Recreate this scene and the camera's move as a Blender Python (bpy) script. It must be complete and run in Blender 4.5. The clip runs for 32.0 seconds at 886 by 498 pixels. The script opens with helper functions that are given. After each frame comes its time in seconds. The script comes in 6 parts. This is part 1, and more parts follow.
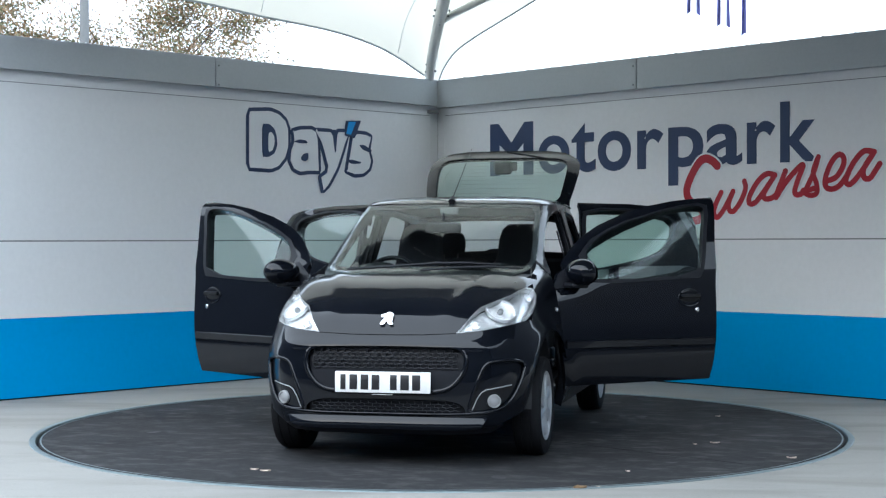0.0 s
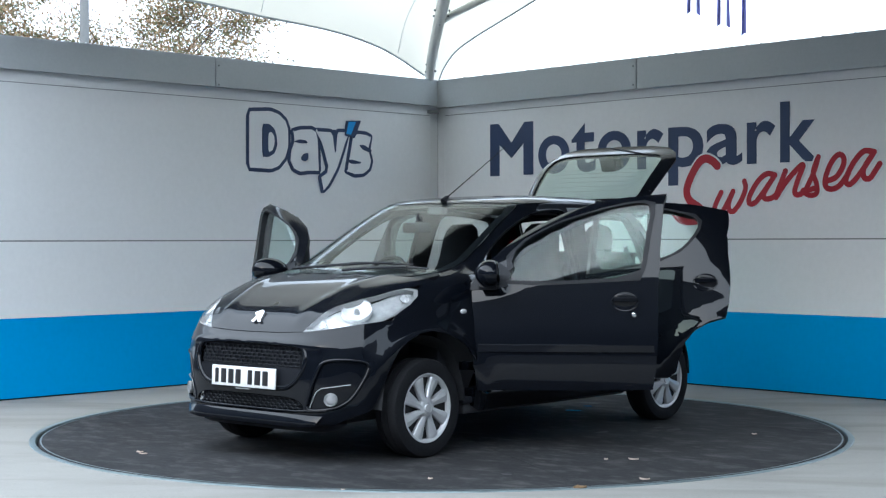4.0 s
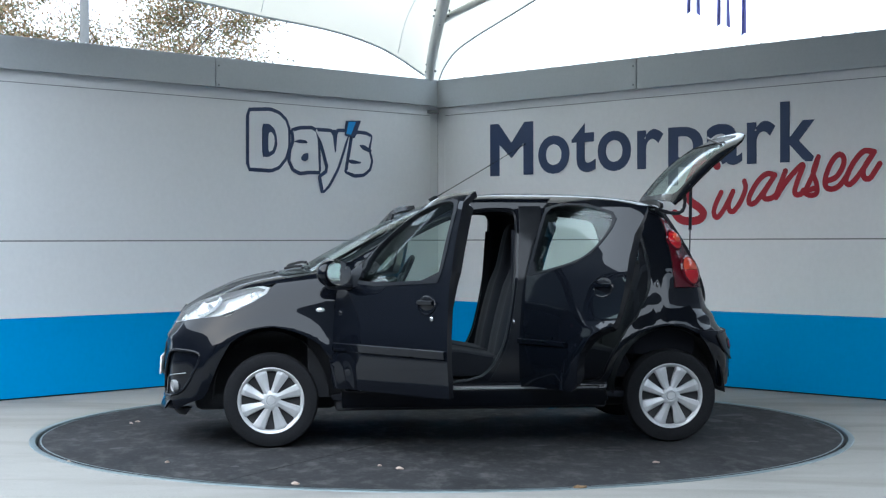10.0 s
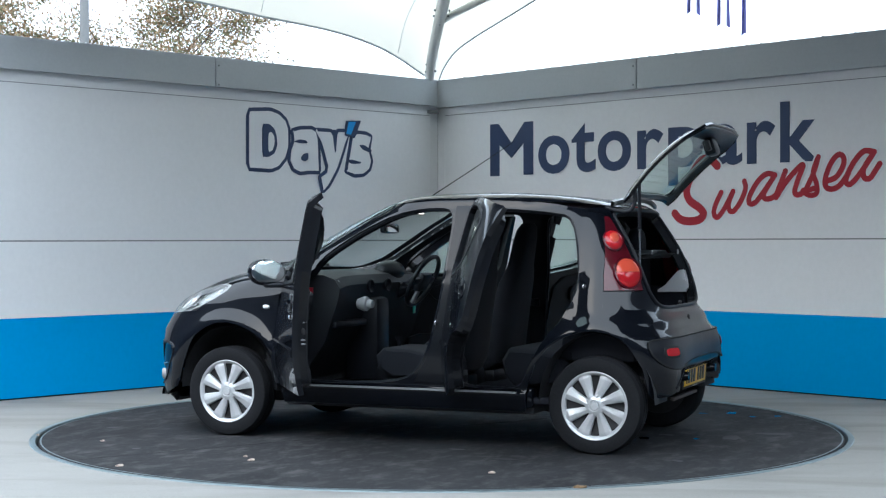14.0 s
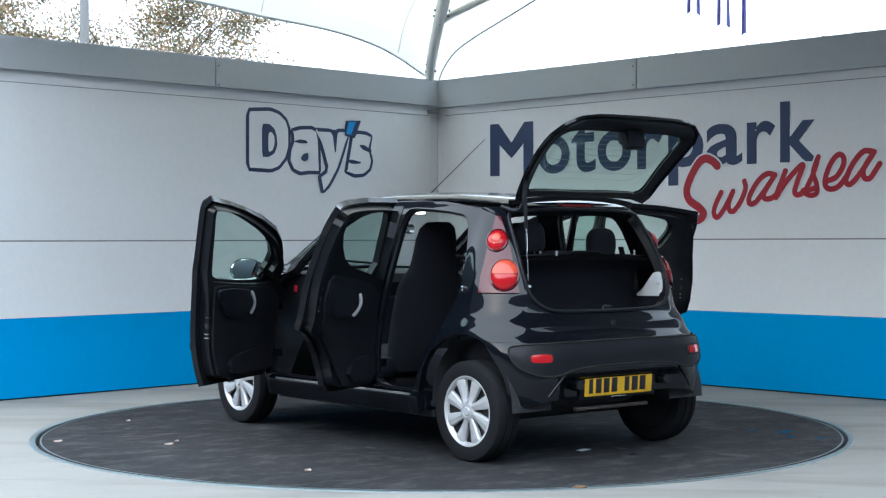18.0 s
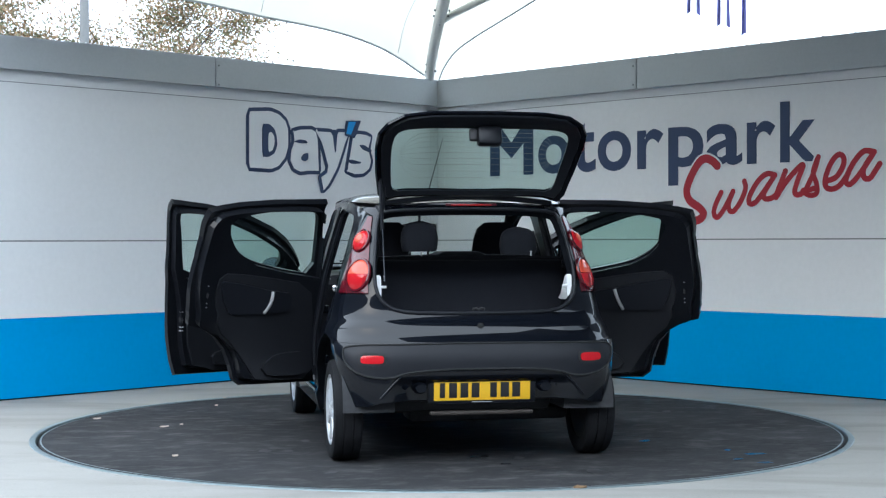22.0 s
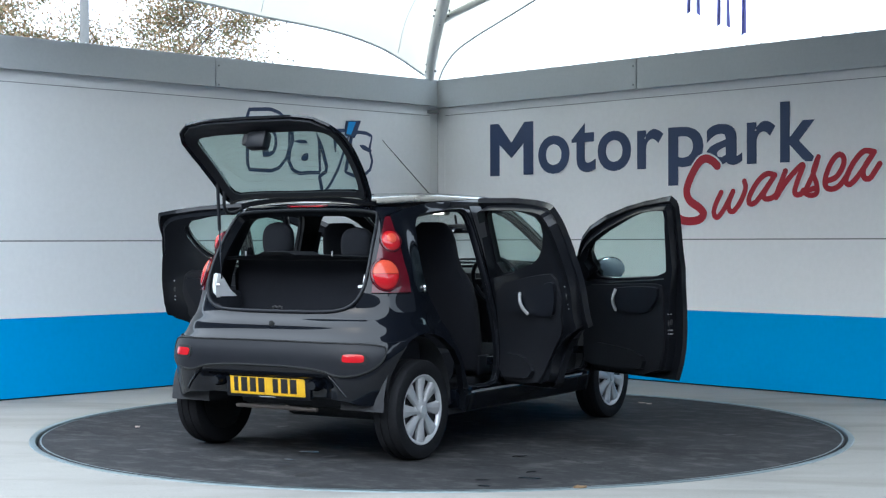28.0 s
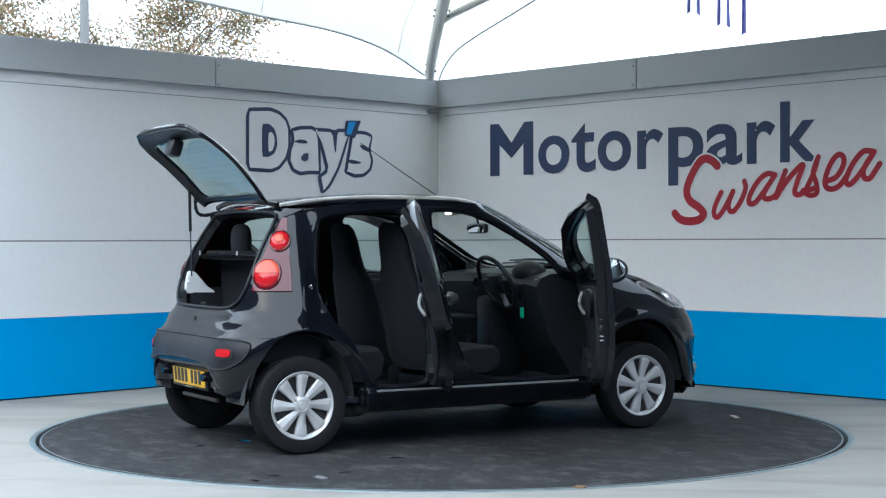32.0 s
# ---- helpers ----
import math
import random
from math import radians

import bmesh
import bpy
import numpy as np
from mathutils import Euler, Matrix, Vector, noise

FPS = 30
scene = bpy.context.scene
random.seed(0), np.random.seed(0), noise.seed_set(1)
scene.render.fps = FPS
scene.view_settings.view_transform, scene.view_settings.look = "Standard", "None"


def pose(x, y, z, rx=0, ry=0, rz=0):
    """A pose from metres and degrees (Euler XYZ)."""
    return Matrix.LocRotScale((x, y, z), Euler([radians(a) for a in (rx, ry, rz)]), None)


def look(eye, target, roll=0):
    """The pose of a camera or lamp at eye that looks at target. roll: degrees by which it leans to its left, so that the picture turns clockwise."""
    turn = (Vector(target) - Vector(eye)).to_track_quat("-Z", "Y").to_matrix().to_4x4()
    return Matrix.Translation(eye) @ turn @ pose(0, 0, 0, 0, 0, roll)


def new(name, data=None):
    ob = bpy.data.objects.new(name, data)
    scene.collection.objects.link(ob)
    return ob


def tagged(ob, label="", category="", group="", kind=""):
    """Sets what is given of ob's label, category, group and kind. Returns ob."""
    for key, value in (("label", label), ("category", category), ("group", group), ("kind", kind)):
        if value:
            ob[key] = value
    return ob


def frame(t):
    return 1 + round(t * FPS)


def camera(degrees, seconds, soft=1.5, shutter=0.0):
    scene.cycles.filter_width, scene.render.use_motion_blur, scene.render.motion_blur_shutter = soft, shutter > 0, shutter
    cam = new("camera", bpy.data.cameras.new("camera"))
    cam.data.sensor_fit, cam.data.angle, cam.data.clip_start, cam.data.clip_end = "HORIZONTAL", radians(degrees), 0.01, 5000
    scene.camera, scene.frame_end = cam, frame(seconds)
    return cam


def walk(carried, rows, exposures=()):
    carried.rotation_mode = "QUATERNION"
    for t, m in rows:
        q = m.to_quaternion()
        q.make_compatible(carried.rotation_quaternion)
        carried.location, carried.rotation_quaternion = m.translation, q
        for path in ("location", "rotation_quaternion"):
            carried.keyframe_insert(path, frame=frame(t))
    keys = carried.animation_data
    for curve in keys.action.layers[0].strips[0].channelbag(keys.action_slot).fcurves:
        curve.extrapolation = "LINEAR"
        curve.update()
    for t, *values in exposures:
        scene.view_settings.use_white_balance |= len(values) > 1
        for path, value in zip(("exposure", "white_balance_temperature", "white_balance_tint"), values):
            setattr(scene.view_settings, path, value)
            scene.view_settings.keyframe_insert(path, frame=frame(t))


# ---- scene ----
# camera: still on its stand, looking across the turntable into the corner
cam = camera(32.08, 32.0, soft=1.25)
EYE = (0.0, -9.786, 1.187)
VIEW = look(EYE, (0.01093, 0.0, 1.13525), -0.153)
walk(cam, [(0.0, VIEW), (32.0, VIEW)], exposures=[(0.0, 1.58, 5800, 8.6), (14.5, 1.63, 5800, 8.6), (16.5, 1.72, 5800, 8.6), (32.0, 1.76, 5800, 8.6)])

# ---- daylight under cloud ----
SUN_AZ, SUN_EL = radians(-38), radians(25)   # from behind the camera
world = bpy.data.worlds.new("overcast")
scene.world = world
world.use_nodes = True
wn, wl = world.node_tree.nodes, world.node_tree.links
wn.clear()
sky = wn.new("ShaderNodeTexSky")
sky.sky_type, sky.sun_disc = "NISHITA", False
sky.sun_elevation, sky.sun_rotation = SUN_EL, radians(218)
sky.air_density, sky.dust_density = 1.0, 4.0
bg_sky, bg_cloud, mixer, wout = (wn.new(n) for n in ("ShaderNodeBackground", "ShaderNodeBackground", "ShaderNodeMixShader", "ShaderNodeOutputWorld"))
bg_sky.inputs["Strength"].default_value = 0.15
wl.new(sky.outputs["Color"], bg_sky.inputs["Color"])
cloud = wn.new("ShaderNodeTexNoise")
cloud.inputs["Scale"].default_value, cloud.inputs["Detail"].default_value = 1.6, 4.0
ramp = wn.new("ShaderNodeValToRGB")
ramp.color_ramp.elements[0].color, ramp.color_ramp.elements[1].color = (0.80, 0.90, 0.98, 1), (0.87, 0.95, 1.0, 1)
wl.new(cloud.outputs["Fac"], ramp.inputs["Fac"])
wl.new(ramp.outputs["Color"], bg_cloud.inputs["Color"])
bg_cloud.inputs["Strength"].default_value = 1.15
mixer.inputs["Fac"].default_value = 0.88
wl.new(bg_sky.outputs[0], mixer.inputs[1])
wl.new(bg_cloud.outputs[0], mixer.inputs[2])
wl.new(mixer.outputs[0], wout.inputs["Surface"])
sun = new("sun", bpy.data.lights.new("sun", "SUN"))
sun.data.energy, sun.data.angle, sun.data.color = 1.6, radians(140), (1.0, 0.99, 0.97)
sun.matrix_world = look((9.0 * math.sin(SUN_AZ), -9.0 * math.cos(SUN_AZ), 9.0 * math.tan(SUN_EL)), (0, 0, 0))


# ---- materials ----
def material(name, colour, rough=0.5, metal=0.0, vary=0.12, grain=60.0, patch=3.0, bump=0.0, coat=0.0, coat_rough=0.03, coat_ior=1.5, spec=0.5, sheen=0.0):
    """A surface with grain and patches of its own: the colour goes up and down by vary at two scales."""
    m = bpy.data.materials.new(name)
    m.use_nodes = True
    n, k = m.node_tree.nodes, m.node_tree.links
    b = n["Principled BSDF"]
    b.inputs["Metallic"].default_value, b.inputs["Roughness"].default_value = metal, rough
    b.inputs["Coat Weight"].default_value, b.inputs["Coat Roughness"].default_value = coat, coat_rough
    b.inputs["Coat IOR"].default_value = coat_ior
    b.inputs["Specular IOR Level"].default_value = spec
    b.inputs["Sheen Weight"].default_value = sheen
    tc = n.new("ShaderNodeTexCoord")
    fine, broad = n.new("ShaderNodeTexNoise"), n.new("ShaderNodeTexNoise")
    for node, scale, detail in ((fine, grain, 3.0), (broad, patch, 5.0)):
        node.inputs["Scale"].default_value, node.inputs["Detail"].default_value = scale, detail
        k.new(tc.outputs["Object"], node.inputs["Vector"])
    both = n.new("ShaderNodeMath")
    both.operation = "ADD"
    k.new(fine.outputs["Fac"], both.inputs[0])
    k.new(broad.outputs["Fac"], both.inputs[1])
    span = n.new("ShaderNodeMapRange")
    span.inputs["From Min"].default_value, span.inputs["From Max"].default_value = 0.6, 1.4
    span.inputs["To Min"].default_value, span.inputs["To Max"].default_value = 1 - vary, 1 + vary
    k.new(both.outputs[0], span.inputs["Value"])
    hue = n.new("ShaderNodeHueSaturation")
    hue.inputs["Color"].default_value = (*colour, 1)
    k.new(span.outputs["Result"], hue.inputs["Value"])
    k.new(hue.outputs["Color"], b.inputs["Base Color"])
    r = n.new("ShaderNodeMapRange")
    r.inputs["From Min"].default_value, r.inputs["From Max"].default_value = 0.3, 0.7
    r.inputs["To Min"].default_value, r.inputs["To Max"].default_value = max(0.0, rough * 0.9), min(1.0, rough * 1.1)
    k.new(broad.outputs["Fac"], r.inputs["Value"])
    k.new(r.outputs["Result"], b.inputs["Roughness"])
    if bump:
        bp = n.new("ShaderNodeBump")
        bp.inputs["Strength"].default_value, bp.inputs["Distance"].default_value = 0.6, bump
        k.new(fine.outputs["Fac"], bp.inputs["Height"])
        k.new(bp.outputs["Normal"], b.inputs["Normal"])
    return m


def clear_glass(name, tint, gloss=1.0):
    """Thin glazing: lets light through with a tint, and mirrors more at a grazing angle."""
    m = bpy.data.materials.new(name)
    m.use_nodes = True
    n, k = m.node_tree.nodes, m.node_tree.links
    n.remove(n["Principled BSDF"])
    t, g, mx, f = (n.new(x) for x in ("ShaderNodeBsdfTransparent", "ShaderNodeBsdfGlossy", "ShaderNodeMixShader", "ShaderNodeLayerWeight"))
    t.inputs["Color"].default_value = (*tint, 1)
    g.inputs["Roughness"].default_value = 0.01
    f.inputs["Blend"].default_value = 0.5
    pw, mul = n.new("ShaderNodeMath"), n.new("ShaderNodeMath")
    pw.operation, mul.operation = "POWER", "MULTIPLY_ADD"
    pw.inputs[1].default_value = 4.0
    mul.inputs[1].default_value, mul.inputs[2].default_value = 0.85 * gloss, 0.045 * gloss
    k.new(f.outputs["Facing"], pw.inputs[0])
    k.new(pw.outputs[0], mul.inputs[0])
    k.new(mul.outputs[0], mx.inputs["Fac"])
    k.new(t.outputs[0], mx.inputs[1])
    k.new(g.outputs[0], mx.inputs[2])
    k.new(mx.outputs[0], n["Material Output"].inputs["Surface"])
    return m


def concrete(name, colour, dark):
    """Brushed concrete: broad stains, fine speckle and a few dark spots."""
    m = material(name, colour, rough=0.85, vary=0.12, grain=90, patch=1.2, bump=0.002)
    n, k = m.node_tree.nodes, m.node_tree.links
    b = n["Principled BSDF"]
    hue = n["Hue/Saturation/Value"]
    tc = n["Texture Coordinate"]
    st = n.new("ShaderNodeTexNoise")
    st.inputs["Scale"].default_value, st.inputs["Detail"].default_value, st.inputs["Distortion"].default_value = 0.9, 6.0, 0.8
    mp = n.new("ShaderNodeMapping")
    mp.inputs["Scale"].default_value = (0.7, 2.6, 1)
    k.new(tc.outputs["Object"], mp.inputs["Vector"])
    k.new(mp.outputs["Vector"], st.inputs["Vector"])
    vo = n.new("ShaderNodeTexVoronoi")
    vo.inputs["Scale"].default_value = 2.2
    k.new(tc.outputs["Object"], vo.inputs["Vector"])
    spot = n.new("ShaderNodeMapRange")
    spot.inputs["From Min"].default_value, spot.inputs["From Max"].default_value = 0.025, 0.04
    spot.inputs["To Min"].default_value, spot.inputs["To Max"].default_value = 0.65, 0.0
    k.new(vo.outputs["Distance"], spot.inputs["Value"])
    rp = n.new("ShaderNodeMapRange")
    rp.inputs["From Min"].default_value, rp.inputs["From Max"].default_value = 0.48, 0.72
    rp.inputs["To Min"].default_value, rp.inputs["To Max"].default_value = 0.0, 0.6
    k.new(st.outputs["Fac"], rp.inputs["Value"])
    mx = n.new("ShaderNodeMath")
    mx.operation = "MAXIMUM"
    k.new(rp.outputs[0], mx.inputs[0])
    k.new(spot.outputs[0], mx.inputs[1])
    c = n.new("ShaderNodeMix")
    c.data_type = "RGBA"
    k.new(mx.outputs[0], c.inputs[0])
    k.new(hue.outputs["Color"], c.inputs[6])
    c.inputs[7].default_value = (*dark, 1)
    k.new(c.outputs[2], b.inputs["Base Color"])
    return m


M_PAINT = material("black_car_paint", (0.0032, 0.0043, 0.0072), rough=0.3, vary=0.15, grain=400, patch=4, coat=0.72, coat_rough=0.010, coat_ior=1.45, spec=0.03)
M_BOWL = material("shut_face_black", (0.0065, 0.0074, 0.0098), rough=0.35, vary=0.15, coat=0.35, coat_rough=0.08, spec=0.1)
M_TRIM = material("black_grained_plastic", (0.0078, 0.0090, 0.0126), rough=0.42, vary=0.2, grain=300, bump=0.0004, spec=0.25)
M_DARK = material("dark_cabin_plastic", (0.0068, 0.0078, 0.0108), rough=0.55, vary=0.2, grain=260, bump=0.0004, spec=0.35)
M_CLOTH = material("black_seat_cloth", (0.0130, 0.0143, 0.0185), rough=0.95, vary=0.3, grain=420, bump=0.0006, sheen=0.04, spec=0.12)
M_LINING = material("grey_headlining", (0.22, 0.22, 0.215), rough=0.95, vary=0.08, grain=300, bump=0.0003)
M_PALE = material("pale_grey_plastic", (0.24, 0.245, 0.25), rough=0.45, vary=0.06, grain=120)
M_GREYTRIM = material("silver_grey_plastic", (0.28, 0.285, 0.29), rough=0.4, vary=0.06, grain=200)
M_CARPET = material("black_carpet", (0.0170, 0.0185, 0.0235), rough=1.0, vary=0.3, grain=300, bump=0.001, spec=0.1)
M_UNDER = material("dark_underbody", (0.024, 0.0255, 0.029), rough=0.8, vary=0.3, grain=40)
M_TYRE = material("tyre_rubber", (0.0115, 0.012, 0.0138), rough=0.8, vary=0.25, grain=80, patch=9, bump=0.001, spec=0.15)
M_WHEEL = material("silver_wheel_paint", (0.52, 0.53, 0.54), rough=0.36, metal=0.35, vary=0.05, grain=200, coat=0.5, coat_rough=0.1)
M_RUST = material("dull_brown_steel", (0.055, 0.045, 0.040), rough=0.6, metal=0.2, vary=0.3, grain=50)
M_STEEL = material("black_steel_rim", (0.03, 0.03, 0.032), rough=0.5, metal=0.4, vary=0.2)
M_CHROME = material("chrome", (0.75, 0.76, 0.78), rough=0.08, metal=1.0, vary=0.04)
M_MIRROR = material("mirror_glass", (0.85, 0.88, 0.88), rough=0.01, metal=1.0, vary=0.01)
M_REDLAMP = material("bright_red_lamp", (0.42, 0.009, 0.014), rough=0.15, vary=0.1, grain=120, spec=0.2, coat=0.5, coat_rough=0.02)
M_ORANGE = material("orange_lamp", (0.58, 0.075, 0.040), rough=0.15, vary=0.1, grain=120, spec=0.2, coat=0.5, coat_rough=0.02)
M_MAROON = material("maroon_lamp_housing", (0.075, 0.0035, 0.009), rough=0.2, vary=0.12, grain=60, spec=0.2, coat=0.6, coat_rough=0.02)
M_SILVER = material("silvered_lamp_bowl", (0.86, 0.87, 0.88), rough=0.30, metal=0.3, vary=0.22, grain=60, patch=40)
M_REFLECTOR = material("bright_lamp_reflector", (0.80, 0.81, 0.82), rough=0.22, metal=0.5, vary=0.22, grain=30, patch=25)
M_WHITEPLATE = material("white_plate", (0.80, 0.80, 0.79), rough=0.35, vary=0.03)
M_YELLOWPLATE = material("yellow_plate", (0.78, 0.46, 0.015), rough=0.35, vary=0.03)
M_BLACKBAR = material("black_plate_bars", (0.012, 0.012, 0.014), rough=0.4, vary=0.05)
M_GREENTAG = material("green_key_tag", (0.02, 0.42, 0.22), rough=0.4, vary=0.05)
M_GLASS = clear_glass("green_tinted_glass", (0.84, 0.925, 0.895), 0.6)
M_SCREEN = clear_glass("windscreen_glass", (0.90, 0.94, 0.93), 0.45)
M_LENS = clear_glass("clear_lamp_lens", (0.98, 0.985, 0.985), 0.55)
M_LIT = material("lit_lamp_lens", (0.9, 0.88, 0.82), rough=0.4)
M_LIT.node_tree.nodes["Principled BSDF"].inputs["Emission Color"].default_value = (1.0, 0.93, 0.82, 1)
M_LIT.node_tree.nodes["Principled BSDF"].inputs["Emission Strength"].default_value = 0.9
M_WIRE = material("heater_wires", (0.22, 0.23, 0.21), rough=0.5)
M_WALL = material("light_grey_wall_panel", (0.72, 0.73, 0.735), rough=0.42, vary=0.035, grain=25, patch=0.7)
M_BLUE = material("bright_blue_band", (0.001, 0.28, 0.62), spec=0.3, rough=0.38, vary=0.05, grain=30, patch=0.8)
M_COPING = material("grey_coping_metal", (0.42, 0.45, 0.465), rough=0.45, vary=0.05, grain=40, patch=1.0)
M_JOINT = material("dark_panel_joint", (0.20, 0.21, 0.215), rough=0.8)
M_NAVY = material("navy_vinyl", (0.022, 0.043, 0.105), rough=0.4, vary=0.06)
M_CRIMSON = material("red_vinyl", (0.36, 0.008, 0.022), rough=0.4, vary=0.06)
M_SKYBLUE = material("sky_blue_vinyl", (0.01, 0.27, 0.66), rough=0.4, vary=0.05)
M_PALE = material("pale_grey_vinyl", (0.72, 0.73, 0.74), rough=0.4, vary=0.03)
M_GROUND = concrete("pale_concrete", (0.246, 0.238, 0.219), (0.122, 0.118, 0.108))
M_DISC = concrete("black_rubber_asphalt", (0.0225, 0.0228, 0.0245), (0.008, 0.0084, 0.0095))
M_DISC.node_tree.nodes["Principled BSDF"].inputs["Specular IOR Level"].default_value = 0.2
def scuffed(m, light, scale, lo, hi, amount):
    """Lays pale, streaky scuffs over a surface."""
    n, k = m.node_tree.nodes, m.node_tree.links
    b = n["Principled BSDF"]
    src = b.inputs["Base Color"].links[0].from_socket
    tc = n["Texture Coordinate"]
    mp, t1, t2 = n.new("ShaderNodeMapping"), n.new("ShaderNodeTexNoise"), n.new("ShaderNodeTexNoise")
    mp.inputs["Scale"].default_value = (1.0, 1.7, 1.0)
    mp.inputs["Rotation"].default_value = (0, 0, 0.35)
    t1.inputs["Scale"].default_value, t1.inputs["Detail"].default_value, t1.inputs["Roughness"].default_value = scale, 9.0, 0.68
    t2.inputs["Scale"].default_value, t2.inputs["Detail"].default_value = 0.9, 3.0
    k.new(tc.outputs["Object"], mp.inputs["Vector"])
    k.new(mp.outputs["Vector"], t1.inputs["Vector"])
    k.new(tc.outputs["Object"], t2.inputs["Vector"])
    r = n.new("ShaderNodeMapRange")
    r.inputs["From Min"].default_value, r.inputs["From Max"].default_value, r.inputs["To Max"].default_value = lo, hi, amount
    k.new(t1.outputs["Fac"], r.inputs["Value"])
    mu = n.new("ShaderNodeMath")
    mu.operation = "MULTIPLY"
    k.new(r.outputs[0], mu.inputs[0])
    k.new(t2.outputs["Fac"], mu.inputs[1])
    c = n.new("ShaderNodeMix")
    c.data_type = "RGBA"
    c.inputs[7].default_value = (*light, 1)
    k.new(mu.outputs[0], c.inputs[0])
    k.new(src, c.inputs[6])
    k.new(c.outputs[2], b.inputs["Base Color"])


scuffed(M_DISC, (0.115, 0.112, 0.108), 4.5, 0.50, 0.72, 1.15)
scuffed(M_DISC, (0.07, 0.070, 0.071), 14.0, 0.52, 0.70, 0.9)
scuffed(M_GROUND, (0.20, 0.192, 0.178), 3.4, 0.48, 0.72, 0.9)
scuffed(M_GROUND, (0.12, 0.115, 0.105), 34.0, 0.60, 0.68, 1.3)
M_TARMAC = material("worn_tarmac", (0.055, 0.055, 0.057), rough=0.85, vary=0.25, grain=80, patch=0.6, bump=0.002)
M_FAR = material("dark_cladding", (0.045, 0.052, 0.066), rough=0.6, vary=0.3, grain=2, patch=0.3)
M_RIM = material("weathered_steel_ring", (0.16, 0.20, 0.21), rough=0.5, metal=0.5, vary=0.35, grain=30, patch=6)
M_GAP = material("dark_gap", (0.012, 0.013, 0.014), rough=0.9)
M_MAST = material("white_painted_steel", (0.72, 0.72, 0.69), rough=0.5, vary=0.06, patch=5)
M_BARK = material("dark_bark", (0.045, 0.038, 0.032), rough=0.95, vary=0.4, grain=40, bump=0.01)
M_LEAF = material("autumn_leaves", (0.20, 0.128, 0.065), rough=0.7, vary=0.55, grain=9, patch=1.5)
M_LEAFG = material("olive_leaves", (0.125, 0.128, 0.065), rough=0.7, vary=0.5, grain=9, patch=1.5)
M_POLE = material("grey_lamp_post_steel", (0.16, 0.165, 0.165), rough=0.7, metal=0.0, vary=0.15)
M_FLAG = material("navy_flag_cloth", (0.08, 0.085, 0.24), rough=0.9, vary=0.4, grain=6, patch=2)
# added grey for the canopy's unseen near part, darkens what the paint mirrors
M_TENT_DARK = material("added_dark_canopy_grey", (0.10, 0.103, 0.106), rough=0.8, vary=0.1, grain=8, patch=0.5)
M_DRYLEAF = material("fallen_leaf", (0.42, 0.34, 0.28), rough=0.8, vary=0.3)

M_TENT = bpy.data.materials.new("white_membrane")
M_TENT.use_nodes = True
_n, _k = M_TENT.node_tree.nodes, M_TENT.node_tree.links
_b = _n["Principled BSDF"]
_b.inputs["Base Color"].default_value, _b.inputs["Roughness"].default_value = (0.82, 0.79, 0.72, 1), 0.6
_t, _m, _c = _n.new("ShaderNodeBsdfTranslucent"), _n.new("ShaderNodeMixShader"), _n.new("ShaderNodeTexNoise")
_c.inputs["Scale"].default_value = 1.3
_r = _n.new("ShaderNodeValToRGB")
_r.color_ramp.elements[0].color, _r.color_ramp.elements[1].color = (0.84, 0.785, 0.66, 1), (0.90, 0.845, 0.72, 1)
_k.new(_c.outputs["Fac"], _r.inputs["Fac"])
_k.new(_r.outputs["Color"], _t.inputs["Color"])
_m.inputs["Fac"].default_value = 0.36
_k.new(_b.outputs[0], _m.inputs[1])
_k.new(_t.outputs[0], _m.inputs[2])
_k.new(_m.outputs[0], _n["Material Output"].inputs["Surface"])


# ---- small builders ----
def mesh_of(name, verts, faces, mat, smooth=False):
    me = bpy.data.meshes.new(name)
    me.from_pydata([tuple(map(float, v)) for v in verts], [], [tuple(map(int, f)) for f in faces])
    me.update()
    if mat:
        me.materials.append(mat)
    if smooth:
        me.polygons.foreach_set("use_smooth", [True] * len(me.polygons))
        me.set_sharp_from_angle(angle=radians(38))
    return me


def part(name, data, mat=None, parent=None, label=""):
    """Links a bmesh, or a finished mesh, as one object under its thing or part."""
    if isinstance(data, bmesh.types.BMesh):
        me = bpy.data.meshes.new(name)
        data.to_mesh(me)
        data.free()
        if mat:
            me.materials.append(mat)
        me.polygons.foreach_set("use_smooth", [True] * len(me.polygons))
        me.set_sharp_from_angle(angle=radians(38))
        data = me
    ob = new(name, data)
    ob.parent = parent
    return tagged(ob, label=label)


def add_box(bm, lo, hi, bevel=0.0, m=None, segments=2):
    """A box from corner to corner, with rounded edges, moved by m."""
    tmp = bmesh.new()
    bmesh.ops.create_cube(tmp, size=1.0)
    s = [h - l for l, h in zip(lo, hi)]
    for v in tmp.verts:
        v.co = Vector([l + (c + 0.5) * d for l, c, d in zip(lo, v.co, s)])
    if bevel:
        bmesh.ops.bevel(tmp, geom=tmp.edges[:], offset=min(bevel, min(s) * 0.49), segments=segments, profile=0.5, affect="EDGES")
    if m is not None:
        bmesh.ops.transform(tmp, matrix=m, verts=tmp.verts)
    me = bpy.data.meshes.new("tmp")
    tmp.to_mesh(me)
    tmp.free()
    bm.from_mesh(me)
    bpy.data.meshes.remove(me)
    return bm


def box(lo, hi, bevel=0.0, m=None, segments=2):
    return add_box(bmesh.new(), lo, hi, bevel, m, segments)


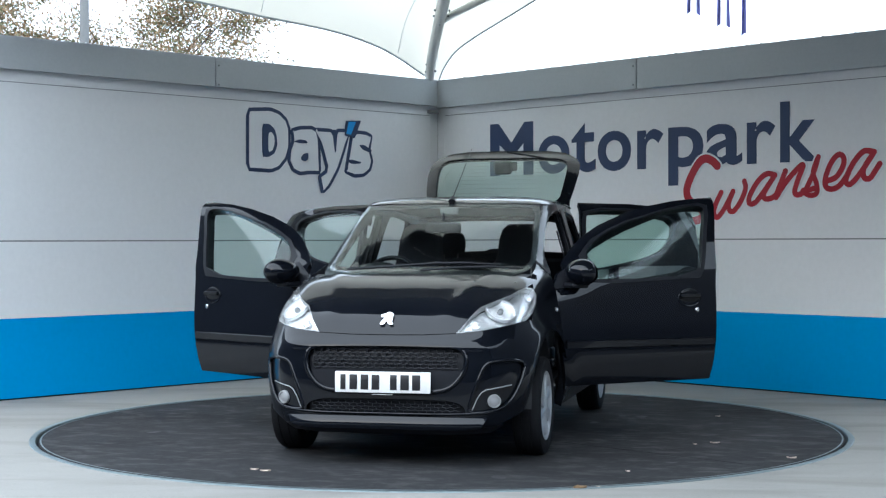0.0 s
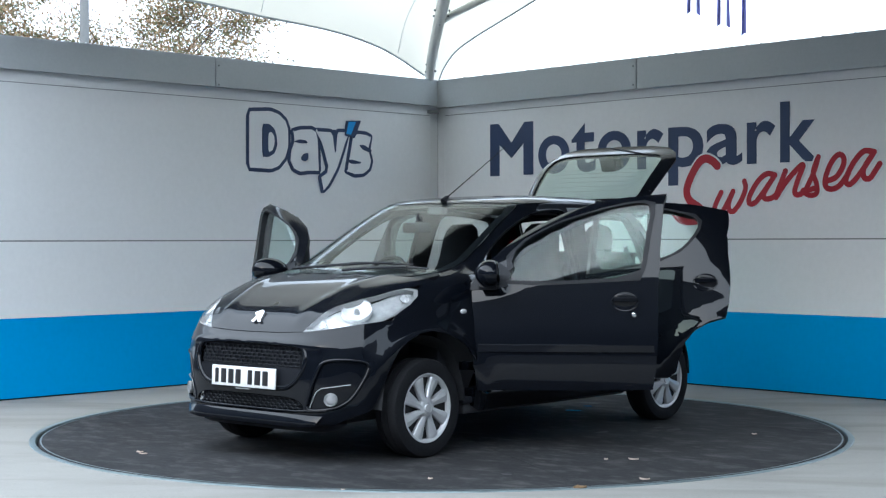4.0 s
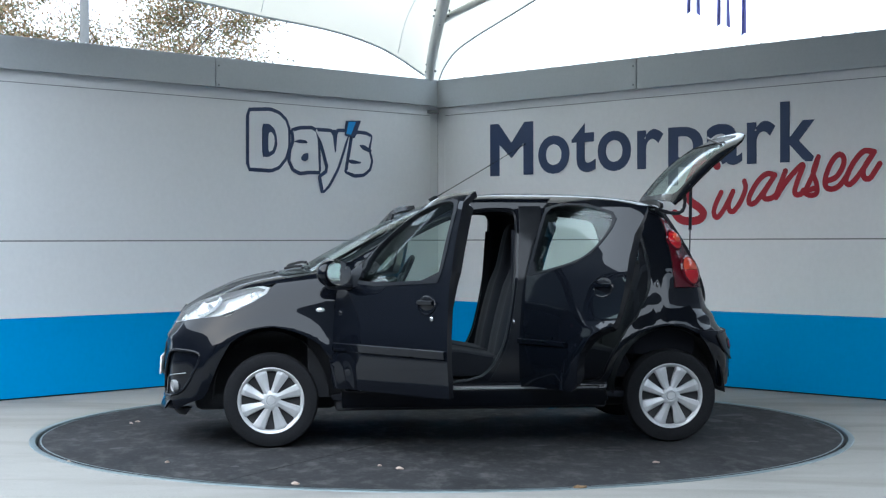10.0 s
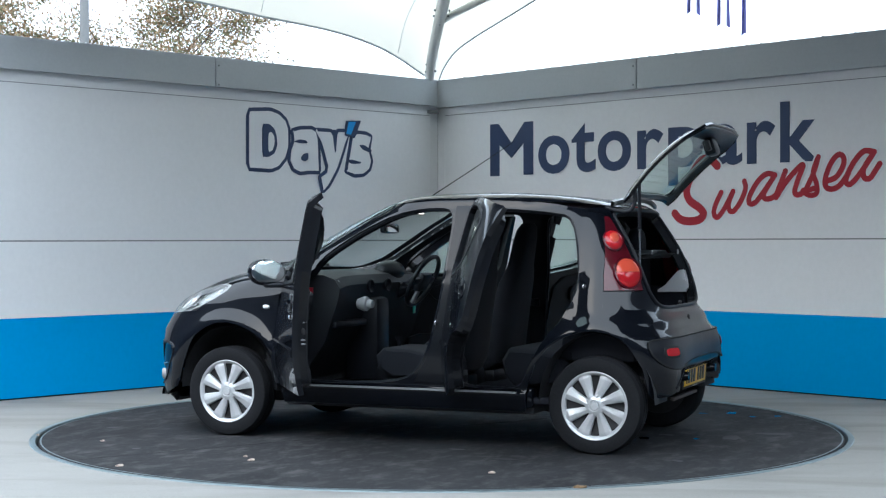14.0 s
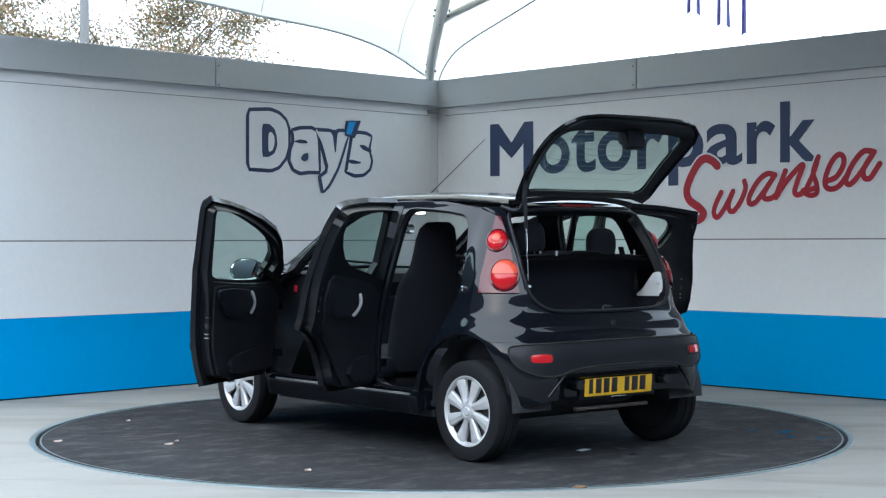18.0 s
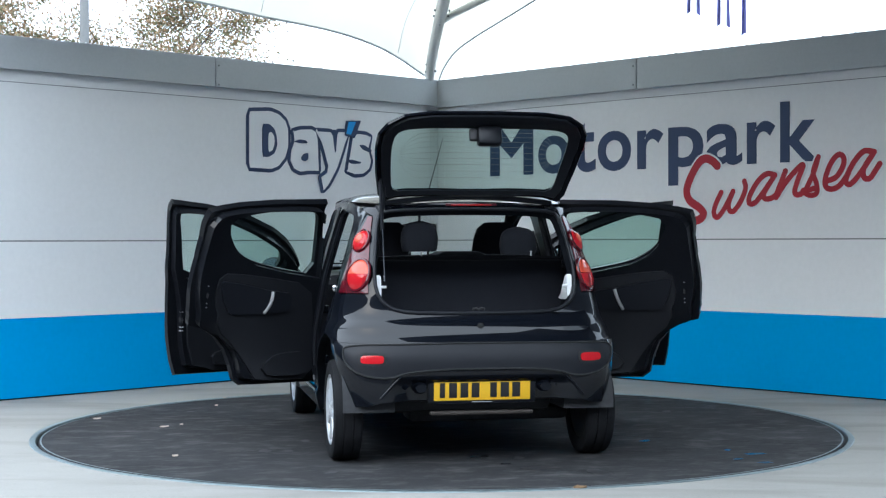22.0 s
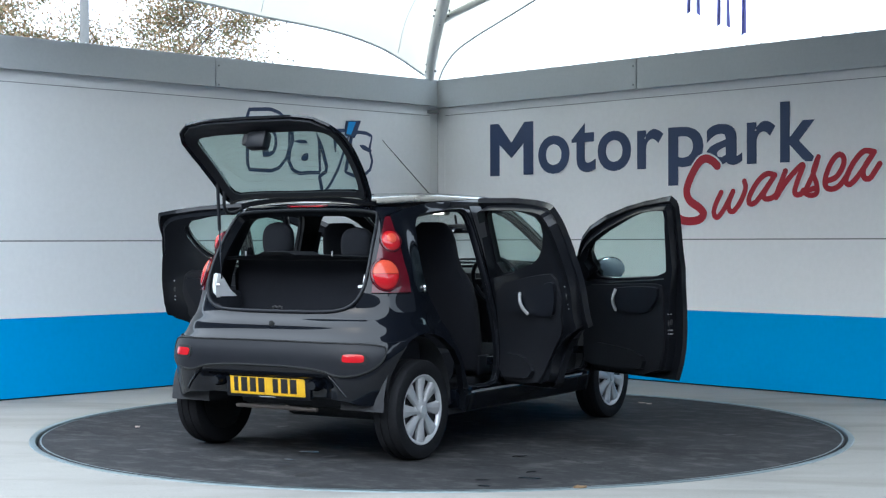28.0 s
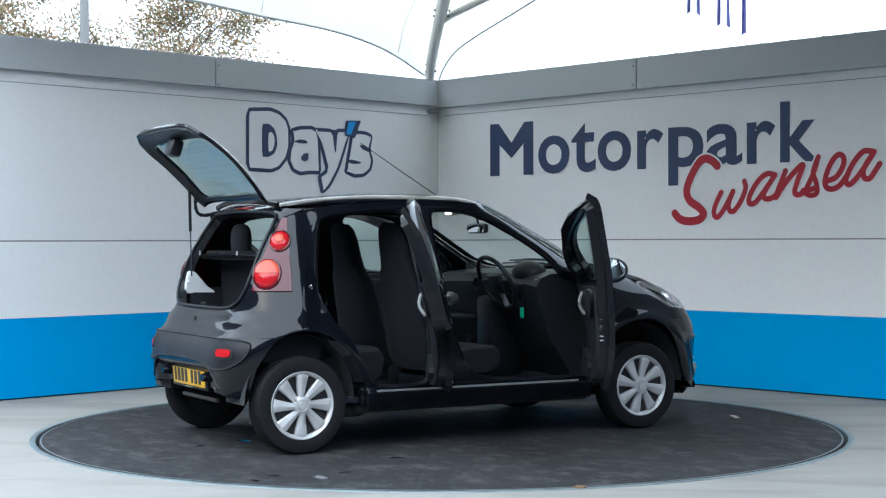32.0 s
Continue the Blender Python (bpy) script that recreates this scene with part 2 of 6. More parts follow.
def revolve(profile, segs=48, axis="x", closed=False):
    """Turns a profile of (along the axis, radius) once round the axis."""
    vs, fs = [], []
    n = len(profile)
    for i in range(segs):
        a = 2 * math.pi * i / segs
        for u, r in profile:
            c, s = r * math.cos(a), r * math.sin(a)
            vs.append({"x": (u, c, s), "y": (c, u, s), "z": (c, s, u)}[axis])
    for i in range(segs):
        j = (i + 1) % segs
        for k in range(n if closed else n - 1):
            q = (k + 1) % n
            fs.append((i * n + k, i * n + q, j * n + q, j * n + k))
    return vs, fs


def tube(points, radius, segs=10, taper=None):
    """A round bar along points; taper gives each point's radius."""
    vs, fs = [], []
    pts = [Vector(p) for p in points]
    for i, p in enumerate(pts):
        d = (pts[min(i + 1, len(pts) - 1)] - pts[max(i - 1, 0)]).normalized()
        a = d.orthogonal().normalized() if abs(d.z) > 0.99 else d.cross(Vector((0, 0, 1))).normalized()
        b = d.cross(a)
        r = taper[i] if taper else radius
        for k in range(segs):
            w = 2 * math.pi * k / segs
            vs.append(p + a * (r * math.cos(w)) + b * (r * math.sin(w)))
    for i in range(len(pts) - 1):
        for k in range(segs):
            q = (k + 1) % segs
            fs.append((i * segs + k, i * segs + q, (i + 1) * segs + q, (i + 1) * segs + k))
    fs.append(tuple(range(segs))[::-1])
    fs.append(tuple(range((len(pts) - 1) * segs, len(pts) * segs)))
    return vs, fs


def flat_plate(outline, to_world, depth):
    """A plate of that depth from a 2D outline; to_world(u, v, d) places it."""
    from_n = len(outline)
    vs = [to_world(u, v, depth) for u, v in outline] + [to_world(u, v, 0) for u, v in outline]
    tris = mathutils_fill(outline)
    fs = [t for t in tris] + [tuple(i + from_n for i in reversed(t)) for t in tris]
    for i in range(from_n):
        j = (i + 1) % from_n
        fs.append((j, i, i + from_n, j + from_n))
    return vs, fs


def mathutils_fill(outline):
    from mathutils.geometry import tessellate_polygon
    return [tuple(t) for t in tessellate_polygon([[Vector((u, v, 0)) for u, v in outline]])]


def smooth_table(pairs):
    """A smooth monotone curve through a few stations of a section."""
    xs, ys = np.array([p[0] for p in pairs], float), np.array([p[1] for p in pairs], float)
    h, d = np.diff(xs), np.diff(ys) / np.diff(xs)
    m = np.zeros(len(xs))
    m[0], m[-1] = d[0], d[-1]
    for i in range(1, len(xs) - 1):
        if d[i - 1] * d[i] > 0:
            w1, w2 = 2 * h[i] + h[i - 1], h[i] + 2 * h[i - 1]
            m[i] = (w1 + w2) / (w1 / d[i - 1] + w2 / d[i])

    def f(x):
        x = np.clip(np.asarray(x, float), xs[0], xs[-1])
        i = np.clip(np.searchsorted(xs, x) - 1, 0, len(h) - 1)
        t = (x - xs[i]) / h[i]
        return ((1 + 2 * t) * (1 - t) ** 2 * ys[i] + t * (1 - t) ** 2 * h[i] * m[i] + t * t * (3 - 2 * t) * ys[i + 1] + t * t * (t - 1) * h[i] * m[i + 1])
    return f


def rounded(poly, r=0.25, times=2):
    """Cuts the corners of an outline, so that it runs in curves."""
    for _ in range(times):
        out = []
        k = len(poly)
        for i in range(k):
            a, b = poly[i], poly[(i + 1) % k]
            out.append((a[0] + (b[0] - a[0]) * r, a[1] + (b[1] - a[1]) * r))
            out.append((a[0] + (b[0] - a[0]) * (1 - r), a[1] + (b[1] - a[1]) * (1 - r)))
        poly = out
    return poly


# ---- the corner: ground, walls, coping ----
CORNER = Vector((-0.031, 5.090, 0.0))
A_LEFT, A_RIGHT = radians(45.99), radians(-46.96)
DIR_L = Vector((-math.cos(A_LEFT), -math.sin(A_LEFT), 0))     # along the left wall, away from the corner
DIR_R = Vector((math.cos(A_RIGHT), math.sin(A_RIGHT), 0))
IN_L = Vector((math.sin(A_LEFT), -math.cos(A_LEFT), 0))       # out of the wall, towards the turntable
IN_R = Vector((math.sin(A_RIGHT), -math.cos(A_RIGHT), 0))
SPAN = 5.6


def on_wall(side, s, z, out=0.0):
    d, n = (DIR_L, IN_L) if side == "L" else (DIR_R, IN_R)
    return CORNER + d * s + n * out + Vector((0, 0, z))


def slab(side, s0, s1, z0, z1, out0, out1, mitre=False, bevel=0.0):
    """A plain length of wall between two stretches, heights and depths."""
    bm = bmesh.new()
    cs = []
    for out in (out0, out1):
        for s, z in ((s0, z0), (s1, z0), (s1, z1), (s0, z1)):
            k = s - (0 if not (mitre and s == s0) else -out * 1.0)
            cs.append(bm.verts.new(on_wall(side, k, z, out)))
    a, b = cs[:4], cs[4:]
    for f in ((a[0], a[1], a[2], a[3]), (b[3], b[2], b[1], b[0]), (a[0], b[0], b[1], a[1]), (a[1], b[1], b[2], a[2]), (a[2], b[2], b[3], a[3]), (a[3], b[3], b[0], a[0])):
        bm.faces.new(f)
    bmesh.ops.recalc_face_normals(bm, faces=bm.faces[:])
    if bevel:
        bmesh.ops.bevel(bm, geom=bm.edges[:], offset=bevel, segments=2, affect="EDGES")
    return bm


# ground with a round pit for the turntable
R_DISC, R_GAP, R_RING = 2.478, 2.496, 2.535
vs, fs = [], []
for r, z in ((R_RING, -0.02), (9.0, -0.02), (40.0, -0.02), (3000.0, -0.02)):
    vs += [(r * math.cos(a), r * math.sin(a), z) for a in (2 * math.pi * i / 128 for i in range(128))]
for k in range(3):
    for i in range(128):
        j = (i + 1) % 128
        fs.append((k * 128 + i, (k + 1) * 128 + i, (k + 1) * 128 + j, k * 128 + j))
ground = tagged(new("ground", mesh_of("ground", vs, fs, M_TARMAC)), "dark worn tarmac of the forecourt", "ground", kind="structure")


def slab_edge(a):
    """How far the concrete apron reaches from the turntable's middle."""
    return min(11.0, 4.6 / max(1e-6, -math.sin(a))) if math.sin(a) < 0 else 11.0


vs, fs = [], []
for k in range(5):
    for i in range(128):
        a = 2 * math.pi * i / 128
        r = R_RING + (slab_edge(a) - R_RING) * (k / 3 if k < 4 else 1)
        vs.append((r * math.cos(a), r * math.sin(a), 0.0 if k < 4 else -0.02))
for k in range(4):
    for i in range(128):
        j = (i + 1) % 128
        fs.append((k * 128 + i, (k + 1) * 128 + i, (k + 1) * 128 + j, k * 128 + j))
tagged(new("pavement", mesh_of("pavement", vs, fs, M_GROUND)), "pale weathered concrete apron with dark spots", "pavement", kind="structure")
# plain building and planting that close the forecourt behind the camera
tagged(part("wall_south", box((-16.0, -22.0, -0.02), (15.0, -21.0, 9.0), 0.05), M_FAR), "plain dark building front across the forecourt", "wall", kind="structure")
tagged(part("wall_far_side", box((14.0, -21.0, -0.02), (15.0, 8.0, 8.0), 0.05), M_FAR), "plain dark building side beyond the forecourt", "wall", kind="structure")
tagged(part("wall_near_side", box((-17.0, -22.0, -0.02), (-16.0, 8.0, 8.0), 0.05), M_FAR), "plain dark building side beyond the forecourt", "wall", kind="structure")
vs, fs = revolve([(0.0, R_RING), (0.004, R_RING - 0.004), (0.004, R_GAP + 0.004), (0.0, R_GAP), (-0.10, R_GAP), (-0.10, R_RING)], 160, "z", True)
ring = tagged(new("turntable_ring", mesh_of("turntable_ring", vs, fs, M_RIM)), "weathered grey steel ring let into the concrete", "ring", kind="structure")
vs, fs = revolve([(-0.10, 0.0), (-0.10, R_GAP)], 96, "z")
tagged(new("turntable_pit", mesh_of("turntable_pit", vs, fs, M_GAP)), "dark bottom of the turntable pit", "pit", kind="structure")

turntable = tagged(new("turntable"), "round black turntable with a scuffed rubbery surface", "turntable")
vs, fs = revolve([(0.0, 0.0), (0.0, 0.8), (0.0, 1.6), (0.0, R_DISC - 0.006), (-0.006, R_DISC), (-0.05, R_DISC), (-0.05, 0.0)], 160, "z")
part("deck", mesh_of("deck", vs, fs, M_DISC), parent=turntable)
# the seam between its two halves, damp patches and dark smears
for a in (-32.2, 147.8):
    part("seam", box((0.0, -0.003, 0.0), (R_DISC - 0.02, 0.003, 0.0012), 0.0, pose(0, 0, 0, 0, 0, a)), M_GAP, turntable, "thin dark seam")
M_DAMP = material("damp_patch", (0.030, 0.034, 0.040), rough=0.10, vary=0.2, grain=40, spec=0.5)
M_SMEAR = material("dark_smear", (0.009, 0.009, 0.010), rough=0.7, vary=0.3, grain=60)
rnd_patch = random.Random(31)
for name, mt, spots in (("damp_patch", M_DAMP, ((-1.482, 1.538, 0.10), (-1.41, 1.861, 0.06), (-1.391, 1.356, 0.05), (-1.054, 0.881, 0.07), (-1.315, 1.712, 0.05), (0.045, 1.335, 0.09), (-0.04, 1.63, 0.05))),
                        ("dark_smear", M_SMEAR, ((-0.17, 1.819, 0.15), (-0.45, 2.015, 0.15), (-0.166, 1.424, 0.08), (0.899, 1.75, 0.07), (0.91, 0.467, 0.08), (1.048, 0.888, 0.07), (1.177, 0.862, 0.10), (1.55, -1.25, 0.06), (0.75, -1.95, 0.08), (-1.7, -0.6, 0.07)))):
    for x, y, w in spots:
        turn = rnd_patch.uniform(0, math.pi)
        pts = []
        for i in range(14):
            a = 2 * math.pi * i / 14
            r = w * rnd_patch.uniform(0.65, 1.1)
            u, q = r * math.cos(a) * 0.75, r * math.sin(a) * 0.42
            pts.append((x + u * math.cos(turn) - q * math.sin(turn), y + u * math.sin(turn) + q * math.cos(turn), 0.0010))
        part(name, mesh_of(name, pts, [tuple(range(14))], mt), parent=turntable)
vs, fs = revolve([(0.0015, R_DISC - 0.016), (0.003, R_DISC - 0.012), (0.0015, R_DISC - 0.006)], 160, "z")
part("edge_trim", mesh_of("edge_trim", vs, fs, M_RIM, True), parent=turntable, label="worn steel edging strip")

for side, wall_name in (("L", "wall_west"), ("R", "wall_east")):
    w = tagged(new(wall_name), "light grey sandwich-panel wall with a bright blue lower band", "wall", kind="structure")
    end = SPAN if side == "L" else SPAN
    part("blue_band", slab(side, 0.0, end, 0.012, 0.605, -0.10, 0.0), M_BLUE, w, "bright blue painted lower panel")
    part("blue_edge", slab(side, 0.0, end, 0.605, 0.612, -0.10, -0.003), M_BLUE, w)
    part("lower_panel", slab(side, 0.0, end, 0.612, 1.189, -0.10, 0.0), M_WALL, w)
    part("upper_panel", slab(side, 0.10, end, 1.199, 2.386, -0.10, 0.0), M_WALL, w)
    part("corner_strip", slab(side, 0.0, 0.095, 1.199, 2.60, -0.10, -0.002), M_WALL, w)
    part("corner_joint", slab(side, 0.06, 0.13, 0.62, 2.62, -0.095, -0.012), M_JOINT, w, "dark recessed joint")
    part("top_panel", slab(side, 0.10, end, 2.392, 2.62, -0.10, 0.0), M_WALL, w)
    part("core", slab(side, 0.0, end, 0.02, 2.60, -0.14, -0.104), M_COPING, w, "plain grey back sheet")
    part("joint", slab(side, 0.0, end, 1.189, 1.199, -0.10, -0.006), M_JOINT, w, "dark recessed joint")
    part("upper_joint", slab(side, 0.10, end, 2.386, 2.392, -0.10, -0.006), M_JOINT, w, "dark recessed joint")
    if side == "L":
        part("corner_post", box((CORNER.x - 0.07, CORNER.y + 0.003, 0.0), (CORNER.x + 0.07, CORNER.y + 0.16, 2.60)), M_JOINT, w, "dark post behind the corner")
    part("foot_gap", slab(side, 0.0, end, -0.01, 0.012, -0.10, -0.012), M_GAP, w, "dark gap under the wall")
    cop = tagged(new("coping"), "grey folded metal coping along the wall top", "coping", kind="structure")
    cut = 2.72 if side == "L" else 2.52
    for i, (s0, s1) in enumerate(((0.0, cut - 0.003), (cut + 0.003, end))):
        part("coping_sheet", slab(side, s0, s1, 2.480 if side == "L" else 2.462, 2.728, -0.16, 0.055, mitre=(i == 0), bevel=0.004), M_COPING, cop)
        for q in range(int((s1 - s0) / 0.28)):
            s = s0 + 0.12 + q * 0.28
            bm = bmesh.new()
            bmesh.ops.create_uvsphere(bm, u_segments=6, v_segments=4, radius=0.010, matrix=Matrix.Translation(on_wall(side, s, 2.730, 0.03)))
            part("rivet", bm, M_COPING, cop)
    for z in (2.50, 2.66):
        bm = bmesh.new()
        bmesh.ops.create_uvsphere(bm, u_segments=8, v_segments=5, radius=0.008, matrix=Matrix.Translation(on_wall(side, cut - 0.035, z, 0.056)))
        part("screw", bm, M_JOINT, cop)

# ---- wall lettering and emblem ----
def glyph(ch, bold):
    """Outline mesh of one character in the built-in font, its box scaled to a unit square."""
    cu = bpy.data.curves.new("glyph", "FONT")
    cu.body, cu.offset, cu.resolution_u, cu.fill_mode = ch, bold, 5, "FRONT"
    ob = bpy.data.objects.new("glyph", cu)
    scene.collection.objects.link(ob)
    dg = bpy.context.evaluated_depsgraph_get()
    me = bpy.data.meshes.new_from_object(ob.evaluated_get(dg))
    v = np.array([p.co[:] for p in me.vertices])
    f = [tuple(p.vertices) for p in me.polygons]
    bpy.data.objects.remove(ob)
    bpy.data.curves.remove(cu)
    bpy.data.meshes.remove(me)
    lo, hi = v[:, :2].min(0), v[:, :2].max(0)
    return (v[:, :2] - lo) / (hi - lo), f


def letter(sign, ch, s0, s1, z0, z1, mat, bold=0.03, slant=0.0, rise=0.0, depth=0.004):
    uv, f = glyph(ch, bold)
    n = len(uv)
    w, h = s1 - s0, z1 - z0
    s = s0 + uv[:, 0] * (w - abs(slant) * h) + slant * h * uv[:, 1]
    z = z0 + uv[:, 1] * h + rise * (uv[:, 0] - 0.5) * w
    front = [on_wall("R", a, b, depth) for a, b in zip(s, z)]
    back = [on_wall("R", a, b, 0.0) for a, b in zip(s, z)]
    count = {}
    for q in f:
        for a, b in zip(q, q[1:] + q[:1]):
            count[(a, b)] = 1
    faces = list(f) + [(a, b, b + n, a + n) for a, b in count if (b, a) not in count]
    return part("letter", mesh_of("letter", front + back, faces, mat), parent=sign)


def ribbon(pts, width, side, depth):
    """A flat stroke with round ends along a smooth line on the wall."""
    p = [Vector(q) for q in pts]
    p = [p[0] * 2 - p[1]] + p + [p[-1] * 2 - p[-2]]
    line = []
    for i in range(1, len(p) - 2):
        for k in range(8):
            t = k / 8
            line.append(0.5 * (2 * p[i] + (p[i + 1] - p[i - 1]) * t + (2 * p[i - 1] - 5 * p[i] + 4 * p[i + 1] - p[i + 2]) * t * t + (3 * p[i] - p[i - 1] - 3 * p[i + 1] + p[i + 2]) * t ** 3))
    line.append(p[-2])
    vs, fs = [], []
    n = len(line)
    for i, q in enumerate(line):
        d = (line[min(i + 1, n - 1)] - line[max(i - 1, 0)]).normalized() * (width / 2)
        for s in (1, -1):
            for o in (depth, 0.0):
                vs.append(on_wall(side, q.x - d.y * s, q.y + d.x * s, o))
    for i in range(n - 1):
        a, b = i * 4, i * 4 + 4
        fs += [(a, b, b + 2, a + 2), (a + 1, b + 1, b, a), (a + 2, b + 2, b + 3, a + 3)]
    for q in (line[0], line[-1]):
        k = len(vs)
        for o in (depth + 0.0001, 0.0):
            vs += [on_wall(side, q.x + width / 2 * math.cos(w), q.y + width / 2 * math.sin(w), o) for w in (2 * math.pi * i / 16 for i in range(16))]
        fs.append(tuple(range(k, k + 16)))
        fs += [(k + i, k + 16 + i, k + 16 + (i + 1) % 16, k + (i + 1) % 16) for i in range(16)]
    return vs, fs


sign = tagged(new("wall_sign"), "large navy lettering Motorpark on the grey wall", "sign")
for ch, s0, s1, z0, z1 in (("o", 1.333, 1.710, 1.783, 2.126), ("t", 1.737, 2.015, 1.785, 2.212), ("o", 2.041, 2.415, 1.783, 2.130), ("r", 2.484, 2.763, 1.788, 2.120), ("p", 2.817, 3.178, 1.640, 2.122),
                           ("a", 3.207, 3.560, 1.790, 2.124), ("r", 3.607, 3.874, 1.790, 2.124), ("k", 3.921, 4.264, 1.790, 2.262)):
    letter(sign, ch, s0, s1, z0, z1, M_NAVY, 0.018)
half_m = [(0.0, 0.0), (0.22, 0.0), (0.22, 0.60), (0.5, 0.33)]
top_m = [(0.5, 0.62), (0.20, 1.0), (0.0, 1.0)]
m_line = half_m + [(1 - a, b) for a, b in reversed(half_m[:-1])] + [(1 - a, b) for a, b in reversed(top_m[1:])] + top_m
v, f = flat_plate([(0.719 + 0.551 * a, 1.786 + 0.482 * b) for a, b in m_line], lambda s, z, d: on_wall("R", s, z, d), 0.004)
part("letter", mesh_of("letter", v, f, M_NAVY), parent=sign)
script = tagged(new("script_sign"), "red slanted handwriting-style lettering Swansea on the wall", "sign")

def script_letter(i, width, strokes):
    """One handwritten letter: red strokes over a pale outline."""
    edge = None
    for k, (extra, mt, d) in enumerate(((0.030, M_PALE, 0.0045), (0.0, M_CRIMSON, 0.0075))):
        vs, fs = [], []
        for q, st in enumerate(strokes):
            v, f = ribbon(st, width + extra, "R", d + 0.0002 * i + 0.0004 * q)
            o = len(vs)
            vs += v
            fs += [tuple(a + o for a in g) for g in f]
        if k == 0:
            edge = part("letter_edge", mesh_of("letter_edge", vs, fs, mt), parent=script, label="pale outline")
        else:
            part("letter", mesh_of("letter", vs, fs, mt), parent=edge)


script_letter(0, 0.068, [[(3.32, 1.787), (3.275, 1.825), (3.207, 1.85), (3.138, 1.821), (3.058, 1.713), (3.011, 1.598), (3.04, 1.514), (3.138, 1.452), (3.183, 1.4), (3.137, 1.355), (3.034, 1.342), (2.94, 1.362), (2.887, 1.409)]])
script_letter(1, 0.044, [[(3.359, 1.571), (3.308, 1.485), (3.285, 1.408), (3.319, 1.371), (3.381, 1.429), (3.475, 1.573)], [(3.475, 1.577), (3.436, 1.492), (3.436, 1.433), (3.48, 1.419), (3.552, 1.499), (3.596, 1.597), (3.585, 1.655)]])
script_letter(2, 0.044, [[(3.874, 1.695), (3.8, 1.706), (3.72, 1.656), (3.639, 1.542), (3.633, 1.479), (3.693, 1.487), (3.789, 1.591), (3.874, 1.691)], [(3.868, 1.687), (3.773, 1.556), (3.783, 1.512), (3.852, 1.519), (3.921, 1.57)]])
script_letter(3, 0.044, [[(3.973, 1.723), (3.921, 1.614), (3.879, 1.523)], [(3.884, 1.518), (3.978, 1.639), (4.097, 1.749), (4.132, 1.756), (4.086, 1.653), (4.055, 1.558), (4.091, 1.535), (4.152, 1.564)]])
script_letter(4, 0.042, [[(4.152, 1.564), (4.228, 1.705), (4.269, 1.82)], [(4.259, 1.803), (4.223, 1.701), (4.253, 1.614), (4.253, 1.545), (4.193, 1.529), (4.127, 1.565), (4.193, 1.572), (4.228, 1.58)]])
script_letter(5, 0.044, [[(4.328, 1.629), (4.422, 1.66), (4.481, 1.735), (4.491, 1.802), (4.447, 1.83), (4.383, 1.773), (4.333, 1.663), (4.333, 1.594), (4.383, 1.571), (4.452, 1.595), (4.53, 1.682)]])
script_letter(6, 0.044, [[(4.75, 1.838), (4.664, 1.846), (4.588, 1.781), (4.525, 1.682), (4.51, 1.623), (4.549, 1.605), (4.635, 1.687), (4.745, 1.83)], [(4.74, 1.826), (4.664, 1.72), (4.664, 1.652), (4.711, 1.642), (4.759, 1.699), (4.796, 1.748)]])

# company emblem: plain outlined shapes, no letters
SHAPES = [
    [(2.356, 2.330), (2.088, 2.351), (1.980, 2.323), (1.897, 2.263), (1.858, 2.176), (1.859, 2.007), (1.898, 1.902), (1.982, 1.815), (2.078, 1.782), (2.358, 1.789)],
    [(1.858, 2.176), (1.754, 2.206), (1.608, 2.214), (1.542, 2.182), (1.515, 2.092), (1.503, 1.785), (1.656, 1.780), (1.755, 1.767), (1.847, 1.804), (1.898, 1.892), (1.885, 1.990), (1.850, 2.068)],
    [(1.145, 2.171), (1.060, 2.201), (0.947, 2.196), (0.868, 2.163), (0.898, 2.032), (0.862, 1.929), (0.891, 1.834), (0.984, 1.774), (1.104, 1.765), (1.223, 1.808), (1.201, 1.917), (1.173, 2.036)],
    [(1.602, 2.199), (1.379, 2.200), (1.345, 2.155), (1.311, 2.204), (1.144, 2.212), (1.201, 2.035), (1.285, 1.837), (1.395, 1.676), (1.470, 1.618), (1.504, 1.618), (1.543, 1.773), (1.445, 1.830), (1.515, 2.032)],
]
MARKS = [   # dark marks inside the shapes
    [(2.183, 2.203), (2.108, 2.203), (2.051, 2.166), (2.025, 2.099), (2.019, 2.020), (2.052, 1.950), (2.115, 1.918), (2.184, 1.916)],
    [(1.833, 2.063), (1.767, 2.086), (1.688, 2.079), (1.669, 2.055), (1.754, 2.052)],
    [(1.742, 1.932), (1.709, 1.964), (1.662, 1.970), (1.663, 1.915), (1.702, 1.894), (1.742, 1.907)],
    [(1.379, 2.190), (1.311, 2.190), (1.339, 1.952)],
    [(1.047, 2.067), (0.983, 2.070), (0.890, 2.026), (0.905, 2.000), (1.004, 2.027)],
    [(1.201, 1.927), (1.132, 1.929), (1.026, 1.912), (1.026, 1.897), (1.146, 1.888)],
]
SLOT = [(2.120, 2.124), (2.089, 2.135), (2.057, 2.107), (2.051, 2.034), (2.077, 1.974), (2.121, 1.957)]


def inset(poly, d):
    """An outline drawn in by d all round."""
    k = len(poly)
    area = sum(poly[i][0] * poly[(i + 1) % k][1] - poly[(i + 1) % k][0] * poly[i][1] for i in range(k))
    out = []
    for i in range(k):
        a, b = Vector(poly[i - 1]), Vector(poly[(i + 1) % k])
        t = (b - a).normalized() * (d if area > 0 else -d)
        out.append((poly[i][0] - t.y, poly[i][1] + t.x))
    return out


def on_left(s, z, d):
    return on_wall("L", s, z, d)


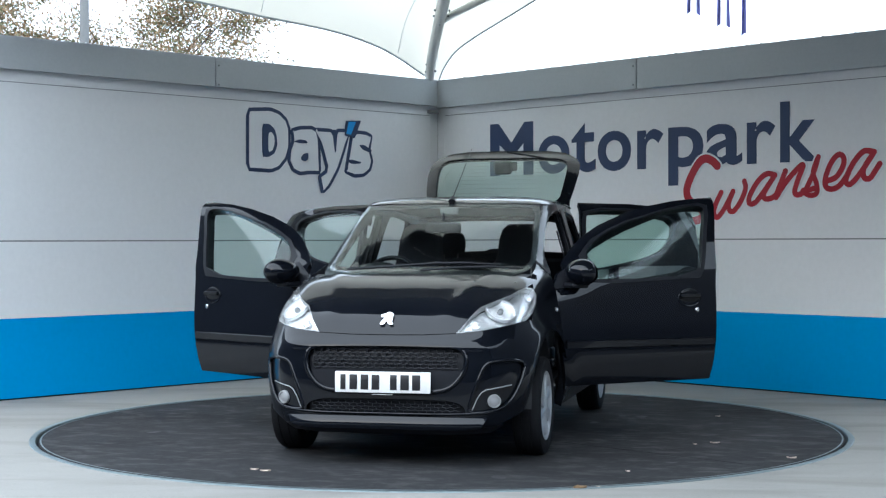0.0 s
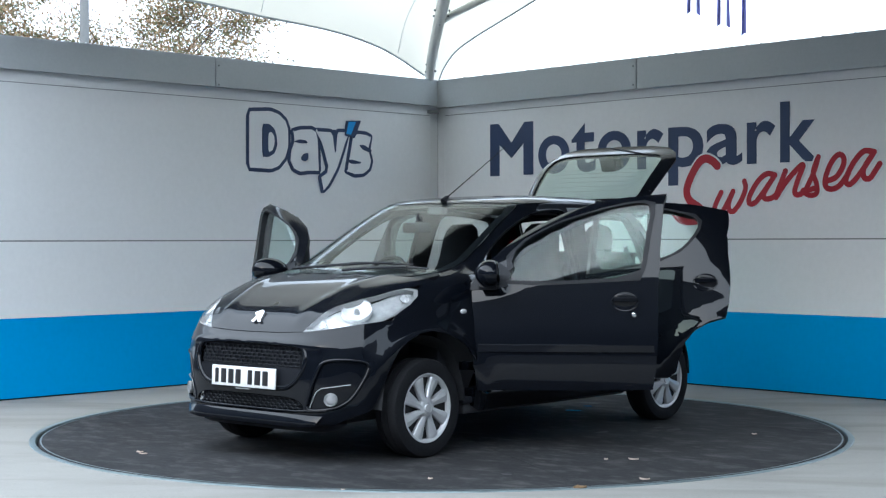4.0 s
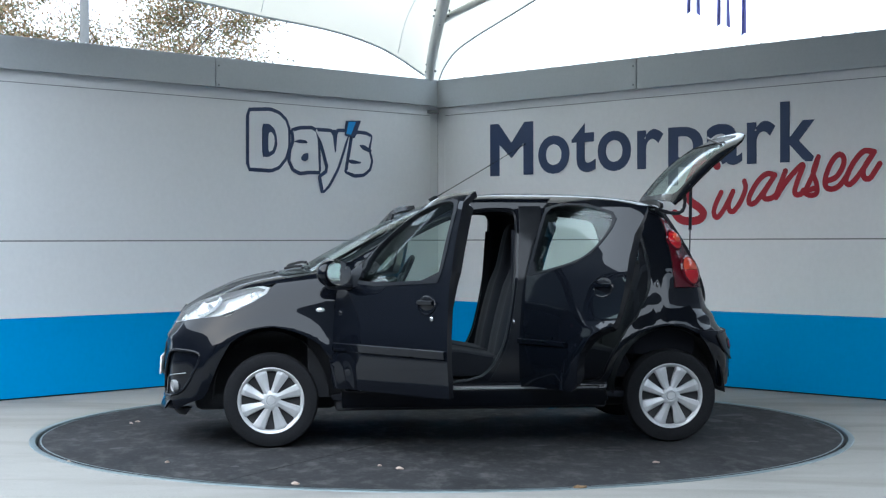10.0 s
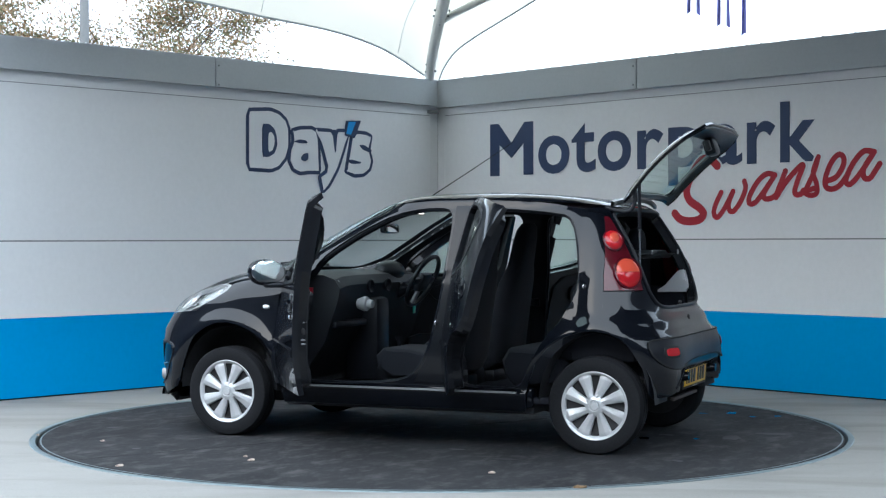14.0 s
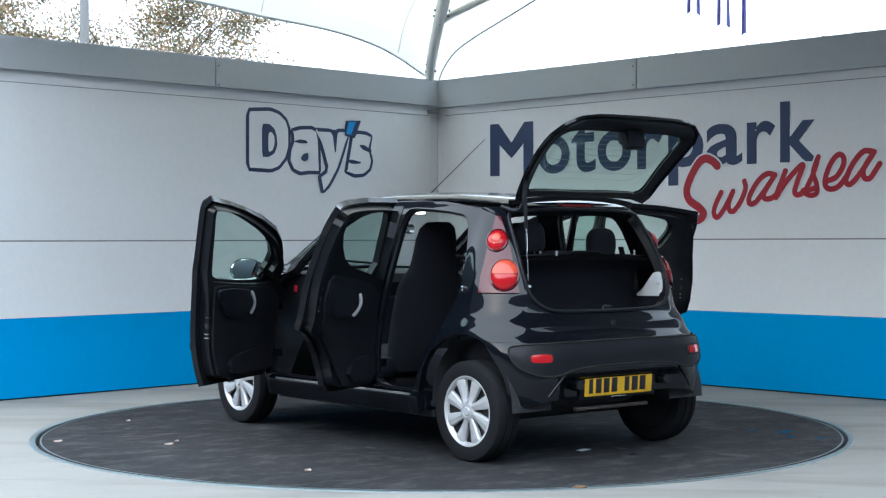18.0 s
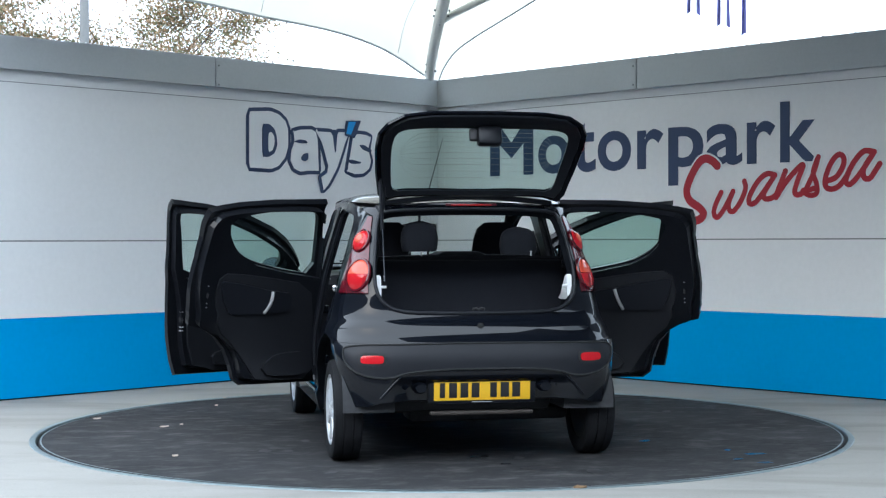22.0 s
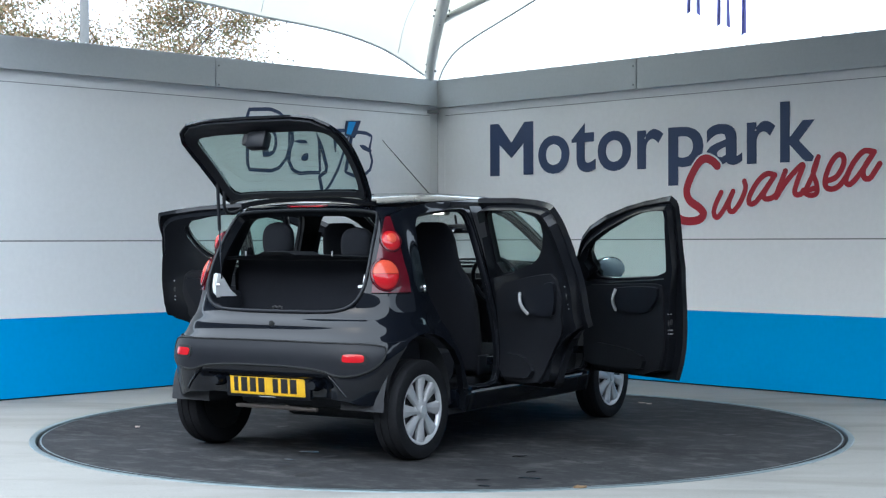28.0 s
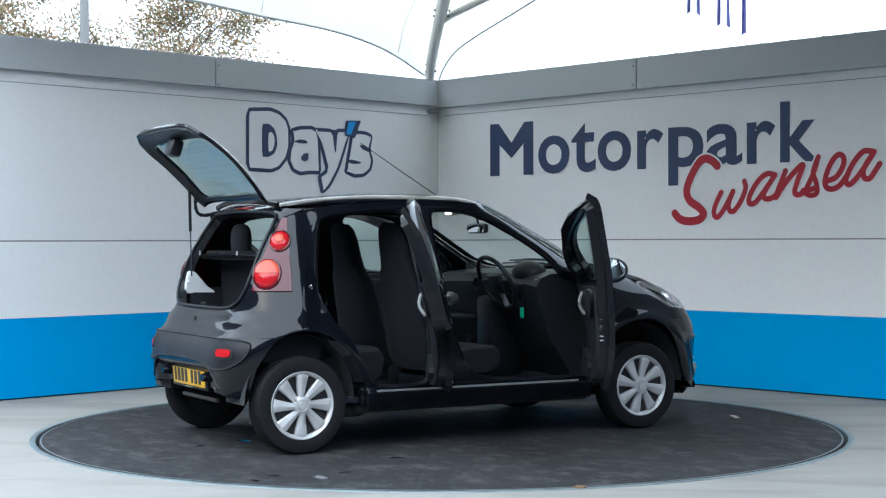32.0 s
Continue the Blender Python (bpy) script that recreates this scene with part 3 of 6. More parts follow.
logo = tagged(new("wall_emblem"), "navy-outlined pale company emblem on the grey wall", "sign")
for i, poly in enumerate(SHAPES):
    big = rounded(poly, 0.12, 1)
    v, f = flat_plate(big, on_left, 0.003 + 0.0012 * i)
    o = part("emblem_edge", mesh_of("emblem_edge", v, f, M_NAVY), parent=logo, label="navy border")
    v, f = flat_plate(inset(big, 0.033), on_left, 0.0085 + 0.0012 * i)
    part("emblem_face", mesh_of("emblem_face", v, f, M_PALE), parent=o)
for poly in MARKS:
    v, f = flat_plate(rounded(poly, 0.15, 1), on_left, 0.0145)
    part("emblem_mark", mesh_of("emblem_mark", v, f, M_NAVY), parent=logo, label="navy mark")
v, f = flat_plate(rounded(SLOT, 0.2, 1), on_left, 0.0165)
part("emblem_slot", mesh_of("emblem_slot", v, f, M_PALE), parent=logo)
for name, poly, mt, d in (("tick_edge", [(1.200, 2.281), (1.025, 2.291), (1.103, 2.126), (1.228, 2.146)], M_NAVY, 0.0155), ("emblem_tick", [(1.179, 2.272), (1.088, 2.277), (1.152, 2.155), (1.207, 2.163)], M_SKYBLUE, 0.0175)):
    v, f = flat_plate(poly, on_left, d)
    part(name, mesh_of(name, v, f, mt), parent=logo, label="sky-blue slanted mark" if mt == M_SKYBLUE else "navy border")
bm = bmesh.new()
add_box(bm, (-0.055, -0.03, -0.016), (0.055, 0.03, 0.016), 0.004, Matrix.Translation((-0.075, 5.0, 2.425)))
tagged(part("corner_bracket", bm, M_POLE), "small grey metal bracket in the wall corner", "bracket")

# ---- white tensile canopy on its mast ----
EDGE_L = smooth_table([(0.0, 2.70), (0.33, 2.83), (0.46, 2.885), (0.83, 3.000), (1.39, 3.085), (2.17, 3.130), (3.07, 3.190), (3.7, 3.20), (4.4, 3.10), (5.2, 2.80)])
EDGE_R = smooth_table([(0.0, 2.70), (0.09, 2.85), (0.25, 2.99), (0.48, 3.090), (0.79, 3.195), (1.08, 3.29), (1.36, 3.385), (2.4, 3.70), (4.4, 3.92), (6.8, 3.60), (9.0, 2.75)])
tent = tagged(new("canopy"), "white tensioned fabric canopy with curved edges on a steel mast", "canopy")
us = np.concatenate([np.linspace(0, 1.5, 22), np.linspace(1.6, 5.2, 24)])
ws = np.concatenate([np.linspace(0, 1.5, 22), np.linspace(1.6, 9.0, 30)])
vs, fs = [], []
root = CORNER + Vector((0, 0.02, 0))
for a in us:
    for b in ws:
        p = root + DIR_L * float(a) + DIR_R * float(b)
        vs.append((p.x, p.y, float(EDGE_L(a) + EDGE_R(b)) - 2.70 + 0.25 * math.sin(math.pi * a / 5.2) * math.sin(math.pi * b / 9.0)))
k, rows = len(ws), len(us)
for i in range(rows - 1):
    for j in range(k - 1):
        fs.append((i * k + j, i * k + j + 1, (i + 1) * k + j + 1, (i + 1) * k + j))
membrane = mesh_of("membrane", vs, fs, M_TENT, True)
# faces out of view turn opaque grey, added to darken the car's reflections
membrane.materials.append(M_TENT_DARK)
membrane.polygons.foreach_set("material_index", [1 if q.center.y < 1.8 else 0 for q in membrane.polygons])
part("membrane", membrane, parent=tent, label="white translucent fabric, its unseen near part an added opaque grey")
for e in ([vs[i * k] for i in range(rows)], [vs[j] for j in range(k)], [vs[i * k + k - 1] for i in range(rows)], [vs[(rows - 1) * k + j] for j in range(k)]):
    v, f = tube(e, 0.010, 6)
    part("edge_cable", mesh_of("edge_cable", v, f, M_COPING, True), parent=tent, label="edge cable in a hem")
mast = [(-0.112, 5.14, 2.40), (-0.112, 5.08, 2.66), (-0.109, 4.98, 2.745), (-0.091, 4.83, 2.889), (-0.058, 4.67, 3.045), (-0.015, 4.41, 3.209), (0.027, 4.15, 3.34), (0.062, 3.80, 3.48), (0.09, 3.4, 3.60)]
v, f = tube(mast, 0.05, 16, [0.046, 0.046, 0.046, 0.047, 0.049, 0.052, 0.056, 0.056, 0.05])
part("mast", mesh_of("mast", v, f, M_MAST, True), parent=tent, label="white painted curved steel mast")
v, f = tube([(-0.01, 4.42, 3.20), (0.104, 4.31, 3.255), (0.327, 4.11, 3.335), (0.506, 3.97, 3.40), (1.1, 3.5, 3.58)], 0.032, 12)
part("branch_beam", mesh_of("branch_beam", v, f, M_MAST, True), parent=tent)
for q in ((-0.062, 4.33, 3.245), (-0.052, 4.25, 3.285), (0.070, 4.27, 3.235), (0.078, 4.20, 3.275), (-0.010, 4.38, 3.175), (-0.142, 4.90, 2.80), (-0.135, 4.84, 2.86), (-0.052, 4.86, 2.80)):
    bm = bmesh.new()
    bmesh.ops.create_uvsphere(bm, u_segments=8, v_segments=6, radius=0.011, matrix=Matrix.Translation(q))
    part("bolt", bm, M_POLE, tent)
# seams welded across the fabric
for a0, b0, a1, b1 in ((0.55, 0.02, 1.5, 2.2), (0.10, 0.10, 3.5, 3.5), (2.2, 0.02, 3.2, 3.0)):
    line = [(a0 + (a1 - a0) * t, b0 + (b1 - b0) * t) for t in np.linspace(0, 1, 24)]
    pts = []
    for a, b in line:
        p = root + DIR_L * float(a) + DIR_R * float(b)
        pts.append((p.x, p.y, float(EDGE_L(a) + EDGE_R(b)) - 2.70 + 0.25 * math.sin(math.pi * a / 5.2) * math.sin(math.pi * b / 9.0) - 0.002))
    v, f = tube(pts, 0.004, 5)
    part("seam", mesh_of("seam", v, f, M_MAST, True), parent=tent)


# ---- beyond the walls: trees, lamp post, flags ----
def tree(x, y, height, spread, seed, leaves, label):
    rnd = random.Random(seed)
    t = tagged(new("tree"), label, "tree")
    wood_v, wood_f, tips = [], [], []

    def limb(p, d, length, r, level):
        pts, rad = [p], [r]
        n = 4 if level < 3 else 3
        for i in range(n):
            d = (d + Vector((rnd.uniform(-1, 1), rnd.uniform(-1, 1), rnd.uniform(-0.5, 0.7))) * 0.22).normalized()
            p = p + d * (length / n)
            pts.append(p)
            rad.append(r * (1 - 0.55 * (i + 1) / n))
        v, f = tube(pts, r, 6 if level < 2 else 4, rad)
        o = len(wood_v)
        wood_v.extend(v)
        wood_f.extend(tuple(q + o for q in g) for g in f)
        if level >= 3:
            tips.extend(pts[1:])
        if level == 5:
            return
        for k in range((4, 4, 4, 3, 3)[level]):
            at = pts[rnd.randint(2, n)] if level else pts[rnd.randint(2, n)]
            a = rnd.uniform(0, 2 * math.pi)
            side = Vector((math.cos(a), math.sin(a), rnd.uniform(-0.25, 0.55)))
            limb(at, (d * 0.45 + side * 0.8).normalized(), length * rnd.uniform(0.52, 0.74), rad[-1] * rnd.uniform(0.55, 0.8), level + 1)

    limb(Vector((x, y, 0)), Vector((0, 0, 1)), height * 0.42, 0.26, 0)
    me = mesh_of("trunk", wood_v, wood_f, M_BARK, True)
    part("trunk", me, parent=t, label="dark branching trunk")
    for mat, share in ((M_LEAF, 0.6), (M_LEAFG, 0.4)):
        v, f = [], []
        for _ in range(int(leaves * share)):
            c = rnd.choice(tips) + Vector((rnd.gauss(0, 0.13), rnd.gauss(0, 0.13), rnd.gauss(-0.04, 0.12)))
            a, b = Vector((rnd.uniform(-1, 1), rnd.uniform(-1, 1), rnd.uniform(-1, 1))).normalized(), Vector((rnd.uniform(-1, 1), rnd.uniform(-1, 1), rnd.uniform(-1, 1)))
            b = a.cross(b).normalized()
            s = rnd.uniform(0.012, 0.026)
            o = len(v)
            v += [c - a * s * 1.4, c + b * s * 0.8, c + a * s * 1.5, c - b * s * 0.8]
            f.append((o, o + 1, o + 2, o + 3))
        part("crown", mesh_of("crown", v, f, mat), parent=t, label="sparse browning autumn leaves")
    return t


tree(-6.6, 14.6, 8.2, 3.0, 4, 60000, "half-bare autumn tree with brown and olive leaves")
tree(-4.7, 15.4, 7.0, 2.4, 11, 46000, "slender autumn tree with thinning leaves")
v, f = tube([(-4.64, 10.3, 0), (-4.64, 10.3, 4.0), (-4.64, 10.3, 7.0)], 0.06, 12, [0.066, 0.060, 0.052])
tagged(part("lamp_post", mesh_of("lamp_post", v, f, M_POLE, True)), "grey steel lamp post behind the wall", "lamp post")
for x, low, lee in ((5.74, 6.42, 1), (6.42, 6.14, 1), (7.00, 5.90, 0)):
    fp = tagged(new("flagpole"), "white flagpole with a limp navy flag", "flagpole", "flagpoles")
    v, f = tube([(x, 25.2, 0), (x, 25.2, 9.2)], 0.05, 12, [0.085, 0.060])
    part("pole", mesh_of("pole", v, f, M_MAST, True), parent=fp)
    # the cloth hangs in folds to either side of the pole
    v, f = [], []
    for i in range(25):
        k = i / 24
        z = 8.9 - (8.9 - low) * k
        for j in range(13):
            w = j / 12
            out = (-0.13 + 0.29 * w) * (0.75 + 0.35 * k) if lee else (-0.15 + 0.17 * w) * (0.8 + 0.3 * k)
            v.append((x + out, 25.32 + 0.05 * math.sin(w * 11 + i * 0.2), z - 0.22 * k * abs(w - 0.45)))
    f = [(i * 13 + j, i * 13 + j + 1, (i + 1) * 13 + j + 1, (i + 1) * 13 + j) for i in range(24) for j in range(12)]
    part("flag", mesh_of("flag", v, f, M_FLAG, True), parent=fp, label="limp navy flag")

# fallen leaves and chips that ride on the turntable
litter = []
for x, y, w, h in ((1.60, -0.78, 0.055, 0.020), (1.905, -1.41, 0.050, 0.022), (1.86, 0.57, 0.030, 0.020), (-0.975, -1.78, 0.040, 0.018), (0.955, -1.886, 0.022, 0.014), (-0.911, -1.831, 0.05, 0.012), (0.753, -2.384, 0.018, 0.012), (1.47, -0.85, 0.02, 0.012)):
    pts = [(x + w * 0.5 * math.cos(a) * (1 + 0.25 * math.sin(3 * a)), y + h * math.sin(a), 0.006 + 0.004 * math.cos(2 * a)) for a in (2 * math.pi * i / 12 for i in range(12))]
    n = len(pts)
    me = mesh_of("fallen_leaf", [(a - x, b - y, c) for a, b, c in pts] + [(a - x, b - y, 0.0015) for a, b, c in pts], [tuple(range(n)), tuple(range(n, 2 * n))[::-1]] + [((i + 1) % n, i, n + i, n + (i + 1) % n) for i in range(n)], M_DRYLEAF)
    bit = tagged(new("fallen_leaf", me), "small pale dry leaf lying on the turntable", "leaf", "fallen leaves")
    bit.matrix_basis = pose(x, y, 0)
    litter.append(bit)
pts = [(0.03 * math.cos(a) * (1 + 0.3 * math.sin(2 * a)), 0.018 * math.sin(a), 0.010 + 0.004 * math.cos(3 * a)) for a in (2 * math.pi * i / 12 for i in range(12))]
me = mesh_of("fallen_leaf", pts + [(a, b, 0.001) for a, b, c in pts], [tuple(range(12)), tuple(range(12, 24))[::-1]] + [((i + 1) % 12, i, 12 + i, 12 + (i + 1) % 12) for i in range(12)], M_CRIMSON)
me.materials.clear()
me.materials.append(M_LEAF)
bit = tagged(new("fallen_leaf", me), "small reddish-brown leaf on the steel ring", "leaf", "fallen leaves")
bit.matrix_basis = pose(0.660, -2.427, 0.004)


# ---- the car: body surface ----
# nose and tail lines in the middle of the car, half width, each by height
NOSE = smooth_table([(0.14, -1.735), (0.20, -1.790), (0.27, -1.806), (0.42, -1.808), (0.54, -1.800), (0.61, -1.786), (0.66, -1.768), (0.695, -1.750), (0.735, -1.726), (0.775, -1.698), (0.800, -1.674),
                     (0.86, -1.576), (0.90, -1.490), (0.95, -1.370), (0.975, -1.272), (1.0, -1.14), (1.02, -1.015), (1.085, -0.890), (1.17, -0.735), (1.212, -0.655), (1.30, -0.480),
                     (1.37, -0.325), (1.425, -0.180), (1.445, -0.09), (1.466, 0.07), (1.476, 0.22), (1.480, 0.35)])
TAIL = smooth_table([(0.14, 1.50), (0.24, 1.565), (0.35, 1.585), (0.46, 1.593), (0.565, 1.585), (0.625, 1.568), (0.655, 1.557), (0.68, 1.534), (0.70, 1.524), (0.735, 1.516), (0.755, 1.500), (0.778, 1.478), (0.81, 1.466), (0.92, 1.455), (1.0, 1.437), (1.135, 1.382),
                     (1.25, 1.315), (1.34, 1.250), (1.385, 1.205), (1.415, 1.12), (1.437, 1.00), (1.457, 0.80), (1.473, 0.55), (1.480, 0.35)])
WIDE = smooth_table([(0.14, 0.72), (0.22, 0.765), (0.32, 0.790), (0.42, 0.805), (0.53, 0.810), (0.65, 0.803), (0.776, 0.785), (0.90, 0.764), (1.0, 0.745), (1.1, 0.718), (1.2, 0.690), (1.3, 0.660),
                     (1.36, 0.642), (1.40, 0.625), (1.43, 0.598), (1.447, 0.560), (1.46, 0.490), (1.470, 0.38), (1.477, 0.20), (1.480, 0.02)])


def eased(table, top=1.38):
    """Rounds a section's line over about 2 cm, but for the roof."""
    zs = np.linspace(0.02, 1.60, 1581)
    ys = table(zs)
    g = np.exp(-0.5 * (np.arange(-30, 31) / 9.0) ** 2)
    soft = np.convolve(np.pad(ys, 30, mode="edge"), g / g.sum(), mode="valid")
    w = np.clip((top - zs) / 0.06, 0, 1) * np.clip((zs - 0.15) / 0.03, 0, 1)
    ys = ys + (soft - ys) * w * w * (3 - 2 * w)
    return lambda z: np.interp(np.asarray(z, float), zs, ys)


NOSE, TAIL, WIDE = eased(NOSE), eased(TAIL), eased(WIDE)
MID = 0.30
HUBS = ((-1.17, 0.272), (1.17, 0.272))


def n_front(z):
    return 5.6 - 1.1 * np.clip((z - 0.85) / 0.25, 0, 1)


def n_rear(z):
    return 6.0 - np.clip((z - 0.6) / 0.4, 0, 1)


def shell(phi, z):
    """The body's outer surface: phi runs round it from the nose (0) by the left flank (90 degrees) to the tail, z is the height."""
    phi, z = np.asarray(phi, float), np.asarray(z, float)
    s, c = np.sin(phi), np.cos(phi)
    n = np.where(c > 0, n_front(z), n_rear(z))
    r = (np.abs(s) ** n + np.abs(c) ** n) ** (-1 / n)
    reach = np.where(c > 0, MID - NOSE(z), TAIL(z) - MID)
    x, y = WIDE(z) * r * s, MID - reach * r * c
    for hy, hz in HUBS:     # flared wheel arches
        d = np.hypot(y - hy, z - hz)
        x = x + np.sign(s) * 0.016 * np.exp(-((d - 0.425) / 0.055) ** 2) * np.clip(np.abs(s) * 3 - 1.2, 0, 1)
    return np.stack([x, y, z], -1)


def sd(y, z):
    """The place on the left flank at that length and height, as (phi, z)."""
    reach = (MID - NOSE(z)) if y < MID else (TAIL(z) - MID)
    n = n_front(z) if y < MID else n_rear(z)
    q = min(abs((y - MID) / reach), 0.9999)
    return (math.atan2((1 - q ** n) ** (1 / n), -math.copysign(q, y - MID)), z)


def fr(x, z):
    """The place on the nose side at that breadth and height."""
    q = min(abs(x / WIDE(z)), 0.9999)
    n = n_front(z)
    return (math.atan2(math.copysign(q, x), (1 - q ** n) ** (1 / n)), z)


def rr(x, z):
    """The place on the tail side at that breadth and height."""
    n = n_rear(z)
    q = min(abs(x / WIDE(z)), 0.9999)
    return (math.atan2(q, -(1 - q ** n) ** (1 / n)), z)


def both_front(half):
    return half + [(-p, z) for p, z in reversed(half) if abs(p) > 1e-6]


def both_rear(half):
    return half + [(2 * math.pi - p, z) for p, z in reversed(half) if abs(p - math.pi) > 1e-4]


def shell_normal(phi, z):
    e = 4e-3
    a = shell(phi + e, z) - shell(phi - e, z)
    b = shell(phi, z + e) - shell(phi, z - e)
    n = np.cross(a, b)
    return n / np.maximum(np.linalg.norm(n, axis=-1, keepdims=True), 1e-9)


ZS = np.linspace(0.14, 1.48, 1341)
ARC_N = np.concatenate([[0], np.cumsum(np.hypot(np.diff(NOSE(ZS)), np.diff(ZS)))])
ARC_T = np.concatenate([[0], np.cumsum(np.hypot(np.diff(TAIL(ZS)), np.diff(ZS)))])


def inside(poly, u, v):
    hit = np.zeros(len(u), bool)
    k = len(poly)
    for i in range(k):
        (x0, y0), (x1, y1) = poly[i], poly[(i + 1) % k]
        if y0 == y1:
            continue
        hit ^= ((y0 > v) != (y1 > v)) & (u < (x1 - x0) * (v - y0) / (y1 - y0) + x0)
    return hit


def skin(outline, holes=(), thick=0.006, off=0.0, cell=0.04, arc=None, place=None, mirror=False, relief=None):
    """Verts and faces of a panel that lies on the body: an outline in (phi, z), with holes, off metres above the surface and thick metres deep.
    place(points) moves it afterwards (an opened door); mirror puts it on the other flank."""
    from mathutils.geometry import delaunay_2d_cdt
    table = {"nose": ARC_N, "tail": ARC_T}.get(arc)
    fwd = (lambda z: np.interp(z, ZS, table)) if table is not None else (lambda z: z)
    back = (lambda v: np.interp(v, table, ZS)) if table is not None else (lambda v: v)
    k = 1.15
    loops = [[(p * k, float(fwd(z))) for p, z in lp] for lp in (outline, *holes)]
    pts, edges, fine = [], [], []
    for lp in loops:
        start = len(pts)
        dense = []
        for i, a in enumerate(lp):
            b = lp[(i + 1) % len(lp)]
            steps = max(1, int(math.hypot(b[0] - a[0], b[1] - a[1]) / cell + 0.5))
            dense += [(a[0] + (b[0] - a[0]) * j / steps, a[1] + (b[1] - a[1]) * j / steps) for j in range(steps)]
        pts += dense
        fine.append(dense)
        edges += [(start + i, start + (i + 1) % len(dense)) for i in range(len(dense))]
    us, vs = [p[0] for p in fine[0]], [p[1] for p in fine[0]]
    gu, gv = np.meshgrid(np.arange(min(us) + cell * 0.5, max(us), cell), np.arange(min(vs) + cell * 0.5, max(vs), cell))
    gu, gv = gu.ravel(), gv.ravel()
    ok = inside(fine[0], gu, gv)
    for h in fine[1:]:
        ok &= ~inside(h, gu, gv)
    gu, gv = gu[ok], gv[ok]
    rim = np.array(pts)
    if len(gu):
        near = np.array([np.min((rim[:, 0] - a) ** 2 + (rim[:, 1] - b) ** 2) for a, b in zip(gu, gv)])
        gu, gv = gu[near > (cell * 0.45) ** 2], gv[near > (cell * 0.45) ** 2]
    allp = [Vector(p) for p in pts] + [Vector((a, b)) for a, b in zip(gu, gv)]
    co, _, tris, *_ = delaunay_2d_cdt(allp, edges, [], 0, 1e-7)
    uv = np.array([(c[0], c[1]) for c in co])
    tri = np.array([t for t in tris if len(t) == 3])
    cen = uv[tri].mean(1)
    ok = inside(fine[0], cen[:, 0], cen[:, 1])
    for h in fine[1:]:
        ok &= ~inside(h, cen[:, 0], cen[:, 1])
    tri = tri[ok]
    phi, z = uv[:, 0] / k, back(uv[:, 1])
    top, nrm = shell(phi, z), shell_normal(phi, z)
    o = np.full(len(phi), float(off))
    if relief is not None:
        o = o + relief(top, phi, z)
    outer = top + nrm * o[:, None]
    shade = nrm
    if relief is not None:
        d = 4e-3

        def raised(a, b):
            q = shell(a, b)
            return q + shell_normal(a, b) * relief(q, a, b)[:, None]
        shade = np.cross(raised(phi + d, z) - raised(phi - d, z), raised(phi, z + d) - raised(phi, z - d))
        shade = shade / np.maximum(np.linalg.norm(shade, axis=-1, keepdims=True), 1e-9)
    inner = top + nrm * (o - thick)[:, None]
    e1, e2 = uv[tri[:, 1]] - uv[tri[:, 0]], uv[tri[:, 2]] - uv[tri[:, 0]]
    turn = e1[:, 0] * e2[:, 1] - e1[:, 1] * e2[:, 0] < 0
    tri[turn] = tri[turn][:, ::-1]
    n = len(uv)
    seen = {}
    for t in tri:
        for a, b in ((t[0], t[1]), (t[1], t[2]), (t[2], t[0])):
            seen[(int(a), int(b))] = True
    faces = [tuple(t) for t in tri] + [tuple(n + t[::-1]) for t in tri]
    faces += [(a, n + a, n + b, b) for a, b in seen if (b, a) not in seen]
    v = np.concatenate([outer, inner])
    if place is not None:
        shade = place(outer + shade) - place(outer)
        v = place(v)
    if mirror:
        v = v * np.array([-1, 1, 1])
        shade = shade * np.array([-1, 1, 1])
        faces = [f[::-1] for f in faces]
    return v, faces, shade, len(tri)


def gentle(t):
    """Eases from 0 to 1."""
    t = np.clip(t, 0, 1)
    return t * t * (3 - 2 * t)


def panel(name, parent, mat, outline, label="", rim=None, **kw):
    v, f, shade, count = skin(outline, **kw)
    me = mesh_of(name, v, f, mat, True)
    if mat in (M_GLASS, M_SCREEN, M_LENS):
        return part(name, me, parent=parent, label=label)
    # the outer and inner faces shade by the true surface, the rim by its own faces
    sides = np.array([p.normal[:] for p in me.polygons])
    loops = []
    n = len(shade)
    for i, q in enumerate(f):
        if i < count:
            loops += [shade[a] for a in q]
        elif i < 2 * count:
            loops += [-shade[a - n] for a in q]
        else:
            loops += [sides[i]] * len(q)
    me.normals_split_custom_set([tuple(map(float, q)) for q in loops])
    if rim:
        me.materials.append(rim)
        me.polygons.foreach_set("material_index", [0 if i < count else 1 for i in range(len(f))])
    return part(name, me, parent=parent, label=label)


def piping(name, parent, mat, loop, radius, off=0.0, mirror=False, closed=True, label="", segs=10):
    """A rounded bead that follows the body along (phi, z)."""
    pts = []
    for i, (a, b) in enumerate(loop):
        pts.append((a, b))
    if closed:
        pts.append(loop[0])
    ph, zz = np.array([p[0] for p in pts]), np.array([p[1] for p in pts])
    q = shell(ph, zz) + shell_normal(ph, zz) * off
    if mirror:
        q = q * np.array([-1, 1, 1])
    v, f = tube(q, radius, segs)
    return part(name, mesh_of(name, v, f, mat, True), parent=parent, label=label)


def swing(hx, hy, degrees, more=0.0):
    """Opens a left-hand door about its hinges; a leaning hinge line opens its top wider by more degrees."""
    def f(v):
        a = -np.radians(degrees + more * (v[:, 2] - 0.75) / 0.7)
        c, s = np.cos(a), np.sin(a)
        d = v - np.array([hx, hy, 0])
        return np.stack([hx + c * d[:, 0] - s * d[:, 1], hy + s * d[:, 0] + c * d[:, 1], v[:, 2]], -1)
    return f


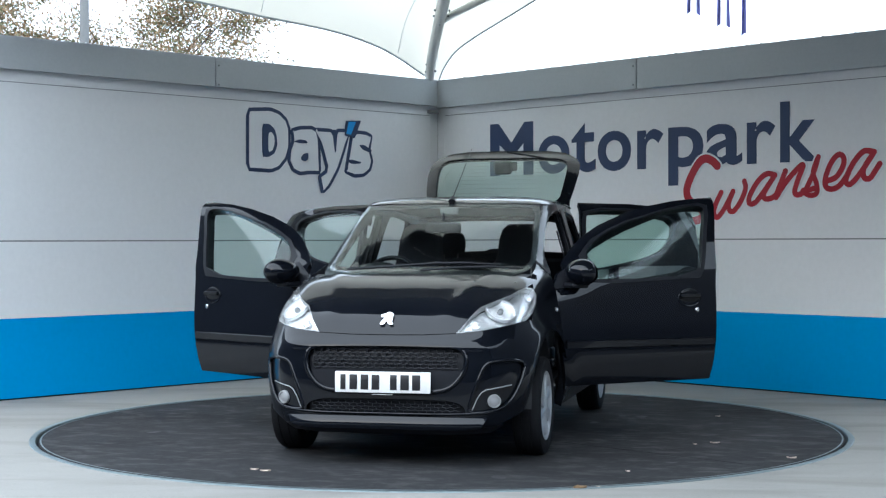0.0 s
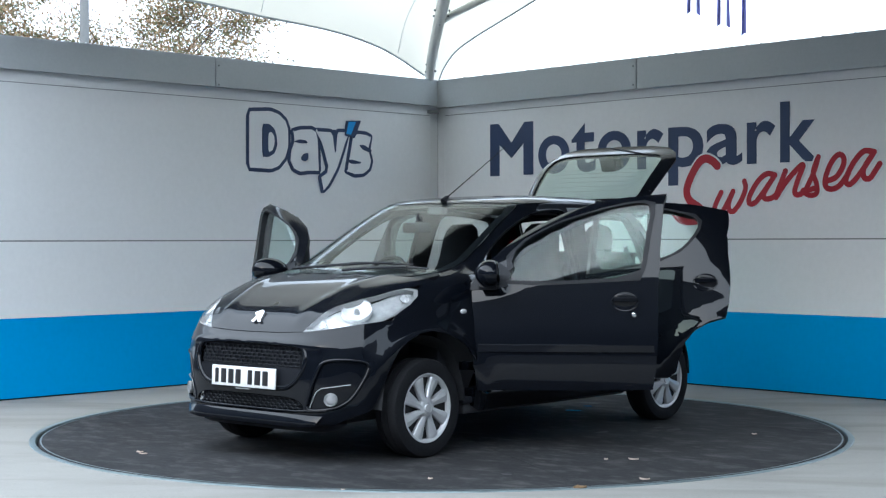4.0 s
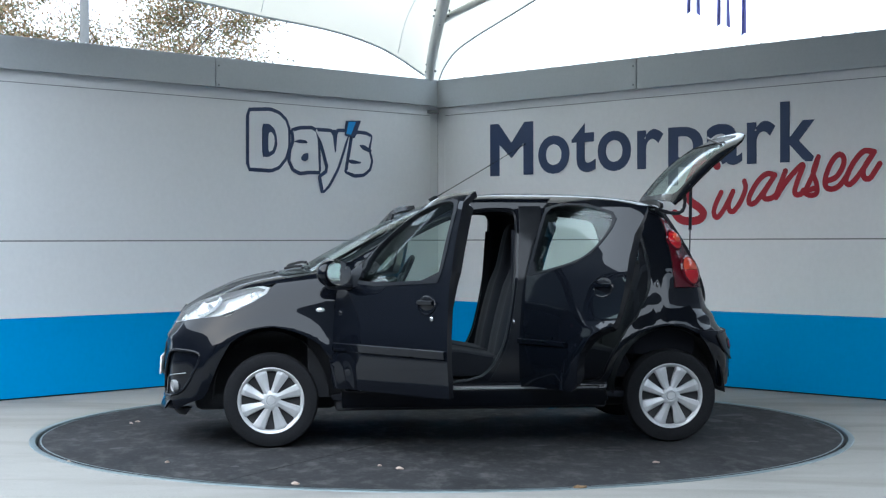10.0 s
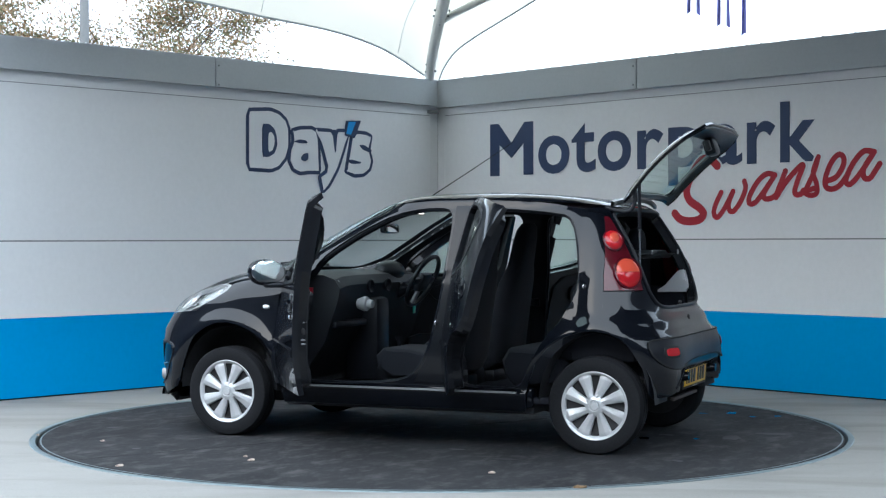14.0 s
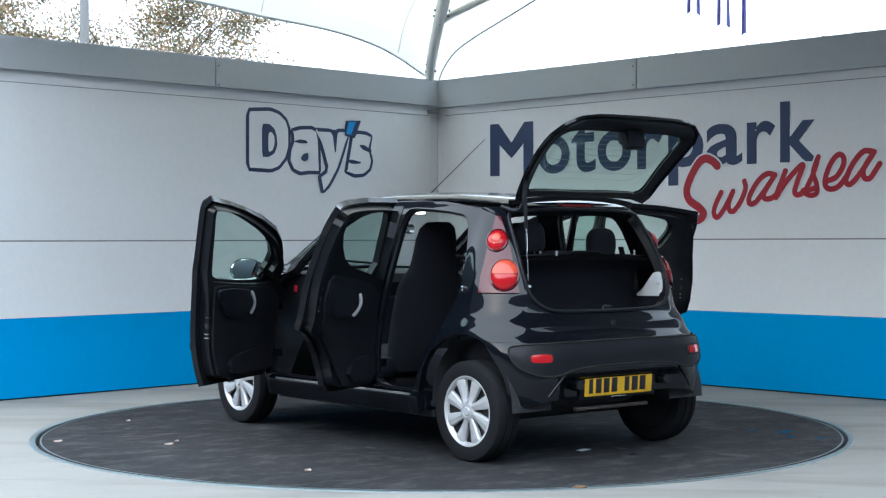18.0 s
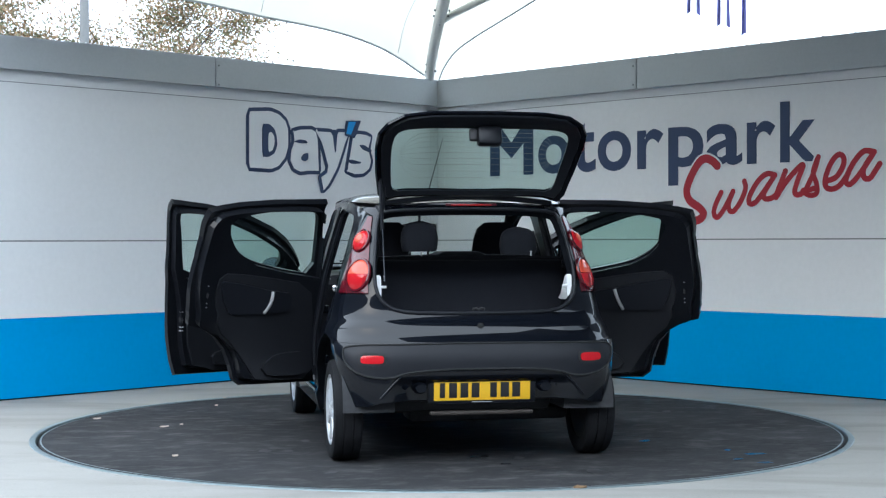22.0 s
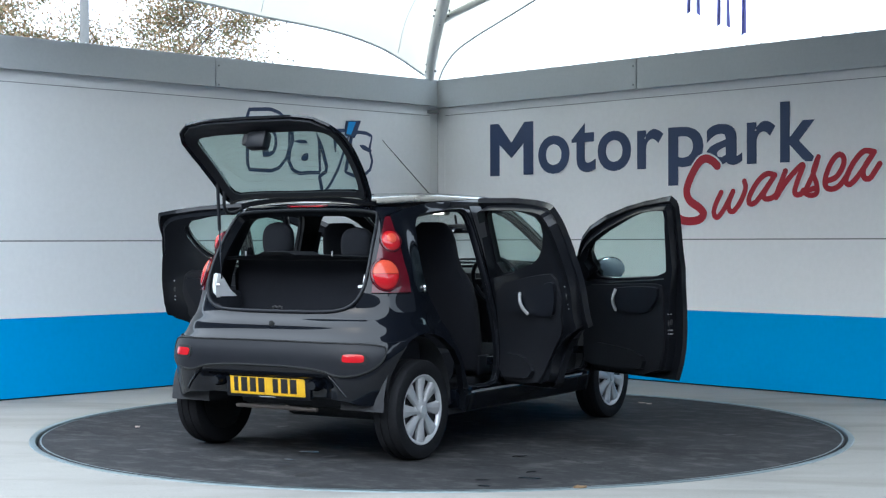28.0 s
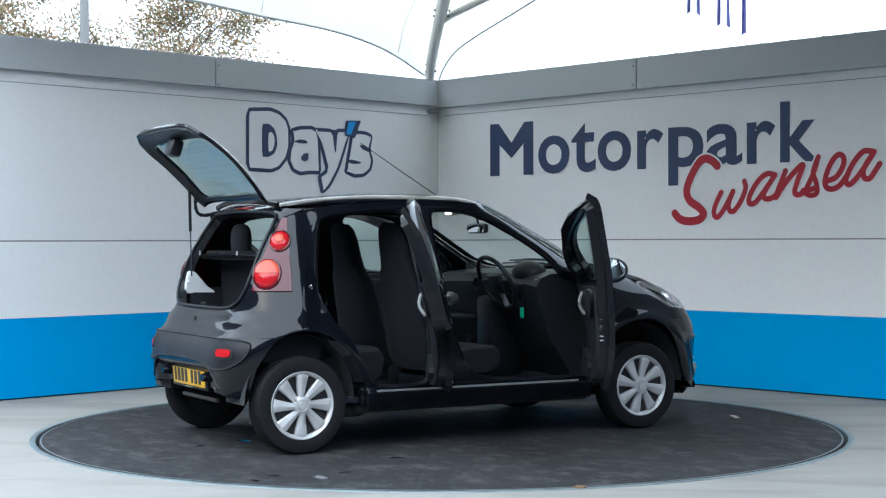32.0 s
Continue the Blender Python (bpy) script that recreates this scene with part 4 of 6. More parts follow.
def lift(hy, hz, degrees):
    """Opens the hatch about its hinges under the roof's edge."""
    a = radians(degrees)
    c, s = math.cos(a), math.sin(a)

    def f(v):
        dy, dz = v[:, 1] - hy, v[:, 2] - hz
        return np.stack([v[:, 0], hy + c * dy - s * dz, hz + s * dy + c * dz], -1)
    return f


def placed(bm, place=None, mirror=False):
    """Moves the verts of a bmesh as skin() does."""
    v = np.array([x.co[:] for x in bm.verts])
    if place is not None:
        v = place(v)
    if mirror:
        v = v * np.array([-1, 1, 1])
    for x, co in zip(bm.verts, v):
        x.co = co
    if mirror:
        bmesh.ops.reverse_faces(bm, faces=bm.faces[:])
    return bm


CAR_AT = (0.087, 0.100)
car = tagged(new("car"), "black five-door hatchback with all doors and tailgate open", "car")

ARCH_F = [(-1.530, 0.329), (-1.464, 0.493), (-1.398, 0.607), (-1.330, 0.653), (-1.251, 0.688), (-1.153, 0.697), (-1.055, 0.678), (-0.970, 0.645), (-0.891, 0.597), (-0.810, 0.491), (-0.760, 0.327)]
ARCH_R = [(0.777, 0.322), (0.835, 0.486), (0.905, 0.584), (1.007, 0.652), (1.090, 0.682), (1.171, 0.690), (1.255, 0.675), (1.334, 0.636), (1.432, 0.484), (1.452, 0.320)]
LAMP_LOW = [(-1.465, 0.757), (-1.365, 0.792), (-1.266, 0.840), (-1.193, 0.885), (-1.172, 0.918)]

# bonnet
lamp_top = [fr(0.375, 0.702), fr(0.425, 0.765), fr(0.478, 0.835), sd(-1.400, 0.893), sd(-1.300, 0.918), sd(-1.215, 0.930), sd(-1.172, 0.918)]
bonnet_half = [fr(0, 0.692), fr(0.2, 0.694)] + lamp_top[:-1] + [sd(-1.13, 0.945), sd(-1.03, 0.966), fr(0.60, 0.985), fr(0.45, 0.992), fr(0.2, 0.998), fr(0, 1.0)]
panel("bonnet", car, M_PAINT, both_front(bonnet_half), arc="nose", cell=0.025, thick=0.02,
      relief=lambda p, f, z: 0.006 * np.exp(-((np.abs(p[:, 0]) - (0.30 + 0.25 * (p[:, 1] + 1.75))) / 0.05) ** 2) * np.clip((z - 0.72) / 0.08, 0, 1))

# front bumper with its openings
bumper_half = [fr(0, 0.205), fr(0.40, 0.205), fr(0.58, 0.215), sd(-1.56, 0.285)] + [sd(*q) for q in ARCH_F[:3]] + [sd(-1.412, 0.68), sd(-1.408, 0.757), sd(*LAMP_LOW[0]), fr(0.52, 0.717), fr(0.375, 0.699), fr(0.2, 0.690), fr(0, 0.688)]
grille_half = [fr(0, 0.402), fr(0.24, 0.402), fr(0.345, 0.418), fr(0.410, 0.485), fr(0.432, 0.555), fr(0.420, 0.600), fr(0.385, 0.625), fr(0.2, 0.630), fr(0, 0.631)]
intake_half = [fr(0, 0.268), fr(0.3, 0.268), fr(0.452, 0.276), fr(0.405, 0.352), fr(0.2, 0.356), fr(0, 0.357)]
FOG = rounded([fr(0.505, 0.470), fr(0.535, 0.545), fr(0.600, 0.562), fr(0.690, 0.556), fr(0.712, 0.530), fr(0.690, 0.430), fr(0.650, 0.335), fr(0.590, 0.296), fr(0.440, 0.284), fr(0.462, 0.350), fr(0.480, 0.410)], 0.25, 2)
GRILLE = rounded(both_front(grille_half), 0.25, 2)
INTAKE = rounded(both_front(intake_half), 0.25, 2)
fog_r = [(-p, z) for p, z in FOG]
panel("front_bumper", car, M_PAINT, both_front(bumper_half), holes=[GRILLE, INTAKE, FOG, fog_r], arc="nose", cell=0.025, thick=0.012,
      relief=lambda p, f, z: 0.012 * np.exp(-((z - 0.632) / 0.030) ** 2) * np.clip((0.62 - np.abs(p[:, 0])) / 0.12, 0, 1))
piping("grille_surround", car, M_PAINT, rounded(both_front([fr(0, 0.393), fr(0.245, 0.393), fr(0.352, 0.409), fr(0.420, 0.481), fr(0.443, 0.555), fr(0.430, 0.606), fr(0.390, 0.634), fr(0.2, 0.639), fr(0, 0.640)]), 0.25, 2), 0.015, -0.006)
for mir in (False, True):
    piping("fog_surround", car, M_PAINT, FOG, 0.010, -0.004, mir)
panel("grille_backing", car, M_TRIM, both_front(grille_half), arc="nose", off=-0.030, thick=0.01, cell=0.05)
panel("intake_backing", car, M_TRIM, both_front(intake_half), arc="nose", off=-0.035, thick=0.01, cell=0.05)
panel("plate_carrier", car, M_TRIM, both_front([fr(0, 0.385), fr(0.33, 0.40), fr(0.395, 0.475), fr(0.408, 0.508), fr(0.2, 0.512), fr(0, 0.512)]), arc="nose", off=-0.006, thick=0.03, cell=0.05)
panel("front_lip", car, M_PAINT, both_front([fr(0, 0.212), fr(0.40, 0.212), fr(0.50, 0.222), fr(0.54, 0.262), fr(0.40, 0.266), fr(0, 0.266)]), arc="nose", off=0.0, thick=0.02, cell=0.02, label="glossy lower lip",
      relief=lambda p, f, z: 0.004 + 0.032 * np.clip((0.270 - z) / 0.045, 0, 1))
piping("lip_bead", car, M_PAINT, [fr(x, 0.280 + 0.010 * (abs(x) / 0.56) ** 4) for x in np.linspace(-0.56, 0.56, 30)], 0.007, 0.0, closed=False)
panel("front_splitter", car, M_TRIM, both_front([fr(0, 0.150), fr(0.40, 0.150), fr(0.55, 0.160), fr(0.62, 0.205), fr(0.40, 0.204), fr(0, 0.204)]), arc="nose", off=-0.02, thick=0.03, cell=0.05)


def honeycomb(name, half, z0, z1, rows, x_max, pitch):
    """A net of rounded six-sided openings, as wavy bars with short uprights."""
    bm = bmesh.new()
    dz = (z1 - z0) / rows
    for r in range(rows + 1):
        z = z0 + r * dz
        lim = x_max(z)
        xs = np.arange(-lim, lim, pitch / 4)
        pts = []
        for x in xs:
            w = 0.5 * (1 + math.cos(2 * math.pi * x / pitch)) * (1 if r % 2 else -1)
            zz = z + 0.0035 * (w * 2 - (1 if r % 2 else -1))
            ph, zq = fr(float(x), zz)
            p, n = shell(ph, zq), shell_normal(np.array([ph]), np.array([zq]))[0]
            pts.append(p - n * 0.014)
        v, f = tube(pts, 0.0035, 5)
        o = [bm.verts.new(q) for q in v]
        for q in f:
            bm.faces.new([o[i] for i in q])
        if r < rows:
            for x in np.arange(-lim + (pitch / 2 if r % 2 else 0), lim, pitch):
                ph, zq = fr(float(x), z + dz / 2)
                p = shell(ph, zq) - shell_normal(np.array([ph]), np.array([zq]))[0] * 0.014
                add_box(bm, p - np.array((0.003, 0.006, dz / 2)), p + np.array((0.003, 0.004, dz / 2)))
    return part(name, bm, M_TRIM, car, "black honeycomb net")


honeycomb("upper_grille_net", None, 0.520, 0.618, 5, lambda z: 0.395 + 0.15 * (0.57 - z) * 0, 0.042)
honeycomb("lower_grille_net", None, 0.280, 0.345, 4, lambda z: 0.405, 0.042)

# number plates: plain bars in place of the characters
BARS = ((-0.215, 0.028), (-0.158, 0.042), (-0.097, 0.042), (-0.037, 0.042), (0.060, 0.036), (0.121, 0.046), (0.183, 0.044))
for nm, y, z, tilt, face, front in (("front_number_plate", -1.832, 0.446, -3, M_WHITEPLATE, -1), ("rear_number_plate", 1.552, 0.400, 4, M_YELLOWPLATE, 1)):
    base = Matrix.Translation((0, y, z)) @ pose(0, 0, 0, tilt, 0, 0 if front < 0 else 180)
    plate = part(nm, box((-0.260, -0.006, -0.0555), (0.260, 0.006, 0.0555), 0.004, base), face, car, ("white" if front < 0 else "yellow") + " number plate with plain black bars")
    for u, w in BARS:
        part("plate_bar", box((u - w / 2, -0.0085, -0.0395), (u + w / 2, -0.005, 0.0395), 0.001, base), M_BLACKBAR, plate)
    part("plate_strip", box((-0.055, -0.0085, -0.066), (0.055, 0.004, -0.0615), 0.001, base), M_GREYTRIM, plate)
    if front > 0:
        part("plate_holder", box((-0.29, -0.002, -0.072), (0.29, 0.02, 0.064), 0.006, base), M_TRIM, plate)

# headlamps: clear cover, bowl, bulb, tail of the lamp
for mir in (False, True):
    low = [sd(*q) for q in reversed(LAMP_LOW)]
    outline = lamp_top + low[1:] + [fr(0.60, 0.728), fr(0.50, 0.714)]
    lamp = panel("headlamp", car, M_REFLECTOR, outline, label="large clear swept-back headlamp", arc="nose", off=-0.035, thick=0.02, cell=0.03, mirror=mir,
                 relief=lambda p, f, z: -0.03 * np.exp(-(((p[:, 0] - 0.60) / 0.10) ** 2 + ((p[:, 2] - 0.83) / 0.06) ** 2)))
    panel("lamp_cover", lamp, M_LENS, outline, arc="nose", off=0.002, thick=0.004, cell=0.03, mirror=mir)
    panel("lamp_rim", lamp, M_GREYTRIM, outline, holes=[[(a + (fr(0.58, 0.82)[0] - a) * 0.05, b + (0.825 - b) * 0.07) for a, b in outline]], arc="nose", off=-0.002, thick=0.03, cell=0.03, mirror=mir)
    for nm, x, z, r, mt, sink in (("main_bowl", 0.585, 0.836, 0.080, M_SILVER, 0.028), ("corner_bowl", 0.690, 0.884, 0.026, M_REFLECTOR, 0.024), ("inner_bowl", 0.470, 0.752, 0.024, M_REFLECTOR, 0.022), ("bulb_shield", 0.585, 0.836, 0.016, M_GREYTRIM, 0.034),
                                  ("bowl_ring", 0.585, 0.836, 0.086, M_REFLECTOR, 0.027)):
        if nm.endswith("bowl"):
            prof = [(0.0, r), (0.005, r * 0.97), (-0.004, r * 0.93), (-0.012, r * 0.75), (-0.018, r * 0.50), (-0.021, r * 0.2), (-0.022, 0.0)]
        elif nm == "bowl_ring":
            prof = [(0.0, r * 0.93), (0.005, r * 0.95), (0.005, r * 0.99), (-0.01, r * 1.02)]
        else:
            prof = [(0.014, 0.0), (0.012, r * 0.7), (0.0, r), (-0.03, r)]
        ph, zz = fr(x, z)
        n = Vector(shell_normal(np.array([ph]), np.array([zz]))[0])
        # turned a little more forward than the cover
        aim = (n + Vector((0, -0.10, -0.05))).normalized()
        m = Matrix.Translation(Vector(shell(ph, zz)) - n * sink) @ aim.to_track_quat("Z", "Y").to_matrix().to_4x4()
        v, fc = revolve(prof, 28, "z")
        v = np.array([(m @ Vector(q))[:] for q in v])
        if mir:
            v = v * np.array([-1, 1, 1])
        part(nm, mesh_of(nm, v, fc if not mir else [q[::-1] for q in fc], mt, True), parent=lamp)

# front wings, with the side repeater
for mir in (False, True):
    wing = [sd(*q) for q in ((-1.408, 0.757), *LAMP_LOW[1:], (-1.13, 0.945), (-1.03, 0.966), (-0.955, 0.990), (-0.87, 0.985), (-0.836, 0.90), (-0.820, 0.75), (-0.802, 0.62), (-0.785, 0.46), (-0.765, 0.30), (-0.76, 0.25),
                             *reversed(ARCH_F[2:]), (-1.412, 0.68))]
    w = panel("front_wing", car, M_PAINT, wing, cell=0.02, thick=0.012, mirror=mir)
    ph, z = sd(-0.885, 0.792)
    p, n = shell(ph, z), shell_normal(np.array([ph]), np.array([z]))[0]
    bm = bmesh.new()
    bmesh.ops.create_uvsphere(bm, u_segments=16, v_segments=10, radius=1.0, matrix=Matrix.Translation(p) @ Matrix.Diagonal((0.010, 0.026, 0.014, 1)))
    part("side_repeater", placed(bm, None, mir), M_REFLECTOR, w, "clear oval side indicator")

# flanks with both door openings
OPEN_F = [(-0.70, 0.345), (-0.2, 0.345), (0.03, 0.378), (0.105, 0.440), (0.155, 0.52), (0.192, 0.62), (0.228, 0.80), (0.250, 0.95), (0.264, 1.14), (0.276, 1.28), (0.270, 1.360), (0.230, 1.388), (0.08, 1.388), (-0.1, 1.358), (-0.3, 1.275), (-0.45, 1.188), (-0.59, 1.085),
          (-0.73, 0.975), (-0.785, 0.88), (-0.77, 0.70), (-0.745, 0.50), (-0.735, 0.39)]
OPEN_R = [(0.40, 0.345), (0.68, 0.345), (0.765, 0.385), (0.795, 0.48), (0.875, 0.64), (0.99, 0.76), (1.055, 0.88), (1.068, 1.0), (1.048, 1.17), (1.005, 1.315), (0.94, 1.352), (0.56, 1.385), (0.465, 1.375), (0.432, 1.30), (0.420, 1.15), (0.412, 1.03),
          (0.392, 0.88), (0.368, 0.60), (0.365, 0.40)]
SCREEN_EDGE = [fr(0.645, 1.000), fr(0.632, 1.08), fr(0.615, 1.18), fr(0.592, 1.28), fr(0.572, 1.36), fr(0.550, 1.412)]
flank = ([sd(-0.76, 0.225), sd(-0.765, 0.30), sd(-0.785, 0.46), sd(-0.802, 0.62), sd(-0.820, 0.75), sd(-0.836, 0.90), sd(-0.87, 0.985), sd(-0.955, 0.990)] + SCREEN_EDGE
         + [sd(0.05, 1.432), sd(0.3, 1.436), sd(0.6, 1.430), sd(0.9, 1.405), sd(1.075, 1.376), sd(1.13, 1.345), sd(1.165, 1.325), sd(1.188, 1.17), sd(1.200, 1.0), sd(1.207, 0.903), sd(1.218, 0.78), sd(1.26, 0.715), sd(1.333, 0.655)]
         + [sd(*q) for q in reversed(ARCH_R[:-2])] + [sd(0.77, 0.225)])
for mir in (False, True):
    fl = panel("flank", car, M_PAINT, flank, holes=[rounded([sd(*q) for q in OPEN_F], 0.25, 1), rounded([sd(*q) for q in OPEN_R], 0.25, 1)], cell=0.02, thick=0.05, rim=M_BOWL, mirror=mir,
               relief=lambda p, f, z: -0.020 * gentle((p[:, 1] + 0.78) / 0.10) * gentle((1.17 - p[:, 1]) / 0.12) * gentle((z - 0.315) / 0.04) * gentle((1.43 - z) / 0.04),
               label="black painted side frame with door openings")
    panel("pillar_face", fl, M_BOWL, [sd(0.205, 0.62), sd(0.241, 0.80), sd(0.264, 0.95), sd(0.278, 1.14), sd(0.290, 1.30), sd(0.290, 1.405), sd(0.42, 1.405), sd(0.415, 1.30), sd(0.402, 1.15), sd(0.394, 1.03), sd(0.375, 0.88), sd(0.352, 0.60), sd(0.345, 0.42), sd(0.28, 0.37), sd(0.09, 0.37), sd(0.165, 0.50)],
          off=-0.0165, thick=0.004, cell=0.04, mirror=mir, label="black centre pillar between the doors")
    panel("sill_strip", fl, M_GREYTRIM, [sd(-0.66, 0.327), sd(0.72, 0.327), sd(0.73, 0.338), sd(-0.67, 0.338)], off=0.004, thick=0.004, mirror=mir, label="pale sill tread strip")
    for op in (OPEN_F, OPEN_R):     # rubber seal round the opening
        pts = []
        for y, z in rounded(op, 0.25, 1):
            ph, zz = sd(y, z)
            q = shell(ph, zz) - shell_normal(np.array([ph]), np.array([zz]))[0] * 0.040
            pts.append(q * (np.array([-1, 1, 1]) if mir else 1))
        pts.append(pts[0])
        v, f = tube(pts, 0.010, 6)
        part("door_seal", mesh_of("door_seal", v, f, M_TRIM, True), parent=fl)

# roof: rings that rise to its crown
vs, fs = [], []
NP, NR = 120, 16
for i in range(NP):
    ph = 2 * math.pi * i / NP
    a = abs(math.atan2(math.sin(ph), math.cos(ph)))
    front = np.interp(a, [0, 0.6, 0.95, 1.3, 1.6, 2.2, 2.6, 2.9, math.pi], [1.426, 1.422, 1.414, 1.428, 1.436, 1.408, 1.380, 1.388, 1.390])
    for j in range(NR):
        t = j / (NR - 1)
        z = front + (1.4799 - front) * (1 - (1 - t) ** 2)
        vs.append(shell(ph, z))
for i in range(NP):
    q = (i + 1) % NP
    fs += [(i * NR + j, q * NR + j, q * NR + j + 1, i * NR + j + 1) for j in range(NR - 1)]
fs.append(tuple(i * NR + NR - 1 for i in range(NP)))
top = np.array(vs)
part("roof", mesh_of("roof", top, fs, M_PAINT, True), parent=car)
part("headlining", mesh_of("headlining", top * np.array([0.97, 0.985, 1]) - np.array([0, 0, 0.035]), [f[::-1] for f in fs], M_LINING, True), parent=car, label="pale grey fabric headlining")

# windscreen
screen = both_front([fr(0, 1.004), fr(0.3, 1.002), fr(0.55, 0.996)] + SCREEN_EDGE[1:] + [fr(0.40, 1.419), fr(0.2, 1.423), fr(0, 1.425)])
inner = both_front([fr(0, 1.030), fr(0.3, 1.027), fr(0.56, 1.020), fr(0.606, 1.08), fr(0.589, 1.18), fr(0.565, 1.28), fr(0.545, 1.36), fr(0.520, 1.395), fr(0.38, 1.404), fr(0.2, 1.408), fr(0, 1.410)])
ws = panel("windscreen", car, M_SCREEN, screen, arc="nose", cell=0.06, thick=0.005, off=-0.002)
panel("screen_border", ws, M_TRIM, screen, holes=[inner], arc="nose", cell=0.04, thick=0.004, off=-0.008, label="black printed border")
panel("scuttle", car, M_TRIM, both_front([fr(0, 0.985), fr(0.3, 0.983), fr(0.62, 0.972), fr(0.64, 1.004), fr(0.3, 1.008), fr(0, 1.010)]), arc="nose", cell=0.05, off=-0.012, thick=0.03, label="black plastic scuttle under the windscreen")

# rear body: panel below the hatch, bumper, tail lamps
HATCH_HOLE = [rr(0, 0.800), rr(0.30, 0.802), rr(0.43, 0.812), rr(0.505, 0.850), rr(0.545, 0.92), rr(0.548, 1.03), rr(0.530, 1.18), rr(0.505, 1.31), rr(0.48, 1.345), rr(0.3, 1.358), rr(0, 1.362)]
rear_half = [rr(0, 0.647), rr(0.45, 0.647), sd(1.46, 0.649), sd(1.333, 0.655), sd(1.26, 0.715), sd(1.218, 0.78), sd(1.207, 0.903), rr(0.585, 0.903)]
rear_frame = [rr(0.577, 1.03), rr(0.558, 1.18), rr(0.530, 1.325), sd(1.13, 1.345), sd(1.075, 1.372), rr(0.40, 1.378), rr(0.2, 1.386), rr(0, 1.388)]
panel("rear_body", car, M_PAINT, both_rear(rear_half + rear_frame), holes=[rounded(both_rear(HATCH_HOLE), 0.25, 1)], arc="tail", cell=0.025, thick=0.05, rim=M_BOWL, label="black rear body round the hatch opening")
piping("hatch_seal", car, M_TRIM, rounded(both_rear(HATCH_HOLE), 0.25, 1), 0.010, 0.003, label="black rubber hatch seal")
bump_half = [rr(0, 0.345), rr(0.42, 0.345), rr(0.52, 0.345), rr(0.60, 0.325), sd(1.475, 0.318), sd(1.456, 0.345), sd(1.432, 0.484), sd(1.34, 0.628), sd(1.333, 0.650), sd(1.46, 0.644), rr(0.45, 0.642), rr(0, 0.642)]
panel("rear_bumper", car, M_PAINT, both_rear(bump_half), arc="tail", cell=0.03, thick=0.012, off=0.012,
      relief=lambda p, f, z: -0.060 * np.clip((0.480 - z) / 0.05, 0, 1) * np.clip((0.49 - np.abs(p[:, 0])) / 0.10, 0, 1))
panel("bumper_pad", car, M_TRIM, rounded(both_rear([rr(0, 0.512), rr(0.16, 0.514), rr(0.40, 0.502), rr(0.49, 0.468), rr(0.61, 0.478), rr(0.688, 0.530), rr(0.708, 0.600), rr(0.690, 0.634), rr(0.45, 0.640), rr(0, 0.642)]), 0.25, 2), arc="tail", cell=0.03, off=0.018, thick=0.012, label="dark matt bumper insert")
piping("insert_gap", car, M_GAP, rounded(both_rear([rr(0, 0.512), rr(0.16, 0.514), rr(0.40, 0.502), rr(0.49, 0.468), rr(0.61, 0.478), rr(0.688, 0.530), rr(0.708, 0.600), rr(0.690, 0.634), rr(0.45, 0.640), rr(0, 0.642)]), 0.25, 2), 0.005, 0.019)
part("tailpipe_guard", box((-0.29, 1.47, 0.262), (0.27, 1.50, 0.284), 0.008), M_RUST, car, "dull brown steel bar under the bumper")
for sx in (1, -1):
    oval = lambda w, h: rounded([rr(0.577 + a * w, 0.564 + b * h) for a, b in ((-1, -0.6), (-0.75, -1), (0.75, -1), (1, -0.6), (1, 0.6), (0.75, 1), (-0.75, 1), (-1, 0.6))], 0.25, 2)
    panel("reflector_recess", car, M_GAP, oval(0.066, 0.032), arc="tail", cell=0.03, off=0.0225, thick=0.01, mirror=sx < 0)
    panel("rear_reflector", car, M_REDLAMP, oval(0.053, 0.020), arc="tail", cell=0.03, off=0.0265, thick=0.006, mirror=sx < 0, label="bright red bumper reflector")
    v, f = revolve([(0.0, 0.0), (0.0, 0.022), (0.03, 0.030), (0.05, 0.032)], 20, "y")
    v = [(sx * 0.335 + a * 1.25, 1.60 - b, 0.415 + c) for a, b, c in v]
    part("tow_cap", mesh_of("tow_cap", v, [q[::-1] for q in f], M_PAINT, True), parent=car)
for mir in (False, True):     # shoulders of the plate recess
    piping("recess_edge", car, M_PAINT, [rr(x, z) for x, z in ((0.535, 0.365), (0.513, 0.392), (0.47, 0.445), (0.425, 0.492), (0.385, 0.505))], 0.008, 0.010, mir, closed=False)
v, f = revolve([(0.0, 0.0), (0.002, 0.010), (0.006, 0.014), (0.012, 0.014)], 16, "y")
part("hatch_lock", mesh_of("hatch_lock", [(a * 1.2, 1.524 - b, 0.735 + c * 1.2) for a, b, c in v], [q[::-1] for q in f], M_GAP, True), parent=car)

